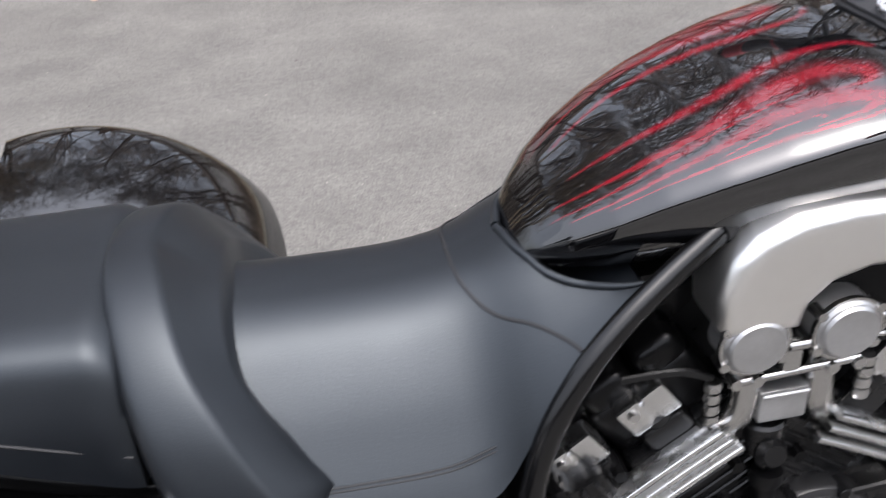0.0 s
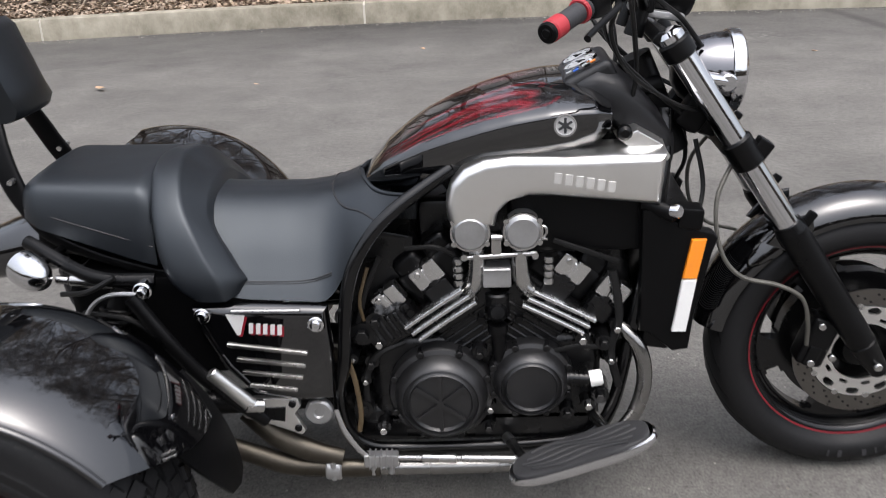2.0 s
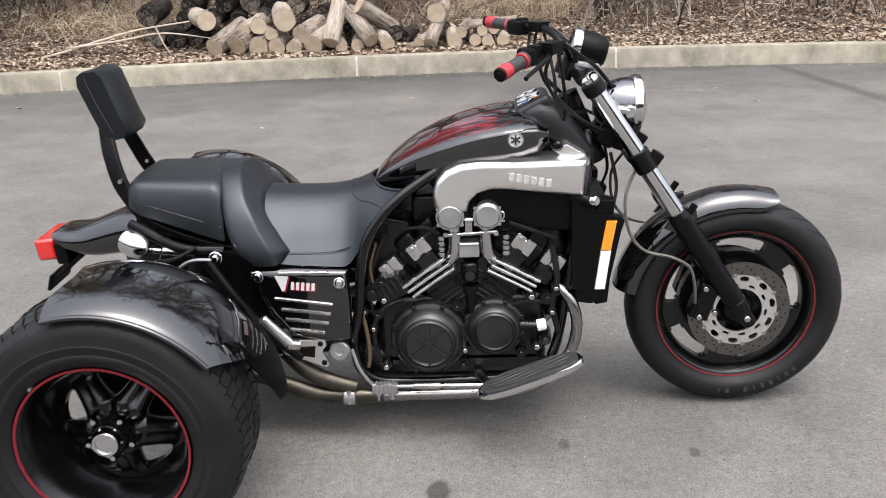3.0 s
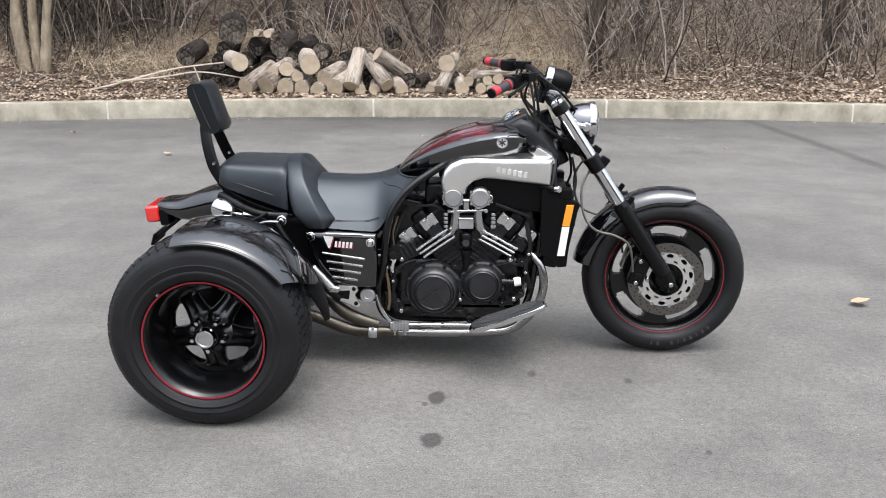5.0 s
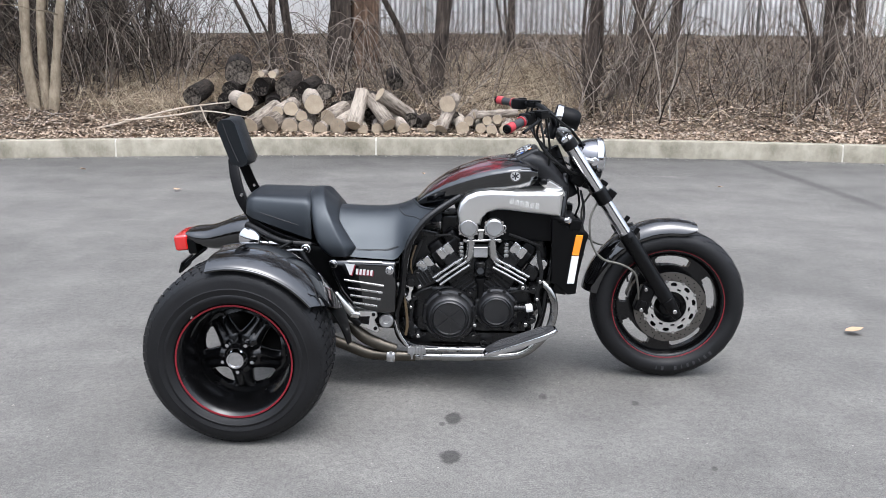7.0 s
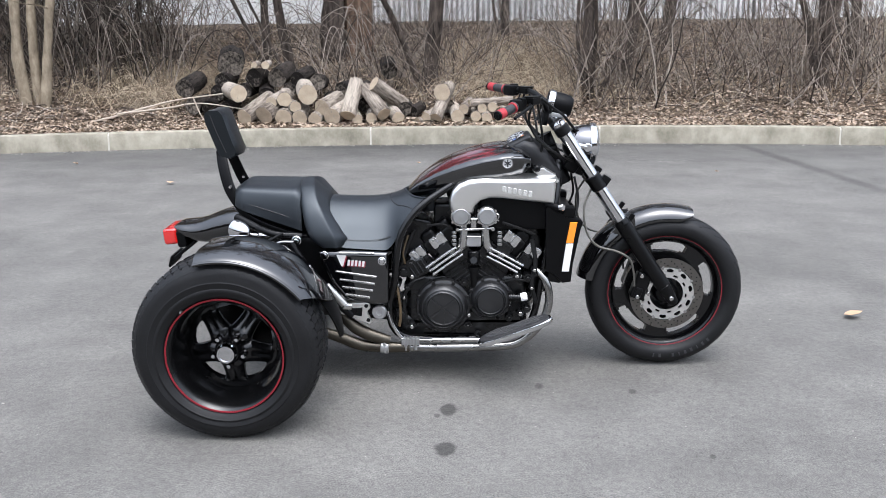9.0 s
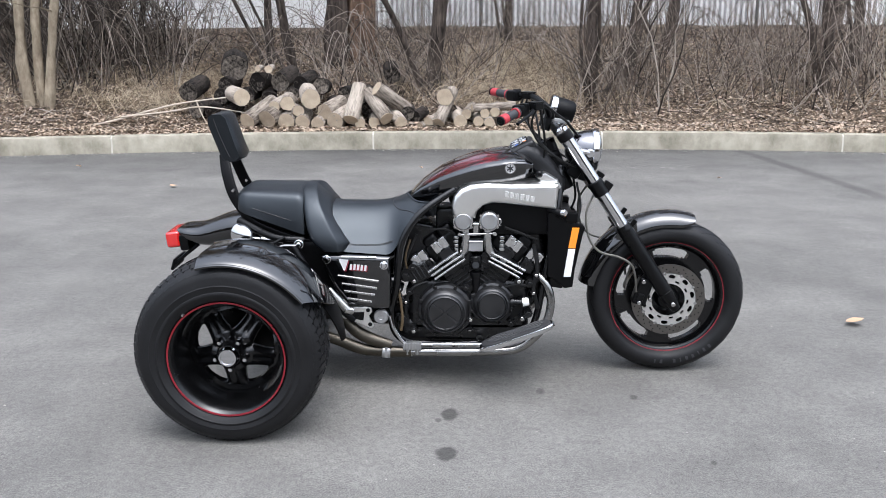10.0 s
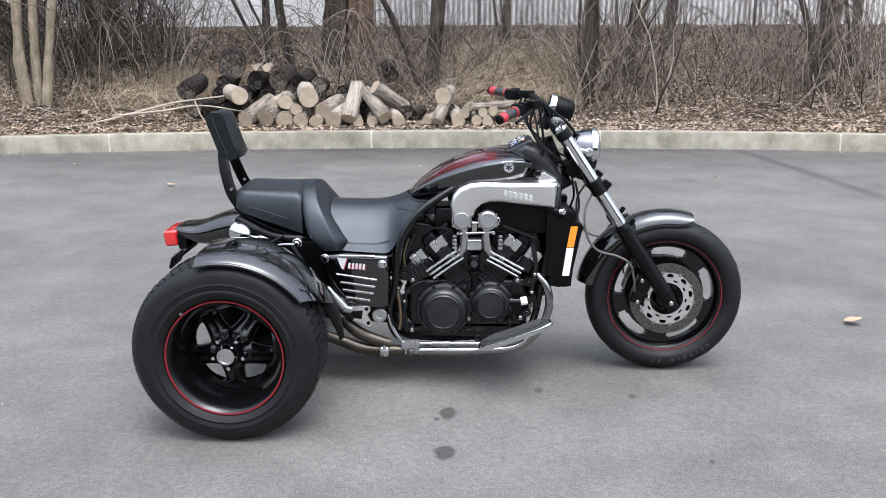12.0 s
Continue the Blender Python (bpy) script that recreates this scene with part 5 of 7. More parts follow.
for s in (-1, 1):
    seam(driver, [(0.442, 0.0), (0.445, s * 0.18), (0.458, s * 0.34), (0.478, s * 0.46), (0.51, s * 0.60), (0.538, s * 0.78), (0.548, s * 0.9)], 0.0022, "seam", seat)
    seam(driver, [(0.25, s * 0.86), (0.32, s * 0.845), (0.40, s * 0.83), (0.452, s * 0.815)], 0.0013, "seam", seat)
    seam(driver, [(0.25, s * 0.875), (0.32, s * 0.86), (0.40, s * 0.845), (0.452, s * 0.83)], 0.0011, "seam", seat)
    seam(passenger, [(-0.175, s * 0.86), (-0.1, s * 0.87), (0.0, s * 0.89), (0.09, s * 0.90)], 0.0018, "seam", pas, PILLION)
    # raised rim of the saddle beside the tank's nose
    rim = []
    for x in (0.502, 0.506, 0.512, 0.522, 0.535, 0.555, 0.58, 0.605, 0.624):
        zt, zb, k = driver(x)
        yr = tank_gap(x) + 0.003
        rim.append((x, s * yr, zt - float(np.interp(yr / k, YS, FS)) * (zt - zb) + 0.001))
    bm = B()
    add_tube(bm, rim, [0.005, 0.005, 0.005, 0.005, 0.005, 0.005, 0.005, 0.004, 0.003], 10, 4)
    P("seat_rim", bm, VINYL, "", seat)
bm = B()
add_box(bm, (0.12, 0, 0.66), (0.6, 0.30, 0.10), (0, 8, 0), 0.02)
P("seat_base", bm, PLASTIC)

# ---- backrest ----
for s in (-1, 1):
    line = spline([(0.15, s * 0.185, 0.602), (0.06, s * 0.182, 0.622), (-0.05, s * 0.175, 0.657), (-0.135, s * 0.165, 0.698), (-0.175, s * 0.155, 0.752), (-0.205, s * 0.14, 0.812), (-0.226, s * 0.115, 0.88), (-0.238, s * 0.088, 0.930), (-0.244, s * 0.075, 0.955)], 6)
    rings = []
    for i, q in enumerate(line):
        d = line[min(i + 1, len(line) - 1)] - line[max(i - 1, 0)]
        n2 = Vector((-d.z, 0, d.x)).normalized()
        wd = float(np.interp(i / (len(line) - 1), [0, 0.25, 0.45, 0.6, 0.8, 1], [0.009, 0.011, 0.017, 0.023, 0.022, 0.018]))
        rings.append([q + n2 * wd * math.copysign(abs(math.cos(a)) ** 0.6, math.cos(a)) + Vector((0, 0.011 * math.copysign(abs(math.sin(a)) ** 0.6, math.sin(a)), 0)) for a in np.linspace(0, 2 * math.pi, 17)[:-1]])
    bm = add_rings(B(), rings)
    P("backrest_bar", bm, PLASTIC, "black moulded sissy bar")
    for q in ((-0.197, 0.815), (-0.172, 0.765)):
        bm = B()
        add_cyl(bm, (q[0], s * 0.120, q[1]), (q[0] + 0.002, s * 0.172, q[1] + 0.001), 0.006, seg=10)
        P("bar_screw", bm, STEEL)
bm = B()
prof = [(-0.298, 1.075), (-0.297, 1.104), (-0.281, 1.116), (-0.240, 1.117), (-0.222, 1.10), (-0.186, 0.985), (-0.172, 0.95), (-0.180, 0.932), (-0.203, 0.922), (-0.236, 0.924), (-0.250, 0.945)]
rings = []
for y in np.linspace(-0.10, 0.10, 15):
    e = abs(y) / 0.10
    k = 1 - 0.22 * max(0, e - 0.7) / 0.3 * (max(0, e - 0.7) / 0.3)
    cx, cz = -0.236, 1.02
    bow = 0.012 * (1 - e * e)
    rings.append([(cx + (x - cx) * (0.75 + 0.25 * k) + bow, y, cz + (z - cz) * (0.94 + 0.06 * k)) for x, z in prof])
add_rings(bm, rings)
bmesh.ops.bevel(bm, geom=[e for e in bm.edges if e.calc_face_angle(0) > 0.7], offset=0.008, segments=2, affect="EDGES")
pad = P("backrest_pad", bm, VINYL_DARK, "padded black vinyl backrest", angle=60)
for s in (-1, 1):
    bm = B()
    add_tube(bm, [(-0.272, s * 0.1015, 1.10), (-0.249, s * 0.103, 1.03), (-0.215, s * 0.103, 0.945)], 0.0022, 6)
    P("seam", bm, PIPING, "", pad)

# ---- tail ----
bm = B()
rings = []
for x, zt, zb, w in ((-0.46, 0.640, 0.612, 0.085), (-0.44, 0.650, 0.598, 0.10), (-0.41, 0.652, 0.578, 0.108), (-0.37, 0.655, 0.566, 0.112), (-0.33, 0.668, 0.562, 0.118), (-0.28, 0.688, 0.566, 0.125), (-0.23, 0.704, 0.574, 0.135), (-0.18, 0.712, 0.585, 0.14), (-0.12, 0.71, 0.595, 0.14)):
    ring = []
    for k in range(24):
        a = 2 * math.pi * k / 24
        c, q = math.cos(a), math.sin(a)
        ring.append((x, w * math.copysign(abs(c) ** 0.7, c), (zt + zb) / 2 + (zt - zb) / 2 * math.copysign(abs(q) ** 0.8, q)))
    rings.append(ring)
add_rings(bm, rings)
cowl = P("tail_cowl", bm, PAINT, "glossy black tail fairing", angle=60)
bm = B()
add_box(bm, (-0.475, 0, 0.597), (0.060, 0.205, 0.068), (0, -6, 0), 0.013, 3)
lamp = P("tail_light", bm, TAIL_RED, "boxy red tail light", cowl)
bm = B()
add_box(bm, (-0.43, 0, 0.585), (0.04, 0.205, 0.07), (0, -6, 0), 0.01)
P("lamp_base", bm, PLASTIC, "", lamp)
bm = B()
add_box(bm, (-0.43, 0, 0.53), (0.13, 0.16, 0.014), (0, -38, 0), 0.004)
add_box(bm, (-0.485, 0, 0.487), (0.012, 0.18, 0.05), (0, 18, 0), 0.004)
P("plate_bracket", bm, PLASTIC, "", cowl)
for s in (-1, 1):
    bm = B()
    add_lathe(bm, [(0.0, -0.056), (0.012, -0.053), (0.024, -0.044), (0.033, -0.028), (0.0375, -0.006), (0.0385, 0.012), (0.0385, 0.022), (0.034, 0.028), (0.0, 0.028)], pose(-0.145, s * 0.285, 0.660, 0, -80, s * 42), 28)
    sig = P("turn_signal", bm, CHROME, "chrome bullet turn signal")
    bm = B()
    add_lathe(bm, [(0.0, 0.029), (0.031, 0.029), (0.024, 0.034), (0.012, 0.036), (0.0, 0.036)], pose(-0.145, s * 0.285, 0.660, 0, -80, s * 42), 24)
    P("signal_lens", bm, TAIL_RED, "", sig)
    bm = B()
    add_cyl(bm, (-0.115, s * 0.17, 0.67), (-0.125, s * 0.27, 0.672), 0.009, seg=12)
    P("signal_stem", bm, SATIN, "", sig)

# ---- tank ----
TX = [0.505, 0.53, 0.56, 0.60, 0.646, 0.70, 0.76, 0.82, 0.89, 0.94, 0.98, 1.01]
TT = [0.768, 0.800, 0.832, 0.863, 0.893, 0.918, 0.940, 0.956, 0.967, 0.969, 0.962, 0.942]
TW = [0.055, 0.100, 0.136, 0.165, 0.186, 0.204, 0.218, 0.228, 0.235, 0.234, 0.222, 0.19]
TL = [0.758, 0.762, 0.768, 0.775, 0.784, 0.797, 0.812, 0.829, 0.845, 0.855, 0.865, 0.88]


def tank_ring(x):
    zt, w, zl = np.interp(x, TX, TT), np.interp(x, TX, TW), np.interp(x, TX, TL)
    zc = zl + 0.66 * (zt - zl)
    ring = []
    for a in np.linspace(-50, 230, 241):
        c, q = math.cos(radians(a)), math.sin(radians(a))
        y = w * math.copysign(abs(c) ** (0.9 if q > 0 else 0.42), c)
        z = zc + (zt - zc) * q if q > 0 else zc + (zc - zl) * q / math.sin(radians(50))
        ring.append((x, y, z))
    return ring


bm = add_rings(B(), [tank_ring(x) for x in spline([(v, 0, 0) for v in TX], 18) for x in [x.x]])
inner = [v for i, v in enumerate(bm.verts) if 3 < i % 241 < 237]   # the lower edge stays crisp
for _ in range(12):
    bmesh.ops.smooth_vert(bm, verts=inner, factor=0.5, use_axis_x=False, use_axis_y=True, use_axis_z=True)
tank = P("fuel_tank", bm, TANK, "glossy black teardrop tank with red flames", angle=45)

# airbrushed flame licks: strokes of (x, degrees round the tank, half width in degrees), the same on both sides
LICKS = [[(0.555, 124, 0.8), (0.62, 128, 1.8), (0.69, 127, 3.0), (0.75, 121, 4.6), (0.81, 117, 5.5), (0.855, 121, 4.0), (0.86, 129, 2.0), (0.82, 131, 1.0)],
         [(0.565, 146, 0.8), (0.63, 145, 1.8), (0.70, 140, 2.8), (0.76, 134, 4.5), (0.81, 134, 6.0), (0.85, 140, 4.5), (0.835, 147, 2.0), (0.79, 148, 1.0)],
         [(0.60, 152, 0.7), (0.68, 151, 1.3), (0.76, 150, 1.8), (0.83, 152, 2.0), (0.89, 146, 1.2), (0.91, 136, 0.8)],
         [(0.58, 108, 0.8), (0.66, 111, 2.0), (0.74, 108, 2.8), (0.81, 103, 2.6), (0.87, 104, 1.4), (0.89, 111, 0.8)],
         [(0.55, 136, 0.7), (0.60, 137, 1.4), (0.65, 135, 1.8), (0.70, 132, 0.9)],
         [(0.66, 133, 0.7), (0.72, 129, 1.0), (0.77, 126, 0.9), (0.80, 124, 0.7)], [(0.70, 147, 0.6), (0.75, 142, 0.9), (0.79, 141, 0.8), (0.80, 144, 0.6)]]
faces = tank.data.polygons
co = np.array([p.center for p in faces])
low, high = np.interp(co[:, 0], TX, TL), np.interp(co[:, 0], TX, TT)
mid = low + 0.66 * (high - low)
turned = 180 - np.degrees(np.arctan2((co[:, 2] - mid) / (high - mid), np.abs((co[:, 1] - MID) / WIDE) / np.interp(co[:, 0], TX, TW)))
ink = np.zeros(len(co))
for lick in LICKS:
    for q in spline(lick, 24):
        d = np.hypot((co[:, 0] - q.x) / 0.0038, turned - q.y) / q.z
        ink = np.maximum(ink, np.clip((1.7 - d) / 1.4, 0, 1))
for m in FLAMES:
    tank.data.materials.append(m)
faces.foreach_set("material_index", np.digitize(ink, [0.12, 0.42, 0.78]).astype(np.int32))
for s in (-1, 1):
    bm = B()
    em = pose(0.918, s * 0.2300, 0.914, 90 if s < 0 else -90, 0, 0) @ pose(0, 0, 0, -4 if s < 0 else 4, 0, 0)
    add_lathe(bm, [(0.0, 0.0), (0.021, 0.0), (0.021, 0.008), (0.018, 0.010), (0.017, 0.008), (0.0, 0.008)], em, 32)
    badge = P("tank_badge", bm, LOGO, "round silver badge", tank)
    bm = B()
    for k in range(3):
        q = em @ pose(0, 0, 0.010, 0, 0, 30 + 60 * k)
        bmesh.ops.create_cube(bm, size=1.0, matrix=q @ Matrix.Diagonal((0.029, 0.0045, 0.004, 1)))
    add_lathe(bm, [(0.0, 0.008), (0.006, 0.008), (0.006, 0.0125), (0.0, 0.0125)], em, 20)
    P("badge_emblem", bm, GRIP_GREY, "", badge)
    P("badge_ring", add_lathe(B(), [(0.0180, 0.006), (0.0215, 0.006), (0.0215, 0.0115), (0.0180, 0.0115)], em, 32, True), CHROME, "", badge)

# instrument console at the tank's front
bm = B()
rings = []
for x, zt, zb, w in ((0.925, 0.962, 0.92, 0.085), (0.955, 0.980, 0.91, 0.108), (0.99, 0.997, 0.89, 0.122), (1.03, 0.988, 0.86, 0.128), (1.065, 0.962, 0.84, 0.130), (1.095, 0.928, 0.82, 0.126), (1.125, 0.890, 0.80, 0.115), (1.145, 0.860, 0.79, 0.100)):
    rings.append([(x, w * math.copysign(abs(math.cos(a)) ** 0.6, math.cos(a)), (zt + zb) / 2 + (zt - zb) / 2 * math.copysign(abs(math.sin(a)) ** 0.6, math.sin(a))) for a in np.linspace(0, 2 * math.pi, 29)[:-1]])
add_rings(bm, rings)
console = P("instrument_console", bm, CONSOLE, "black console with two round dials", angle=60)
pan = pose(0.964, 0.0, 0.986, 0, -26, 0)
bm = B()
q = pan @ Matrix.Translation((0, 0, 0))
vs = bmesh.ops.create_cube(bm, size=1.0, matrix=q @ Matrix.Diagonal((0.085, 0.17, 0.012, 1)))["verts"]
bmesh.ops.bevel(bm, geom=list({e for v in vs for e in v.link_edges}), offset=0.005, segments=2, affect="EDGES")
P("dial_panel", bm, GRIP_GREY, "", console)
bm = B()
add_box(bm, (0, 0, 0), (0.108, 0.196, 0.05), (0, 0, 0), 0.016, 4)
bmesh.ops.transform(bm, matrix=pan @ Matrix.Translation((0.004, 0, -0.023)), verts=bm.verts)
P("panel_housing", bm, CONSOLE, "", console)
for y, r in ((0.048, 0.031), (-0.022, 0.034)):
    bm = B()
    add_lathe(bm, [(0.0, 0.0), (r, 0.0), (r, 0.004), (0.0, 0.004)], pan @ Matrix.Translation((0.002, y, 0.005)), 32)
    d = P("dial", bm, DIAL, "pale round dial", console)
    bm = B()
    add_lathe(bm, [(r - 0.001, 0.0), (r + 0.003, 0.0), (r + 0.002, 0.007), (r - 0.001, 0.006)], pan @ Matrix.Translation((0.002, y, 0.005)), 32, True)
    P("dial_ring", bm, CHROME, "", d)
    bm = B()
    bmesh.ops.create_cube(bm, size=1.0, matrix=pan @ pose(0.004, y + 0.006, 0.0105, 0, 0, 35) @ Matrix.Diagonal((0.0022, r * 0.9, 0.0015, 1)))
    P("needle", bm, SATIN, "", d)
    bm = B()
    for k in range(11):
        q = pan @ pose(0.002, y, 0.0093, 0, 0, 120 + 30 * k) @ Matrix.Translation((r * 0.76, 0, 0))
        bmesh.ops.create_cube(bm, size=1.0, matrix=q @ Matrix.Diagonal((0.005, 0.0020 if k % 2 else 0.0012, 0.0008, 1)))
    add_lathe(bm, [(0.0, 0.0), (0.0045, 0.0), (0.0045, 0.003), (0.0, 0.003)], pan @ Matrix.Translation((0.002, y, 0.0088)), 16)
    P("dial_marks", bm, SATIN, "dark scale marks and centre boss", d)
for x, y, mt in ((0.025, -0.068, ORANGE), (0.008, -0.068, DIAL), (-0.012, -0.072, BLUE), (-0.026, -0.062, DIAL), (0.012, -0.078, SATIN)):
    bm = B()
    add_box(bm, (0, 0, 0), (0.012, 0.010, 0.003), (0, 0, 0), 0.001, 1)
    bmesh.ops.transform(bm, matrix=pan @ Matrix.Translation((x, y, 0.008)), verts=bm.verts)
    P("warning_light", bm, mt, "", console)

# ---- intake scoops ----
SCOOP = [(1.112, 0.852), (0.93, 0.853), (0.82, 0.856), (0.765, 0.850), (0.725, 0.832), (0.700, 0.803), (0.688, 0.765), (0.691, 0.728), (0.700, 0.712), (0.783, 0.712), (0.790, 0.742), (0.812, 0.764), (0.85, 0.775), (0.90, 0.773), (1.0, 0.761), (1.104, 0.749)]
for s in (-1, 1):
    bm = B()
    add_prism(bm, SCOOP, s * 0.135, s * 0.242, 0.021, 5)
    for v in bm.verts:   # the upper side rises towards the tank
        if v.co.z > 0.83 and v.co.x > 0.72:
            v.co.z += 0.012 * min(1, max(0, (0.215 - abs(v.co.y)) / 0.06))
    sc = P("intake_scoop", bm, ALU, "brushed silver air intake scoop", angle=30)
    for k in range(6):
        bar = add_box(B(), (0.905 + 0.0205 * k, s * 0.2425, 0.812 - 0.0040 * k), (0.0145, 0.002, 0.022), (0, 6, 0), 0.0006, 1)
        P("badge_bar", bar, LOGO_SOFT, "", sc)
    for x in (0.734, 0.838):
        bm = B()
        mm = pose(x, s * 0.191, 0.701, 90 if s < 0 else -90, 0, 0)
        add_lathe(bm, [(0.0, 0.0), (0.037, 0.0), (0.037, 0.042), (0.033, 0.047), (0.033, 0.050), (0.030, 0.054), (0.0, 0.055)], mm, 40)
        cp = P("carburettor_cap", bm, DULL, "round dull alloy cap")
        bm = B()
        add_lathe(bm, [(0.0345, 0.036), (0.040, 0.036), (0.040, 0.043), (0.0345, 0.043)], mm, 40, True)
        P("cap_ring", bm, STEEL, "", cp)
        for a in (35, 145, 215, 325):
            bm = B()
            c, q = 0.04 * math.cos(radians(a)), 0.04 * math.sin(radians(a))
            add_cyl(bm, mm @ Vector((c, q, 0.02)), mm @ Vector((c, q, 0.046)), 0.006, seg=10)
            P("cap_screw", bm, STEEL, "", cp)
    for x0, x1 in ((0.745, 0.728), (0.832, 0.852)):
        bm = B()
        add_tube(bm, [(x0, s * 0.20, 0.668), (x0, s * 0.20, 0.62), (x0 + (x1 - x0) * 0.25, s * 0.198, 0.582), (x1, s * 0.185, 0.555), (x1 + (x1 - x0) * 0.8, s * 0.16, 0.535)], [0.017, 0.018, 0.019, 0.018, 0.016], 16)
        P("intake_pipe", bm, STEEL, "polished alloy intake pipe")
    bm = B()
    add_box(bm, (0.785, s * 0.195, 0.597), (0.058, 0.05, 0.046), (0, 0, 0), 0.004)
    add_box(bm, (0.785, s * 0.222, 0.615), (0.056, 0.006, 0.006), (0, 0, 0), 0.002, 1)
    P("float_bowl", bm, DULL)
    bm = B()
    add_cyl(bm, (0.715, s * 0.222, 0.643), (0.865, s * 0.222, 0.650), 0.005, seg=10)
    for x in (0.72, 0.745, 0.832, 0.862):
        add_cyl(bm, (x, s * 0.205, 0.645), (x, s * 0.232, 0.647), 0.007, seg=8)
    P("throttle_rod", bm, STEEL)
    bm = B()
    add_box(bm, (0.785, s * 0.21, 0.67), (0.022, 0.03, 0.05), (0, 0, 0), 0.004)
    add_cyl(bm, (0.775, s * 0.23, 0.688), (0.797, s * 0.23, 0.688), 0.006, seg=10)
    P("throttle_bracket", bm, STEEL)
    for x in (0.706, 0.89):
        bm = B()
        for k in range(4):
            add_lathe(bm, [(0.0, 0.0), (0.010, 0.0), (0.011, 0.006), (0.009, 0.012), (0.0, 0.012)], pose(x, s * 0.20, 0.575 + 0.016 * k), 12)
        P("adjuster", bm, STEEL)
    bm = B()
    add_tube(bm, [(0.868, s * 0.225, 0.71), (0.882, s * 0.228, 0.708), (0.884, s * 0.228, 0.695), (0.876, s * 0.228, 0.685), (0.886, s * 0.228, 0.682)], 0.003, 6)
    P("spring_clip", bm, STEEL)

bm = B()
add_box(bm, (0.96, 0, 0.72), (0.30, 0.38, 0.17), (0, 0, 0), 0.02)
add_box(bm, (0.87, 0, 0.82), (0.40, 0.20, 0.10), (0, -8, 0), 0.02)
P("air_box", bm, PLASTIC)


# ---- engine ----
eng = P("crankcase", add_box(B(), (0.755, 0, 0.33), (0.50, 0.36, 0.24), (0, 0, 0), 0.03, 3), ENGINE, "black V-engine crankcase")
P("cylinder_base", add_box(B(), (0.79, 0, 0.46), (0.18, 0.30, 0.12), (0, 0, 0), 0.02), ENGINE, "", eng)
P("gearbox", add_box(B(), (0.60, 0, 0.24), (0.34, 0.30, 0.12), (0, 0, 0), 0.03), ENGINE, "", eng)
P("oil_pan", add_box(B(), (0.73, 0, 0.225), (0.54, 0.36, 0.10), (0, 0, 0), 0.025, 3), ENGINE, "", eng)
P("engine_mount", add_box(B(), (0.53, 0, 0.55), (0.13, 0.26, 0.26), (0, 12, 0), 0.02), ENGINE, "", eng)
P("engine_mount", add_box(B(), (1.03, 0, 0.50), (0.09, 0.26, 0.30), (0, -8, 0), 0.02), ENGINE, "", eng)
P("intake_plenum", add_box(B(), (0.76, 0, 0.62), (0.28, 0.18, 0.22), (0, 0, 0), 0.02), ENGINE, "", eng)


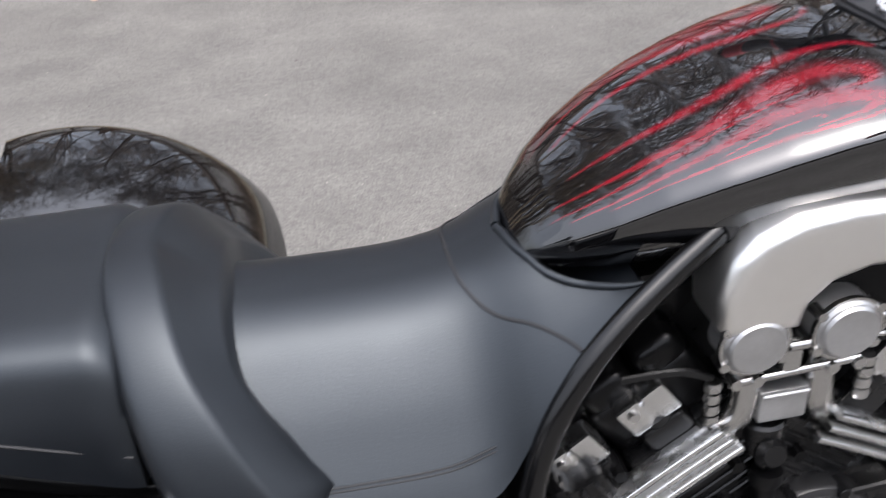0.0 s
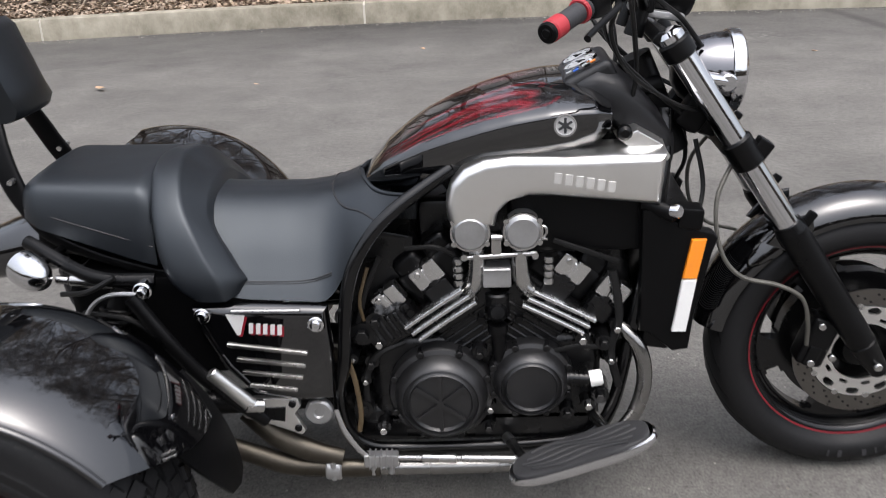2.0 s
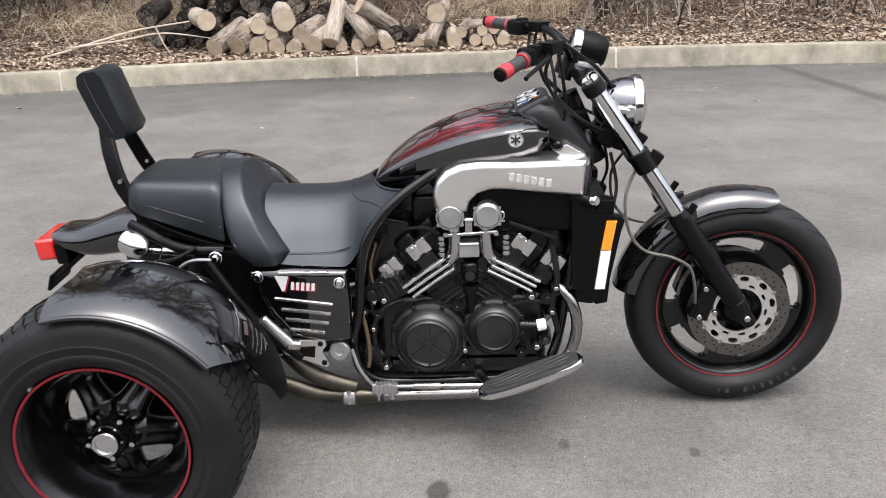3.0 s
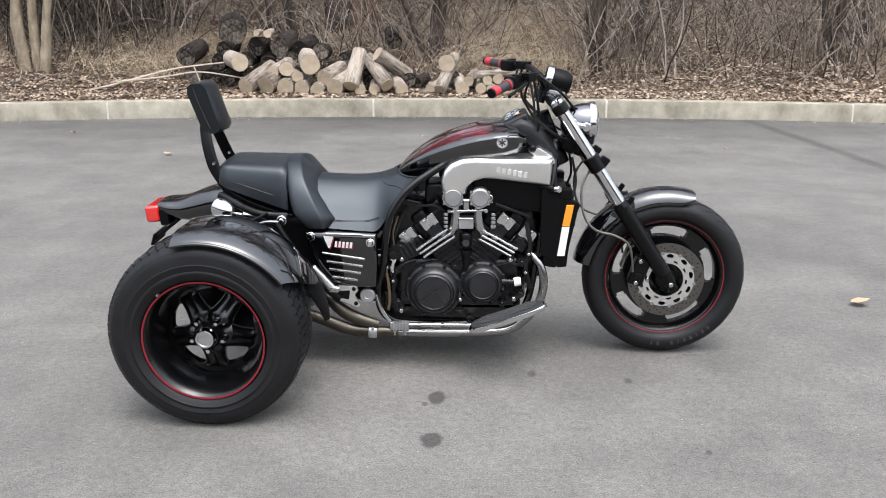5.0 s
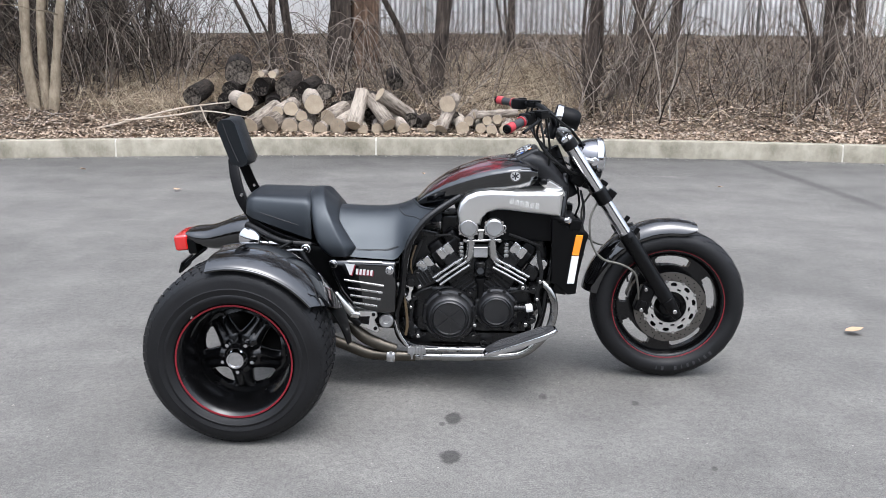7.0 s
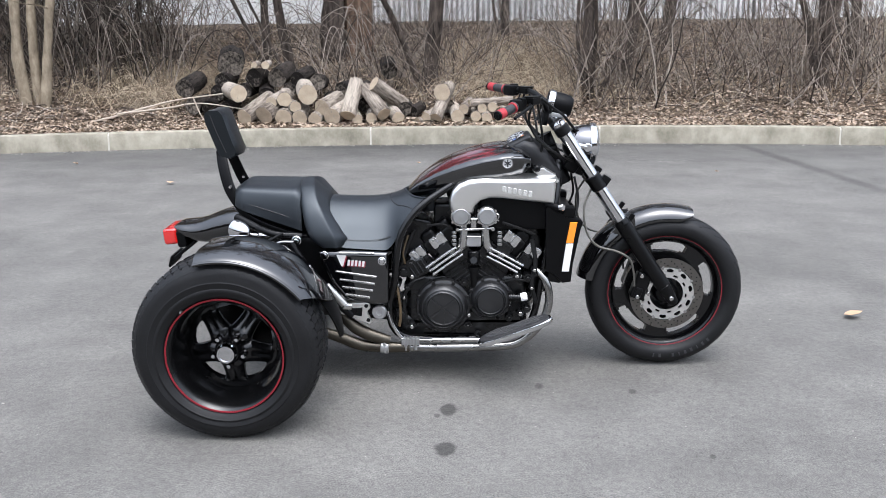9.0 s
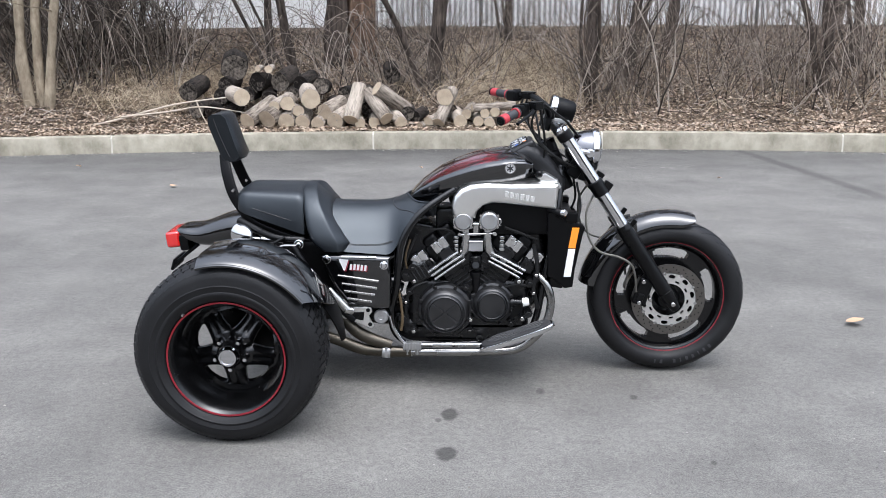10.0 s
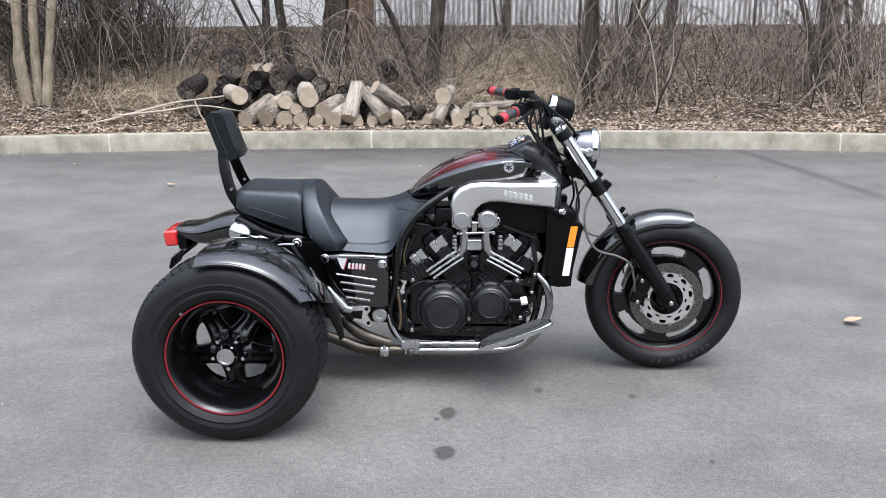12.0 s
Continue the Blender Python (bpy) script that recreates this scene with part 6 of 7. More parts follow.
def bank_of(side):
    """One bank of cylinders: side -1 leans back, 1 leans forward."""
    c0, ang = (0.79, 0.40), radians(36) * side
    d = Vector((math.sin(ang), 0, math.cos(ang)))
    e = Vector((math.cos(ang), 0, -math.sin(ang)))
    deg = math.degrees(ang)

    def at(along, across, y):
        return Vector((c0[0], 0, c0[1])) + d * along + e * across + Vector((0, y, 0))
    bm = B()
    add_box(bm, at(0.11, 0.0, 0), (0.155, 0.36, 0.16), (0, deg, 0), 0.012)
    blk = P("cylinder_block", bm, ENGINE, "black finned cylinder block")
    for s in (-1, 1):
        for k in range(5):
            P("cooling_fin", add_box(B(), at(0.05 + 0.016 * k, 0.0, s * 0.176), (0.15, 0.018, 0.006), (0, deg, 0), 0.002, 1), ENGINE, "", blk)
    bm = B()
    add_box(bm, at(0.225, 0.0, 0), (0.15, 0.32, 0.09), (0, deg, 0), 0.02, 3)
    P("cylinder_head", bm, SATIN, "", blk)
    for across in (-0.035, 0.04):
        P("cam_cover", add_box(B(), at(0.275, across, 0), (0.065, 0.31, 0.05), (0, deg, 0), 0.018, 3), SATIN, "", blk)
    for s in (-1, 1):
        # three polished strips
        for k in range(3):
            bm = B()
            pts = []
            for f in np.linspace(0, 1, 7):
                ax = -0.075 + 0.15 * f
                if side < 0:
                    p0, p1 = Vector((0.714, 0, 0.572)), Vector((0.592, 0, 0.486))
                    off = Vector((0.009, 0, -0.0155)) * k * 1.0 + Vector((0.005, 0, 0.001)) * k
                else:
                    p0, p1 = Vector((0.859, 0, 0.563)), Vector((0.985, 0, 0.494))
                    off = Vector((-0.005, 0, -0.0155)) * k * 1.0 + Vector((-0.007, 0, 0.001)) * k
                q = p0.lerp(p1, f) + off + d * (0.001 * math.sin(math.pi * f))
                q.y = s * 0.219
                pts.append(q)
            rings = []
            for i, q in enumerate(pts):
                rings.append([q + Vector((0, s * a, 0)) + d * b for a, b in ((-0.03, -0.0042), (0.004, -0.0042), (0.006, -0.0025), (0.006, 0.0025), (0.004, 0.0042), (-0.03, 0.0042))])
            add_rings(bm, rings)
            P("polished_fin", bm, BRIGHT, "polished silver strip", blk, angle=60)
        # plug covers
        for p in (((0.556, 0.535), (0.640, 0.592)) if side < 0 else ((0.940, 0.597), (1.026, 0.545))):
            tilt = deg
            bm = B()
            c = Vector((p[0], s * 0.163, p[1]))
            for k in (-1, 1):
                add_box(bm, c + e * 0.0175 * k, (0.033, 0.040, 0.050), (0, tilt, 0), 0.007, 2)
            add_box(bm, c - d * 0.004, (0.06, 0.034, 0.040), (0, tilt, 0), 0.004, 1)
            pc = P("plug_cover", bm, BRIGHT, "polished silver plug cover", blk)
            bm = B()
            q = c + d * 0.012 - e * 0.016 + Vector((0, s * 0.017, 0))
            add_cyl(bm, q, q + Vector((0, s * 0.010, 0)), 0.0075, 0.006, 12)
            P("plug_cap", bm, STEEL, "", pc)
            bm = B()
            add_cyl(bm, c - d * 0.075 , c - d * 0.018, 0.026, 0.022, 18)
            add_box(bm, c - d * 0.05, (0.06, 0.05, 0.05), (0, tilt, 0), 0.008)
            P("plug_tower", bm, ENGINE, "", blk)
        bm = B()
        add_cyl(bm, at(0.165, 0.01, s * 0.16), at(0.165, 0.01, s * 0.196), 0.014, 0.012, 14)
        P("core_plug", bm, DULL, "", blk)
        for a, b in ((0.05, -0.085), (0.05, 0.085), (0.20, -0.085), (0.20, 0.085)):
            bm = B()
            add_cyl(bm, at(a, b, s * 0.15), at(a, b, s * 0.20), 0.009, seg=6)
            P("head_bolt", bm, SATIN, "", blk)


for side in (-1, 1):
    bank_of(side)


def round_cover(x, z, r, s, y0, depth, name, label, ribs):
    mm = pose(x, s * y0, z, 90 if s < 0 else -90, 0, 0)
    bm = B()
    add_lathe(bm, [(0.0, -0.06), (r * 1.16, -0.06), (r * 1.16, depth * 0.25), (r * 1.12, depth * 0.36), (r * 1.02, depth * 0.42), (r, depth * 0.55), (r * 0.96, depth * 0.74), (r * 0.88, depth * 0.93), (r * 0.82, depth * 0.99), (r * 0.80, depth * 0.90), (r * 0.74, depth * 0.93), (r * 0.70, depth * 1.0), (r * 0.66, depth * 0.90), (0.0, depth * 0.94)], mm, 72)
    cv = P(name, bm, COVER, label)
    bm = B()
    for k in range(ribs):
        q = mm @ pose(0, 0, depth * 0.94, 0, 0, (90, 38, 142)[k])
        bmesh.ops.create_cube(bm, size=1.0, matrix=q @ Matrix.Diagonal((r * 1.34, 0.008, 0.010 + 0.001 * k, 1)))
    if ribs:
        P("cover_ribs", bm, COVER, "", cv)
    for k in range(8):
        a = radians(22 + 45 * k)
        bm = B()
        c, q = r * 1.1 * math.cos(a), r * 1.1 * math.sin(a)
        add_cyl(bm, mm @ Vector((c, q, 0.0)), mm @ Vector((c, q, depth * 0.5)), 0.008, seg=8, bevel=0.001)
        P("cover_bolt", bm, ENGINE, "", cv)
    return cv


round_cover(0.66, 0.322, 0.098, -1, 0.19, 0.075, "clutch_cover", "large round ribbed black clutch cover", 3)
round_cover(0.852, 0.353, 0.078, -1, 0.19, 0.07, "generator_cover", "round black generator cover", 0)
round_cover(0.70, 0.33, 0.095, 1, 0.19, 0.06, "generator_cover", "round black engine cover", 2)
bm = B()
add_cyl(bm, (0.79, -0.205, 0.375), (0.785, -0.205, 0.47), 0.014, 0.016, 16)
add_lathe(bm, [(0.0, 0), (0.02, 0), (0.022, 0.008), (0.02, 0.02), (0.0, 0.02)], pose(0.785, -0.205, 0.465), 20)
P("coolant_pipe", bm, SATIN)
bm = B()
add_cyl(bm, (0.93, -0.225, 0.36), (0.975, -0.235, 0.362), 0.016, 0.014, 16)
for k in range(4):
    add_lathe(bm, [(0.0145, 0), (0.018, 0), (0.018, 0.004), (0.0145, 0.004)], pose(0.935 + 0.01 * k, -0.226 - 0.002 * k, 0.36, 0, 90, 0), 16, True)
P("drain_fitting", bm, ENGINE)
bm = B()
add_lathe(bm, [(0.0, 0), (0.017, 0), (0.018, 0.004), (0.018, 0.022), (0.014, 0.027), (0.0, 0.027)], pose(0.975, -0.237, 0.364, 0, 80, 0), 9)
P("filler_cap", bm, WHITE_PLASTIC, "white plastic knob")
bm = B()
add_lathe(bm, [(0.0, 0), (0.019, 0), (0.021, 0.01), (0.014, 0.022), (0.0, 0.022)], pose(0.785, -0.20, 0.51, 70, 0, 0), 18)
add_cyl(bm, (0.785, -0.18, 0.50), (0.785, -0.18, 0.55), 0.026, seg=18, bevel=0.004)
P("thermostat_cap", bm, ENGINE)
# small hardware on the cases
rngb = random.Random(9)
for x, z, r, mt in ((0.53, 0.50, 0.016, ENGINE), (0.50, 0.47, 0.02, ENGINE), (0.535, 0.45, 0.012, DULL), (0.475, 0.415, 0.010, DULL), (0.515, 0.40, 0.012, ENGINE), (0.50, 0.36, 0.009, DULL), (0.49, 0.29, 0.016, ENGINE), (0.53, 0.235, 0.012, DULL),
                    (0.96, 0.45, 0.012, DULL), (1.005, 0.44, 0.014, ENGINE), (1.03, 0.475, 0.010, DULL), (1.02, 0.40, 0.009, DULL), (0.975, 0.29, 0.012, DULL), (1.0, 0.31, 0.015, ENGINE), (0.93, 0.27, 0.012, ENGINE), (0.76, 0.235, 0.012, ENGINE), (0.745, 0.42, 0.012, ENGINE), (0.765, 0.285, 0.010, DULL)):
    bm = B()
    add_cyl(bm, (x, -0.14, z), (x, -0.205 - rngb.uniform(0, 0.02), z), r * 1.5, r * 1.3, 14)
    boss = P("case_boss", bm, ENGINE)
    bm = add_cyl(B(), (x, -0.19, z), (x, -0.232, z), r * 0.72, seg=6, bevel=0.001)
    P("case_bolt", bm, STEEL if mt is DULL else mt, "", boss)
bm = B()
add_box(bm, (0.555, -0.18, 0.475), (0.10, 0.06, 0.07), (0, -30, 0), 0.012)
for k in range(4):
    add_box(bm, (0.535 + 0.016 * k, -0.212, 0.468 + 0.009 * k), (0.008, 0.01, 0.055), (0, -30, 0), 0.002, 1)
P("ribbed_housing", bm, ENGINE)
for pts, r, mt in (([(0.585, -0.19, 0.44), (0.53, -0.21, 0.42), (0.50, -0.21, 0.36), (0.50, -0.21, 0.28)], 0.008, HOSE), ([(0.46, -0.235, 0.44), (0.478, -0.24, 0.38), (0.485, -0.235, 0.29), (0.478, -0.23, 0.24)], 0.006, BROWN_HOSE),
                   ([(0.90, -0.21, 0.42), (0.95, -0.22, 0.435), (1.0, -0.21, 0.43), (1.04, -0.2, 0.45)], 0.006, HOSE), ([(1.02, -0.2, 0.6), (1.035, -0.21, 0.5), (1.02, -0.21, 0.42), (1.04, -0.2, 0.33)], 0.009, HOSE),
                   ([(0.60, -0.2, 0.66), (0.66, -0.21, 0.665), (0.70, -0.205, 0.645)], 0.005, HOSE), ([(0.545, -0.19, 0.64), (0.51, -0.2, 0.56), (0.49, -0.2, 0.48)], 0.007, HOSE),
                   ([(0.52, -0.2, 0.62), (0.50, -0.21, 0.55), (0.505, -0.205, 0.5)], 0.004, BROWN_HOSE), ([(0.90, -0.2, 0.67), (0.96, -0.21, 0.65), (1.03, -0.2, 0.62)], 0.006, HOSE)):
    bm = B()
    add_tube(bm, pts, r, 8)
    P("engine_hose", bm, mt)

# ---- frame ----
for s in (-1, 1):
    bm = B()
    add_tube(bm, [(0.70, s * 0.185, 0.822), (0.645, s * 0.205, 0.790), (0.590, s * 0.228, 0.755), (0.545, s * 0.248, 0.715), (0.505, s * 0.265, 0.655), (0.484, s * 0.274, 0.59), (0.473, s * 0.275, 0.51), (0.464, s * 0.268, 0.43), (0.440, s * 0.232, 0.33), (0.45, s * 0.225, 0.24), (0.50, s * 0.215, 0.19), (0.60, s * 0.20, 0.175), (0.85, s * 0.19, 0.175), (0.98, s * 0.19, 0.20), (1.03, s * 0.185, 0.27), (1.06, s * 0.18, 0.42), (1.09, s * 0.17, 0.58), (1.12, s * 0.13, 0.76), (1.13, s * 0.06, 0.90)], 0.0145, 14)
    if s > 0:   # the far tube sits lower under the tank
        for v in bm.verts:
            v.co.z -= 0.05 * min(1, max(0, (v.co.z - 0.62) / 0.08)) * (v.co.x < 0.75)
    P("frame_tube", bm, WHEEL, "black enamelled frame tube")
    bm = B()
    add_tube(bm, [(0.70, s * 0.185, 0.822), (0.85, s * 0.13, 0.86), (1.0, s * 0.07, 0.92), (1.12, s * 0.03, 0.95)], 0.017, 12)
    P("top_tube", bm, SATIN)
bm = B()
add_cyl(bm, (1.16, 0, 0.80), (1.07, 0, 1.0), 0.035, seg=20)
P("steering_head", bm, SATIN)

# ---- side covers ----
for s in (-1, 1):
    bm = B()
    add_prism(bm, [(0.165, 0.572), (0.25, 0.575), (0.442, 0.565), (0.446, 0.46), (0.44, 0.35), (0.36, 0.345), (0.27, 0.365), (0.215, 0.43), (0.178, 0.51)], s * 0.24, s * 0.294, 0.024, 5)
    cov = P("side_cover", bm, PAINT, "glossy black side cover with raised badge")
    for i, (xa, za, xb, zb) in enumerate(((0.232, 0.490, 0.395, 0.466), (0.248, 0.456, 0.388, 0.437), (0.256, 0.425, 0.380, 0.409), (0.268, 0.394, 0.366, 0.380))):
        bm = B()
        add_cyl(bm, (xa, s * 0.297, za), (xb, s * 0.297, zb), 0.0045, seg=8, bevel=0.001)
        P("trim_strip", bm, STEEL, "thin polished strip", cov)
    bm = B()
    add_box(bm, (0.32, s * 0.297, 0.567), (0.14, 0.01, 0.006), (0, 1, 0), 0.002, 1)
    P("trim_edge", bm, STEEL, "", cov)
    for x, z in ((0.190, 0.557), (0.418, 0.532)):
        bm = B()
        add_cyl(bm, (x, s * 0.290, z), (x, s * 0.299, z), 0.017, seg=24, bevel=0.002)
        add_lathe(bm, [(0.0, 0.0), (0.011, 0.0), (0.0115, 0.004), (0.009, 0.009), (0.004, 0.010), (0.0, 0.008)], pose(x, s * 0.298, z, 90 if s < 0 else -90, 0, 0), 20)
        P("cover_screw", bm, CHROME, "chrome domed screw", cov)
    # badge: a white wedge and four slanted strokes over red ones
    for dy, dx, dz, mt in ((0.2948, 0.004, -0.004, RED), (0.2962, 0, 0, LOGO)):
        bm = B()
        add_prism(bm, [(0.238 + dx, 0.559 + dz), (0.277 + dx, 0.556 + dz), (0.263 + dx, 0.512 + dz), (0.256 + dx, 0.512 + dz)], s * (dy - 0.002), s * dy)
        P("badge_wedge", bm, mt, "", cov)
        for k in range(5):
            x, z = 0.286 + 0.0145 * k + dx, 0.527 - 0.0012 * k + dz
            bm = B()
            add_prism(bm, [(x - 0.003, z + 0.011), (x + 0.006, z + 0.011), (x + 0.003, z - 0.012), (x - 0.006, z - 0.012)], s * (dy - 0.002), s * dy)
            P("badge_bar", bm, mt, "", cov)

# ---- foot controls and exhaust ----
for s in (-1, 1):
    bm = B()
    rings_top = []
    L, W = 0.312, 0.062
    mm = pose(0.945, s * 0.388, 0.270, 0, -20, 0)
    out = []
    for k in range(40):
        a = 2 * math.pi * k / 40
        c, q = math.cos(a), math.sin(a)
        out.append((L / 2 * math.copysign(abs(c) ** 0.55, c), W * math.copysign(abs(q) ** 0.75, q)))
    add_rings(bm, [[mm @ Vector((x * k, y * k, z)) for x, y in out] for k, z in ((0.94, -0.016), (1.0, -0.010), (1.0, 0.0), (0.97, 0.004), (0.93, 0.004))])
    fb = P("foot_board", bm, CHROME, "long oval foot board with ribbed rubber and chrome rim")
    bm = B()
    add_rings(bm, [[mm @ Vector((x * k, y * k, z)) for x, y in out] for k, z in ((0.92, 0.002), (0.92, 0.009), (0.89, 0.011))])
    P("board_mat", bm, TREAD_MAT, "", fb)
    for k in range(5):
        bm = B()
        y = -0.034 + 0.017 * k
        pts = [mm @ Vector((x, y + 0.007 * math.sin(x * 40 + k), 0.0125)) for x in np.linspace(-0.12 + 0.01 * abs(k - 2), 0.12 - 0.01 * abs(k - 2), 9)]
        add_tube(bm, pts, 0.0032, 6, 2)
        P("mat_rib", bm, TREAD_MAT, "", fb)
    P("board_bracket", add_cyl(B(), (0.84, s * 0.37, 0.225), (0.80, s * 0.20, 0.20), 0.012, seg=12), STEEL, "", fb)
    P("board_bracket", add_cyl(B(), (1.02, s * 0.37, 0.285), (0.99, s * 0.20, 0.25), 0.012, seg=12), STEEL, "", fb)
    bm = B()
    add_tube(bm, [(1.03, s * 0.17, 0.47), (1.075, s * 0.2, 0.43), (1.092, s * 0.215, 0.36), (1.078, s * 0.225, 0.285), (1.04, s * 0.23, 0.225), (0.97, s * 0.235, 0.168), (0.88, s * 0.24, 0.152), (0.70, s * 0.245, 0.150), (0.50, s * 0.25, 0.152)], 0.0168, 14)
    P("exhaust_pipe", bm, PIPE, "polished steel exhaust pipe")
    bm = B()
    add_tube(bm, [(0.52, s * 0.25, 0.152), (0.43, s * 0.25, 0.154), (0.35, s * 0.25, 0.158), (0.30, s * 0.25, 0.170), (0.24, s * 0.25, 0.195), (0.17, s * 0.24, 0.216), (0.08, s * 0.2, 0.225)], [0.021, 0.023, 0.023, 0.025, 0.024, 0.022, 0.022], 14)
    P("exhaust_collector", bm, BURNT, "heat-stained exhaust collector")
    bm = B()
    add_cyl(bm, (0.40, s * 0.25, 0.156), (0.435, s * 0.25, 0.154), 0.028, seg=18, bevel=0.003)
    add_cyl(bm, (0.418, s * 0.27, 0.18), (0.418, s * 0.27, 0.135), 0.007, seg=8)
    P("pipe_clamp", bm, DULL)
    bm = B()
    add_tube(bm, [(0.235, s * 0.24, 0.30), (0.30, s * 0.25, 0.24), (0.37, s * 0.255, 0.205), (0.44, s * 0.255, 0.185)], [0.022, 0.026, 0.026, 0.02], 14)
    P("exhaust_branch", bm, BURNT)
    # passenger peg and its bracket
    bm = B()
    add_prism(bm, [(0.236, 0.350), (0.270, 0.358), (0.362, 0.356), (0.366, 0.336), (0.352, 0.318), (0.372, 0.275), (0.362, 0.266), (0.338, 0.276), (0.30, 0.292), (0.245, 0.31), (0.236, 0.325)], s * 0.272, s * 0.292, 0.004, 2)
    br = P("peg_bracket", bm, ALU, "polished alloy foot peg bracket")
    bm = B()
    add_prism(bm, [(0.268, 0.335), (0.335, 0.338), (0.33, 0.30), (0.285, 0.308)], s * 0.290, s * 0.294, 0.002, 1)
    P("bracket_recess", bm, SATIN, "", br)
    for x, z in ((0.258, 0.335), (0.35, 0.345), (0.357, 0.285)):
        bm = B()
        add_cyl(bm, (x, s * 0.288, z), (x, s * 0.299, z), 0.008, seg=10, bevel=0.001)
        P("bracket_bolt", bm, SATIN, "", br)
    bm = B()
    add_cyl(bm, (0.268, s * 0.305, 0.348), (0.196, s * 0.325, 0.440), 0.0165, 0.0145, 16, 0.003)
    P("foot_peg", bm, ALU, "polished fold-up passenger foot peg")
    bm = B()
    add_cyl(bm, (0.29, s * 0.295, 0.342), (0.255, s * 0.312, 0.352), 0.016, seg=12, bevel=0.003)
    P("peg_hinge", bm, STEEL)
    bm = B()
    add_lathe(bm, [(0.0, 0.0), (0.030, 0.0), (0.030, 0.014), (0.026, 0.02), (0.012, 0.02), (0.010, 0.016), (0.0, 0.016)], pose(0.400, s * 0.255, 0.310, 90 if s < 0 else -90, 0, 0), 32)
    P("pivot_cap", bm, DULL, "round dull alloy pivot cap")
    bm = B()
    add_tube(bm, [(0.435, s * 0.265, 0.315), (0.45, s * 0.27, 0.265), (0.478, s * 0.27, 0.215), (0.50, s * 0.265, 0.19)], 0.0075, 10)
    P("brake_lever", bm, CHROME, "bent chrome lever")
    bm = B()
    add_box(bm, (0.525, s * 0.265, 0.185), (0.075, 0.03, 0.03), (0, 0, 0), 0.004)
    for k in range(5):
        add_box(bm, (0.50 + 0.012 * k, s * 0.265, 0.185), (0.004, 0.035, 0.034), (0, 0, 0), 0.001, 1)
    add_cyl(bm, (0.505, s * 0.265, 0.175), (0.505, s * 0.265, 0.145), 0.007, seg=10)
    add_cyl(bm, (0.545, s * 0.265, 0.175), (0.545, s * 0.265, 0.147), 0.007, seg=10)
    P("linkage_block", bm, DULL)
    bm = B()
    add_cyl(bm, (0.56, s * 0.27, 0.19), (0.85, s * 0.30, 0.20), 0.006, seg=10)
    add_cyl(bm, (0.615, s * 0.275, 0.192), (0.69, s * 0.285, 0.195), 0.0105, seg=12, bevel=0.002)
    add_cyl(bm, (0.70, s * 0.285, 0.195), (0.84, s * 0.30, 0.20), 0.009, seg=12, bevel=0.002)
    P("linkage_rod", bm, STEEL)

# ---- radiator ----
bm = B()
add_box(bm, (1.135, 0, 0.565), (0.06, 0.40, 0.30), (0, 9, 0), 0.008)
rad = P("radiator", bm, SATIN, "black radiator with side reflectors")
bm = B()
for k in range(40):
    add_box(bm, (1.168, 0, 0.43 + 0.007 * k), (0.012, 0.36, 0.0015), (0, 9, 0))
P("radiator_fins", bm, DULL, "", rad)
for s in (-1, 1):
    bm = B()
    add_prism(bm, [(1.070, 0.735), (1.105, 0.742), (1.15, 0.70), (1.212, 0.685), (1.222, 0.672), (1.212, 0.64), (1.185, 0.50), (1.178, 0.425), (1.145, 0.42), (1.10, 0.46), (1.075, 0.47)], s * 0.185, s * 0.226, 0.008, 2)
    sh = P("radiator_shroud", bm, PLASTIC, "", rad)
    bm = B()
    add_prism(bm, [(1.168, 0.675), (1.197, 0.675), (1.183, 0.591), (1.154, 0.591)], s * 0.224, s * 0.238, 0.003, 2)
    P("amber_reflector", bm, AMBER, "orange reflector", rad)
    bm = B()
    add_prism(bm, [(1.154, 0.588), (1.183, 0.588), (1.168, 0.472), (1.139, 0.472)], s * 0.224, s * 0.238, 0.003, 2)
    P("pale_reflector", bm, WHITE_REFL, "white reflector", rad)
    bm = B()
    add_box(bm, (1.165, s * 0.20, 0.715), (0.05, 0.06, 0.045), (0, 5, 0), 0.008)
    P("relay_box", bm, PLASTIC)
    bm = B()
    add_cyl(bm, (1.075, s * 0.20, 0.745), (1.135, s * 0.235, 0.728), 0.016, seg=14, bevel=0.002)
    P("signal_stub", bm, PLASTIC)
    bm = B()
    add_cyl(bm, (1.125, s * 0.232, 0.735), (1.14, s * 0.245, 0.738), 0.014, seg=14, bevel=0.003)
    P("signal_stub_cap", bm, CHROME)
    bm = B()
    add_prism(bm, [(1.02, 0.875), (1.06, 0.89), (1.11, 0.86), (1.125, 0.835), (1.12, 0.825), (1.05, 0.85)], s * 0.12, s * 0.19, 0.006, 2)
    P("scoop_bracket", bm, ALU, "bright alloy bracket above the scoop")
    bm = B()
    add_lathe(bm, [(0.0, 0), (0.014, 0), (0.015, 0.006), (0.014, 0.02), (0.008, 0.026), (0.0, 0.026)], pose(1.035, s * 0.175, 0.885, 90 if s < 0 else -90, 0, 0), 20)
    P("horn_cap", bm, SATIN)

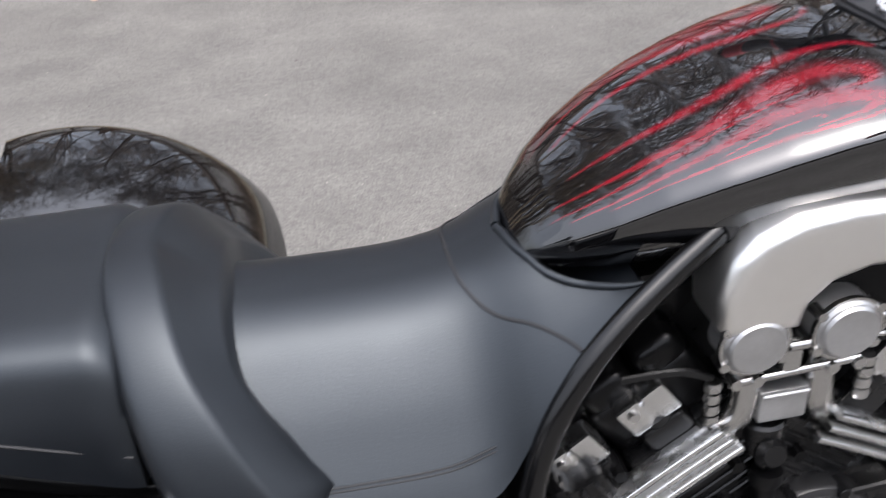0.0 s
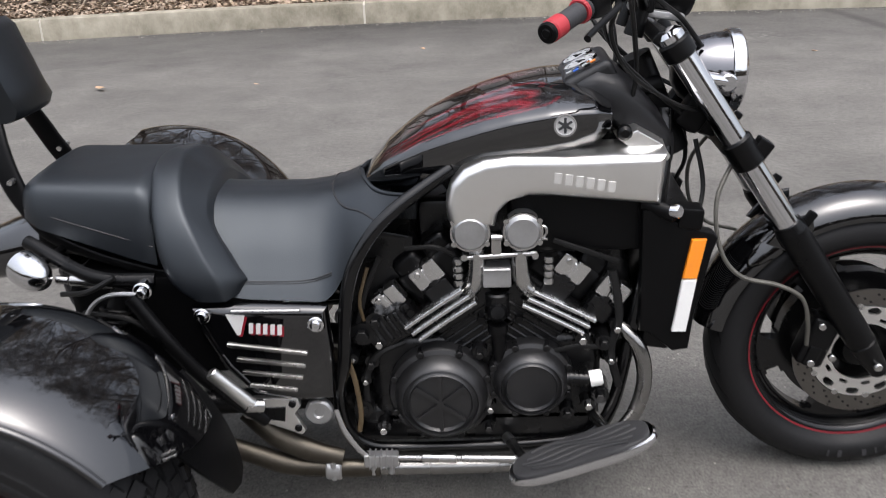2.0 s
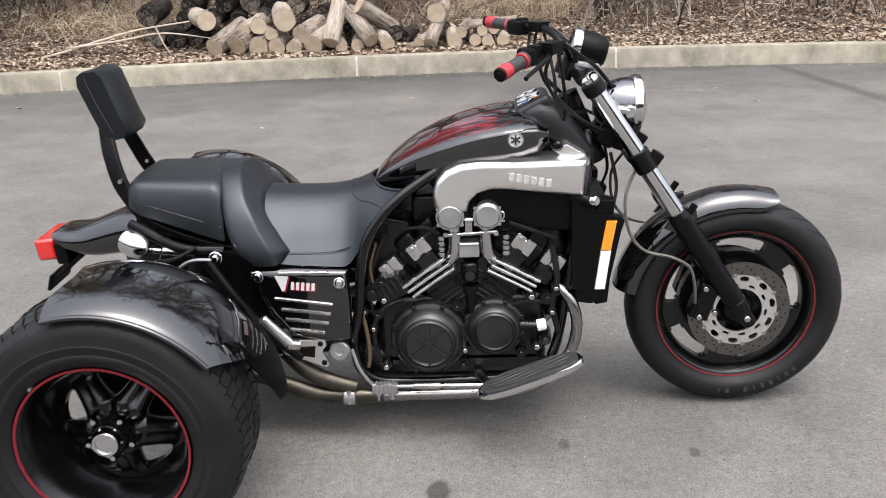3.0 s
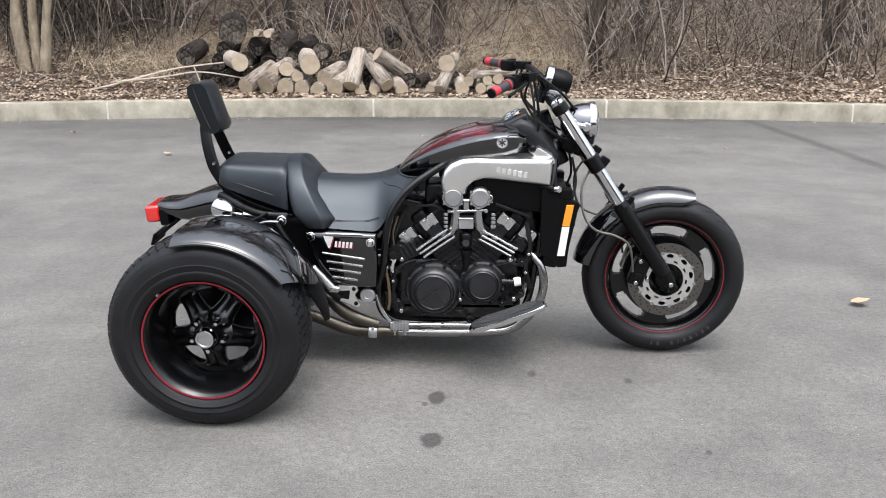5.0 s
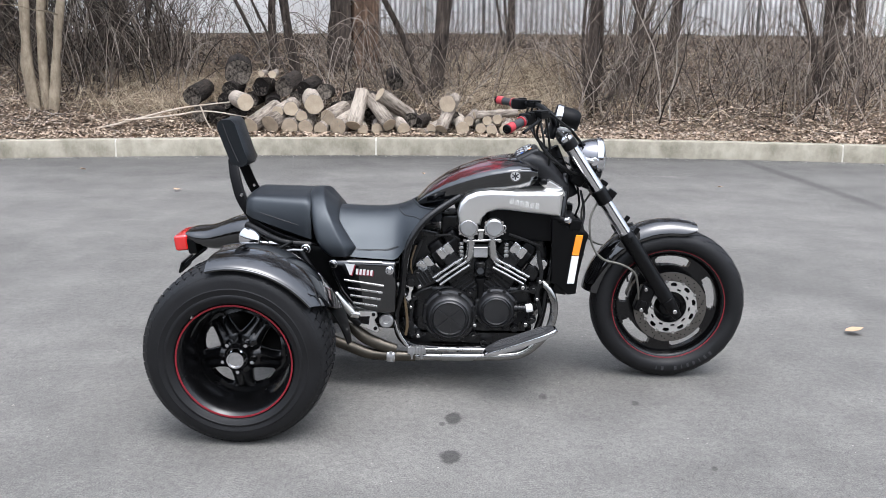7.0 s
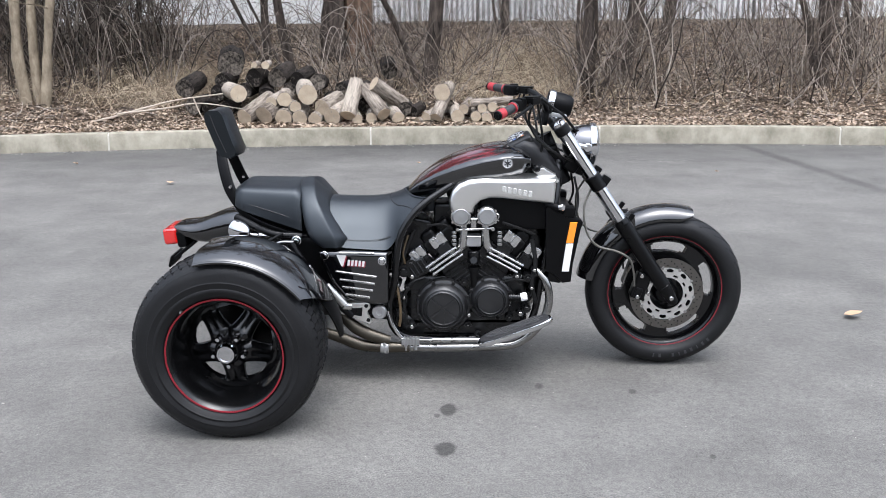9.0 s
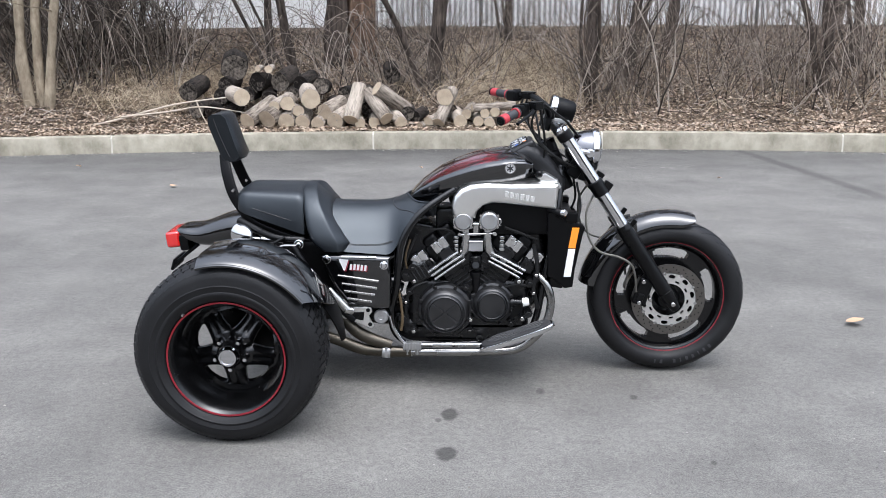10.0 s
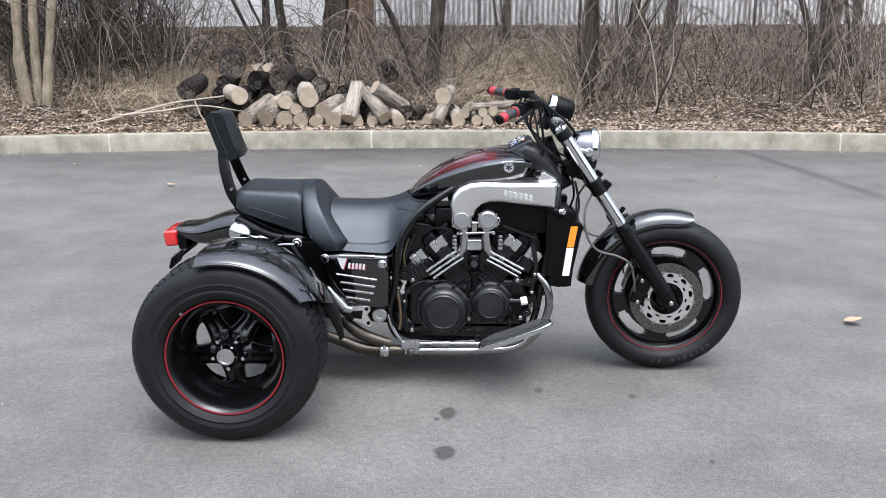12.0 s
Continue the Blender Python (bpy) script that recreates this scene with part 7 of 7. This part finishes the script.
# ---- front wheel ----
MID, WIDE = -0.012, 1.0
FX, FZ = 1.598, 0.331
fm = pose(FX, 0, FZ, 90, 0, 0)
bm = B()
add_lathe(bm, [(0.226, 0.040), (0.236, 0.045), (0.2435, 0.047), (0.244, 0.042), (0.238, 0.036), (0.228, 0.022), (0.226, 0.0), (0.228, -0.022), (0.238, -0.036), (0.244, -0.042), (0.2435, -0.047), (0.236, -0.045), (0.226, -0.040), (0.216, -0.02), (0.216, 0.02)], fm, 96, True)
fw = P("front_wheel", bm, WHEEL, "black slotted front wheel with red stripe")
slots = (85, 13, -60, -133, 158)


def slot(r, a):
    d = min(abs((a - w + 180) % 360 - 180) for w in slots)
    return ((r - 0.190) / 0.0185) ** 6 + (d / 22.5) ** 8 < 1


bm = B()
polar_plate(bm, fm @ pose(0, 0, -0.016), 0.045, 0.222, 0.032, slot, 30, 240)
P("wheel_disc", bm, WHEEL, "", fw)
bm = B()
prof = [(0.232, 0.038), (0.2455, 0.046), (0.252, 0.054), (0.268, 0.060), (0.282, 0.0605), (0.296, 0.056), (0.308, 0.046), (0.3165, 0.031), (0.3215, 0.015), (0.323, 0.0)]
prof = [(r if r < 0.246 else 0.2455 + (r - 0.2455) * 1.11, h * (1.08 if r < 0.25 else 1.2)) for r, h in prof]
prof = prof + [(r, -h) for r, h in prof[-2::-1]]
add_lathe(bm, prof, fm, 120, True)
ft = P("tyre", bm, RUBBER, "black front motorcycle tyre", fw, angle=60)
# curved tread grooves: slightly proud dark strips, the grooves' shade put into their colour
bm = B()
for i in range(26):
    for s in (-1, 1):
        a0 = 2 * math.pi * (i + (0.5 if s > 0 else 0)) / 26
        rings = []
        for k in range(7):
            f = k / 6
            h = s * (0.008 + 0.052 * f)
            r = np.interp(abs(h), [0, 0.018, 0.0372, 0.0552, 0.0672], [0.3315, 0.3299, 0.3243, 0.3149, 0.3016]) + 0.001
            a = a0 + 0.30 * f ** 1.3
            w = 0.0045 / r
            rings.append([fm @ Vector((q * math.cos(b), q * math.sin(b), h)) for b, q in ((a - w, r), (a + w, r), (a + w, r - 0.003), (a - w, r - 0.003))])
        add_rings(bm, rings)
tagged(P("tread_grooves", bm, PLASTIC, "", ft), kind="stuff")
for s in (-1, 1):
    bm = B()
    add_lathe(bm, [(0.2385, s * 0.0462), (0.2430, s * 0.0480), (0.2448, s * 0.0478), (0.2445, s * 0.046), (0.2385, s * 0.045)], fm, 96, True)
    P("rim_stripe", bm, RED, "red rim stripe", fw)
    # worn sidewall lettering as plain bars
    for k in range(9):
        a = radians(-98 + 5.5 * k + (6 if k > 1 else 0))
        bm = B()
        bmesh.ops.create_cube(bm, size=1.0, matrix=fm @ Matrix.Rotation(a, 4, "Z") @ pose(0.282, 0, s * 0.0724) @ Matrix.Diagonal((0.016, 0.010 if k % 3 else 0.005, 0.0016, 1)))
        P("sidewall_bar", bm, GRIP_GREY, "", ft)
    bm = B()
    mm = fm @ pose(0, 0, s * 0.078 - 0.0025)
    add_lathe(bm, [(0.116, 0), (0.154, 0), (0.154, 0.005), (0.116, 0.005)], mm, 72, True)
    disc = P("brake_disc", bm, DISC, "drilled steel brake disc", fw)
    bm = B()
    for k in range(60):
        a = 2 * math.pi * k / 60
        r = (0.124, 0.133, 0.142)[k % 3]
        c, q = r * math.cos(a), r * math.sin(a)
        add_lathe(bm, [(0.0, -0.0006), (0.003, -0.0006), (0.003, 0.0056), (0.0, 0.0056)], mm @ Matrix.Translation((c, q, 0)), 8)
    tagged(P("disc_holes", bm, HOSE, "", disc), kind="stuff")
    bm = B()
    polar_plate(bm, mm @ pose(0, 0, -0.001), 0.070, 0.114, 0.007, lambda r, a: ((r - 0.1015) / 0.0085) ** 2 + ((a % 36 - 12) / 8.5) ** 2 < 1 or ((r - 0.082) / 0.0045) ** 2 + ((a % 36 - 30) / 8) ** 2 < 1, 22, 180)
    P("disc_carrier", bm, ALU, "silver slotted disc carrier", disc)
    for k in range(10):
        a = radians(28 + 36 * k)
        bm = B()
        c = mm @ Matrix.Translation((0.1145 * math.cos(a), 0.1145 * math.sin(a), -0.002))
        add_lathe(bm, [(0.0, 0), (0.007, 0), (0.007, 0.009), (0.0, 0.010)], c, 12)
        P("disc_rivet", bm, STEEL, "", disc)
    bm = B()
    add_box(bm, fm @ Vector((-0.115, 0.045, s * 0.095)), (0.062, 0.055, 0.12), (0, 18, 0), 0.012, 3)
    add_box(bm, fm @ Vector((-0.128, 0.015, s * 0.118)), (0.03, 0.02, 0.05), (0, 18, 0), 0.006)
    cal = P("brake_caliper", bm, SATIN, "black brake caliper")
    for dx, dz in ((-0.115, 0.09), (-0.13, 0.0), (-0.085, 0.012)):
        bm = B()
        q = fm @ Vector((dx, dz, s * 0.118))
        add_cyl(bm, q, q + Vector((0, -s * 0.012, 0)), 0.0085, seg=8, bevel=0.001)
        P("caliper_bolt", bm, STEEL, "", cal)
bm = B()
add_lathe(bm, [(0.0, -0.105), (0.016, -0.105), (0.016, -0.075), (0.04, -0.07), (0.05, -0.05), (0.05, 0.05), (0.04, 0.07), (0.016, 0.075), (0.016, 0.105), (0.0, 0.105)], fm, 32)
P("front_hub", bm, SATIN, "", fw)

# ---- front fork ----
FA = (1.125, 1.052)   # top of the fork in x and z
FSL = (FX + 0.006 - FA[0]) / (FA[1] - FZ)


def fk(z, y, dx=0.0):
    return Vector((FA[0] + (FA[1] - z) * FSL + dx, y, z))


fdeg = math.degrees(math.atan(FSL))
for s in (-1, 1):
    y = s * 0.118
    bm = B()
    add_cyl(bm, fk(1.045, y), fk(0.64, y), 0.0255, seg=28)
    P("fork_tube", bm, CHROME, "polished upper fork tube")
    bm = B()
    add_cyl(bm, fk(0.662, y), fk(0.645, y), 0.029, 0.033, 24)
    add_cyl(bm, fk(0.645, y), fk(0.38, y), 0.032, 0.031, 24)
    add_cyl(bm, fk(0.38, y), fk(0.30, y), 0.031, 0.020, 24, 0.004)
    leg = P("fork_leg", bm, SATIN, "satin black lower fork leg")
    bm = B()
    add_cyl(bm, fk(FZ, s * 0.14), fk(FZ, s * 0.154), 0.0095, seg=12, bevel=0.002)
    P("axle_nut", bm, STEEL, "", leg)
    bm = B()
    add_cyl(bm, fk(1.045, y), fk(1.012, y), 0.0315, seg=24, bevel=0.004)
    P("fork_clamp", bm, SATIN)
    bm = B()
    add_cyl(bm, fk(0.845, y), fk(0.79, y), 0.032, seg=24, bevel=0.004)
    add_box(bm, fk(0.82, y - s * 0.0, 0.035), (0.035, 0.03, 0.05), (0, fdeg, 0), 0.005)
    P("fork_clamp", bm, SATIN)
    bm = B()
    add_lathe(bm, [(0.0, 0), (0.027, 0), (0.027, 0.012), (0.018, 0.020), (0.0, 0.021)], Matrix.Translation(fk(1.046, y)) @ pose(0, 0, 0, 0, -fdeg, 0), 24)
    P("fork_cap", bm, CHROME, "chrome fork cap")
    bm = B()
    add_box(bm, fk(0.655, y, 0.03), (0.02, 0.014, 0.07), (0, fdeg, 0), 0.004)
    P("fork_guard", bm, PLASTIC)
bm = B()
add_box(bm, fk(1.035, 0, -0.01), (0.075, 0.26, 0.028), (0, fdeg - 0, 0), 0.008)
P("upper_clamp", bm, SATIN)
bm = B()
add_box(bm, fk(0.815, 0, -0.01), (0.07, 0.26, 0.035), (0, fdeg - 0, 0), 0.008)
P("lower_clamp", bm, SATIN)
bm = B()
add_box(bm, fk(0.668, 0, 0.01), (0.03, 0.24, 0.03), (0, fdeg, 0), 0.006)
P("fork_brace", bm, SATIN)

# front mudguard
bm = B()
rings = []
half = [(0.0, 0.0), (0.03, -0.003), (0.052, -0.012), (0.068, -0.028), (0.076, -0.048), (0.0765, -0.056)]
sec = [(-y, d) for y, d in half[::-1]] + half[1:]
for i in range(37):
    f = i / 36
    th = radians(170 - 96 * f)
    R = 0.378 - 0.010 * f
    k = 1 - 0.55 * max(0, f - 0.88) / 0.12 * (max(0, f - 0.88) / 0.12)
    o = [(FX + (R + d * k) * math.cos(th), y * (0.92 + 0.08 * k), FZ + (R + d * k) * math.sin(th)) for y, d in sec]
    inn = [(FX + (R + d * k - 0.004) * math.cos(th), y * (0.92 + 0.08 * k) * 0.97, FZ + (R + d * k - 0.004) * math.sin(th)) for y, d in sec]
    rings.append(o + inn[::-1])
add_rings(bm, rings)
fg = P("front_fender", bm, PAINT, "glossy black front mudguard", angle=50)
for s in (-1, 1):
    bm = B()
    add_prism(bm, [(1.36, 0.60), (1.40, 0.655), (1.45, 0.665), (1.455, 0.63), (1.41, 0.58)], s * 0.074, s * 0.088, 0.004, 2)
    P("fender_stay", bm, PAINT, "", fg)

# ---- headlight ----
hm = pose(1.243, 0, 0.956, 0, 92, 0) @ Matrix.Diagonal((0.94, 0.94, 0.94, 1))
bm = B()
add_lathe(bm, [(0.068, -0.058), (0.074, -0.045), (0.083, -0.01), (0.085, 0.02), (0.085, 0.03), (0.082, 0.03), (0.080, -0.01), (0.066, -0.056)], hm, 48, True)
hl = P("headlight", bm, LAMP_CHROME, "round chrome headlight")
P("headlight_back", add_lathe(B(), [(0.0, -0.095), (0.03, -0.092), (0.056, -0.075), (0.069, -0.054), (0.0, -0.05)], hm, 48), SATIN, "black rear shell", hl)
bm = B()
add_lathe(bm, [(0.082, 0.018), (0.090, 0.020), (0.093, 0.030), (0.091, 0.044), (0.084, 0.050), (0.080, 0.044)], hm, 48, True)
P("headlight_ring", bm, CHROME, "", hl)
bm = B()
add_lathe(bm, [(0.082, 0.040), (0.075, 0.050), (0.055, 0.060), (0.028, 0.066), (0.0, 0.068), (0.0, 0.064), (0.028, 0.062), (0.055, 0.056), (0.075, 0.046)], hm, 40)
P("headlight_lens", bm, LENS, "clear domed lens", hl)
bm = B()
add_lathe(bm, [(0.0, -0.02), (0.02, -0.018), (0.05, 0.0), (0.078, 0.032), (0.080, 0.032), (0.052, -0.003), (0.02, -0.022), (0.0, -0.024)], hm, 40)
P("reflector_bowl", bm, LAMP_CHROME, "", hl)
for s in (-1, 1):
    bm = B()
    add_tube(bm, [fk(0.96, s * 0.118), (1.20, s * 0.112, 0.965), (1.245, s * 0.10, 0.955)], [0.012, 0.014, 0.012], 10)
    add_cyl(bm, (1.245, s * 0.085, 0.955), (1.245, s * 0.112, 0.955), 0.018, seg=16, bevel=0.003)
    P("headlight_bracket", bm, CHROME)
    bm = B()
    add_box(bm, (1.20, s * 0.055, 0.895), (0.06, 0.05, 0.10), (0, fdeg, 0), 0.015)
    P("horn", bm, PLASTIC)
bm = B()
add_box(bm, (1.225, 0, 0.86), (0.05, 0.14, 0.05), (0, 20, 0), 0.015)
P("junction_box", bm, PLASTIC)

# ---- speedometer and handlebars ----
sm = Matrix.Translation((1.10, 0.0, 1.128)) @ Vector((-0.97, 0, 0.25)).to_track_quat("Z", "Y").to_matrix().to_4x4()
bm = B()
add_lathe(bm, [(0.0, -0.092), (0.036, -0.090), (0.045, -0.078), (0.049, -0.05), (0.049, 0.0), (0.0, 0.0)], sm, 40)
sp = P("speedometer", bm, PLASTIC, "round black speedometer with chrome bezel")
bm = B()
add_lathe(bm, [(0.040, 0.0), (0.0515, -0.012), (0.053, 0.004), (0.050, 0.012), (0.041, 0.010)], sm, 40, True)
P("bezel", bm, CHROME, "", sp)
bm = B()
add_lathe(bm, [(0.0, 0.0), (0.042, 0.0), (0.042, 0.004), (0.0, 0.004)], sm, 40)
P("dial_face", bm, DIAL, "", sp)
bm = B()
add_box(bm, (1.115, 0, 1.082), (0.10, 0.11, 0.016), (0, 10, 0), 0.004)
P("speedometer_mount", bm, DULL, "", sp)
bm = B()
bar = [(0.870, -0.430, 1.122), (0.950, -0.322, 1.149), (1.02, -0.22, 1.158), (1.058, -0.13, 1.145), (1.08, -0.07, 1.105), (1.085, 0, 1.095),
       (1.08, 0.07, 1.105), (1.055, 0.13, 1.145), (1.015, 0.20, 1.16), (0.945, 0.265, 1.158), (0.862, 0.38, 1.164)]
add_tube(bm, bar, 0.0115, 12)
hb = P("handlebar", bm, SATIN, "black handlebar with red and grey grips")
for s in (-1, 1):
    g0, g1 = (Vector((0.870, -0.430, 1.122)), Vector((0.936, -0.341, 1.144))) if s < 0 else (Vector((0.862, 0.38, 1.164)), Vector((0.938, 0.274, 1.158)))
    for f0, f1, r, mt, nm in ((-0.03, 0.06, 0.0175, PLASTIC, "bar_end"), (0.06, 0.36, 0.0185, GRIP_RED, "grip_band"), (0.36, 0.86, 0.0168, GRIP_GREY, "grip"), (0.86, 0.93, 0.0215, GRIP_RED, "grip_band"), (0.93, 1.0, 0.022, GRIP_GREY, "grip_flange")):
        bm = B()
        add_cyl(bm, g0.lerp(g1, f0), g0.lerp(g1, f1), r, seg=28, bevel=0.0025)
        if nm == "bar_end":
            add_cyl(bm, g0.lerp(g1, -0.045), g0.lerp(g1, -0.02), 0.009, seg=14, bevel=0.002)
        P(nm, bm, mt, "", hb)
    bm = B()
    c = g0.lerp(g1, 1.22)
    ang = math.degrees(math.atan2(g1.y - g0.y, g1.x - g0.x))
    add_box(bm, c, (0.062, 0.048, 0.046), (0, 0, ang), 0.010)
    add_box(bm, c + Vector((0.012, 0, 0.018)), (0.03, 0.03, 0.02), (0, 0, ang), 0.005)
    P("switch_housing", bm, PLASTIC, "", hb)
    bm = B()
    c2 = g0.lerp(g1, 1.6) + Vector((0.03, 0, 0.004))
    add_box(bm, c2, (0.055, 0.042, 0.026), (0, 0, ang), 0.005)
    add_box(bm, c2 + Vector((0, 0, 0.015)), (0.058, 0.045, 0.006), (0, 0, ang), 0.002)
    P("fluid_reservoir", bm, PLASTIC, "", hb)
    bm = B()
    lev = [g0.lerp(g1, 1.5) + Vector((0.03, 0, 0.0)), g0.lerp(g1, 1.1) + Vector((0.05, -s * 0.0, -0.004)), g0.lerp(g1, 0.6) + Vector((0.05, 0, -0.012)), g0.lerp(g1, 0.15) + Vector((0.055, 0, -0.014)), g0.lerp(g1, 0.02) + Vector((0.062, 0, -0.012))]
    add_tube(bm, lev, [0.007, 0.005, 0.0045, 0.004, 0.005], 10, flat=1.3)
    P("hand_lever", bm, PLASTIC, "", hb)
    bm = B()
    add_cyl(bm, (1.065, s * 0.055, 1.045), (1.08, s * 0.055, 1.10), 0.02, 0.017, 16)
    add_box(bm, (1.083, s * 0.055, 1.105), (0.04, 0.03, 0.035), (0, 0, 0), 0.006)
    P("bar_riser", bm, SATIN, "", hb)
    for pts, r, mt in (([(1.0, s * 0.27, 1.16), (0.985, s * 0.22, 1.10), (1.02, s * 0.17, 1.03), (1.10, s * 0.15, 0.95), (1.155, s * 0.11, 0.90)], 0.0042, HOSE),
                       ([(1.015, s * 0.25, 1.155), (1.0, s * 0.21, 1.08), (1.04, s * 0.18, 1.0), (1.13, s * 0.14, 0.93), (1.19, s * 0.10, 0.90)], 0.0048, HOSE),
                       ([(1.03, s * 0.22, 1.15), (1.05, s * 0.17, 1.06), (1.06, s * 0.14, 0.98), (1.05, s * 0.12, 0.90)], 0.005, HOSE),
                       ([(1.05, s * 0.18, 1.16), (1.10, s * 0.15, 1.12), (1.15, s * 0.10, 1.08), (1.20, s * 0.05, 1.02)], 0.005, HOSE)):
        bm = B()
        add_tube(bm, pts, r, 8)
        P("control_cable", bm, mt)
    bm = B()
    add_tube(bm, [fk(0.80, s * 0.10, -0.02), (1.235, s * 0.13, 0.72), (1.245, s * 0.15, 0.62), (1.29, s * 0.155, 0.56), (1.37, s * 0.15, 0.535), (1.425, s * 0.145, 0.50), (1.445, s * 0.14, 0.44), (1.452, s * 0.13, 0.38)], 0.0048, 8)
    P("brake_hose", bm, BRAID, "brake hose looping to the caliper")
    bm = B()
    add_tube(bm, [(1.20, s * 0.06, 0.83), (1.215, s * 0.09, 0.74), (1.20, s * 0.12, 0.66), (1.215, s * 0.10, 0.56)], 0.005, 8)
    P("brake_hose", bm, HOSE)
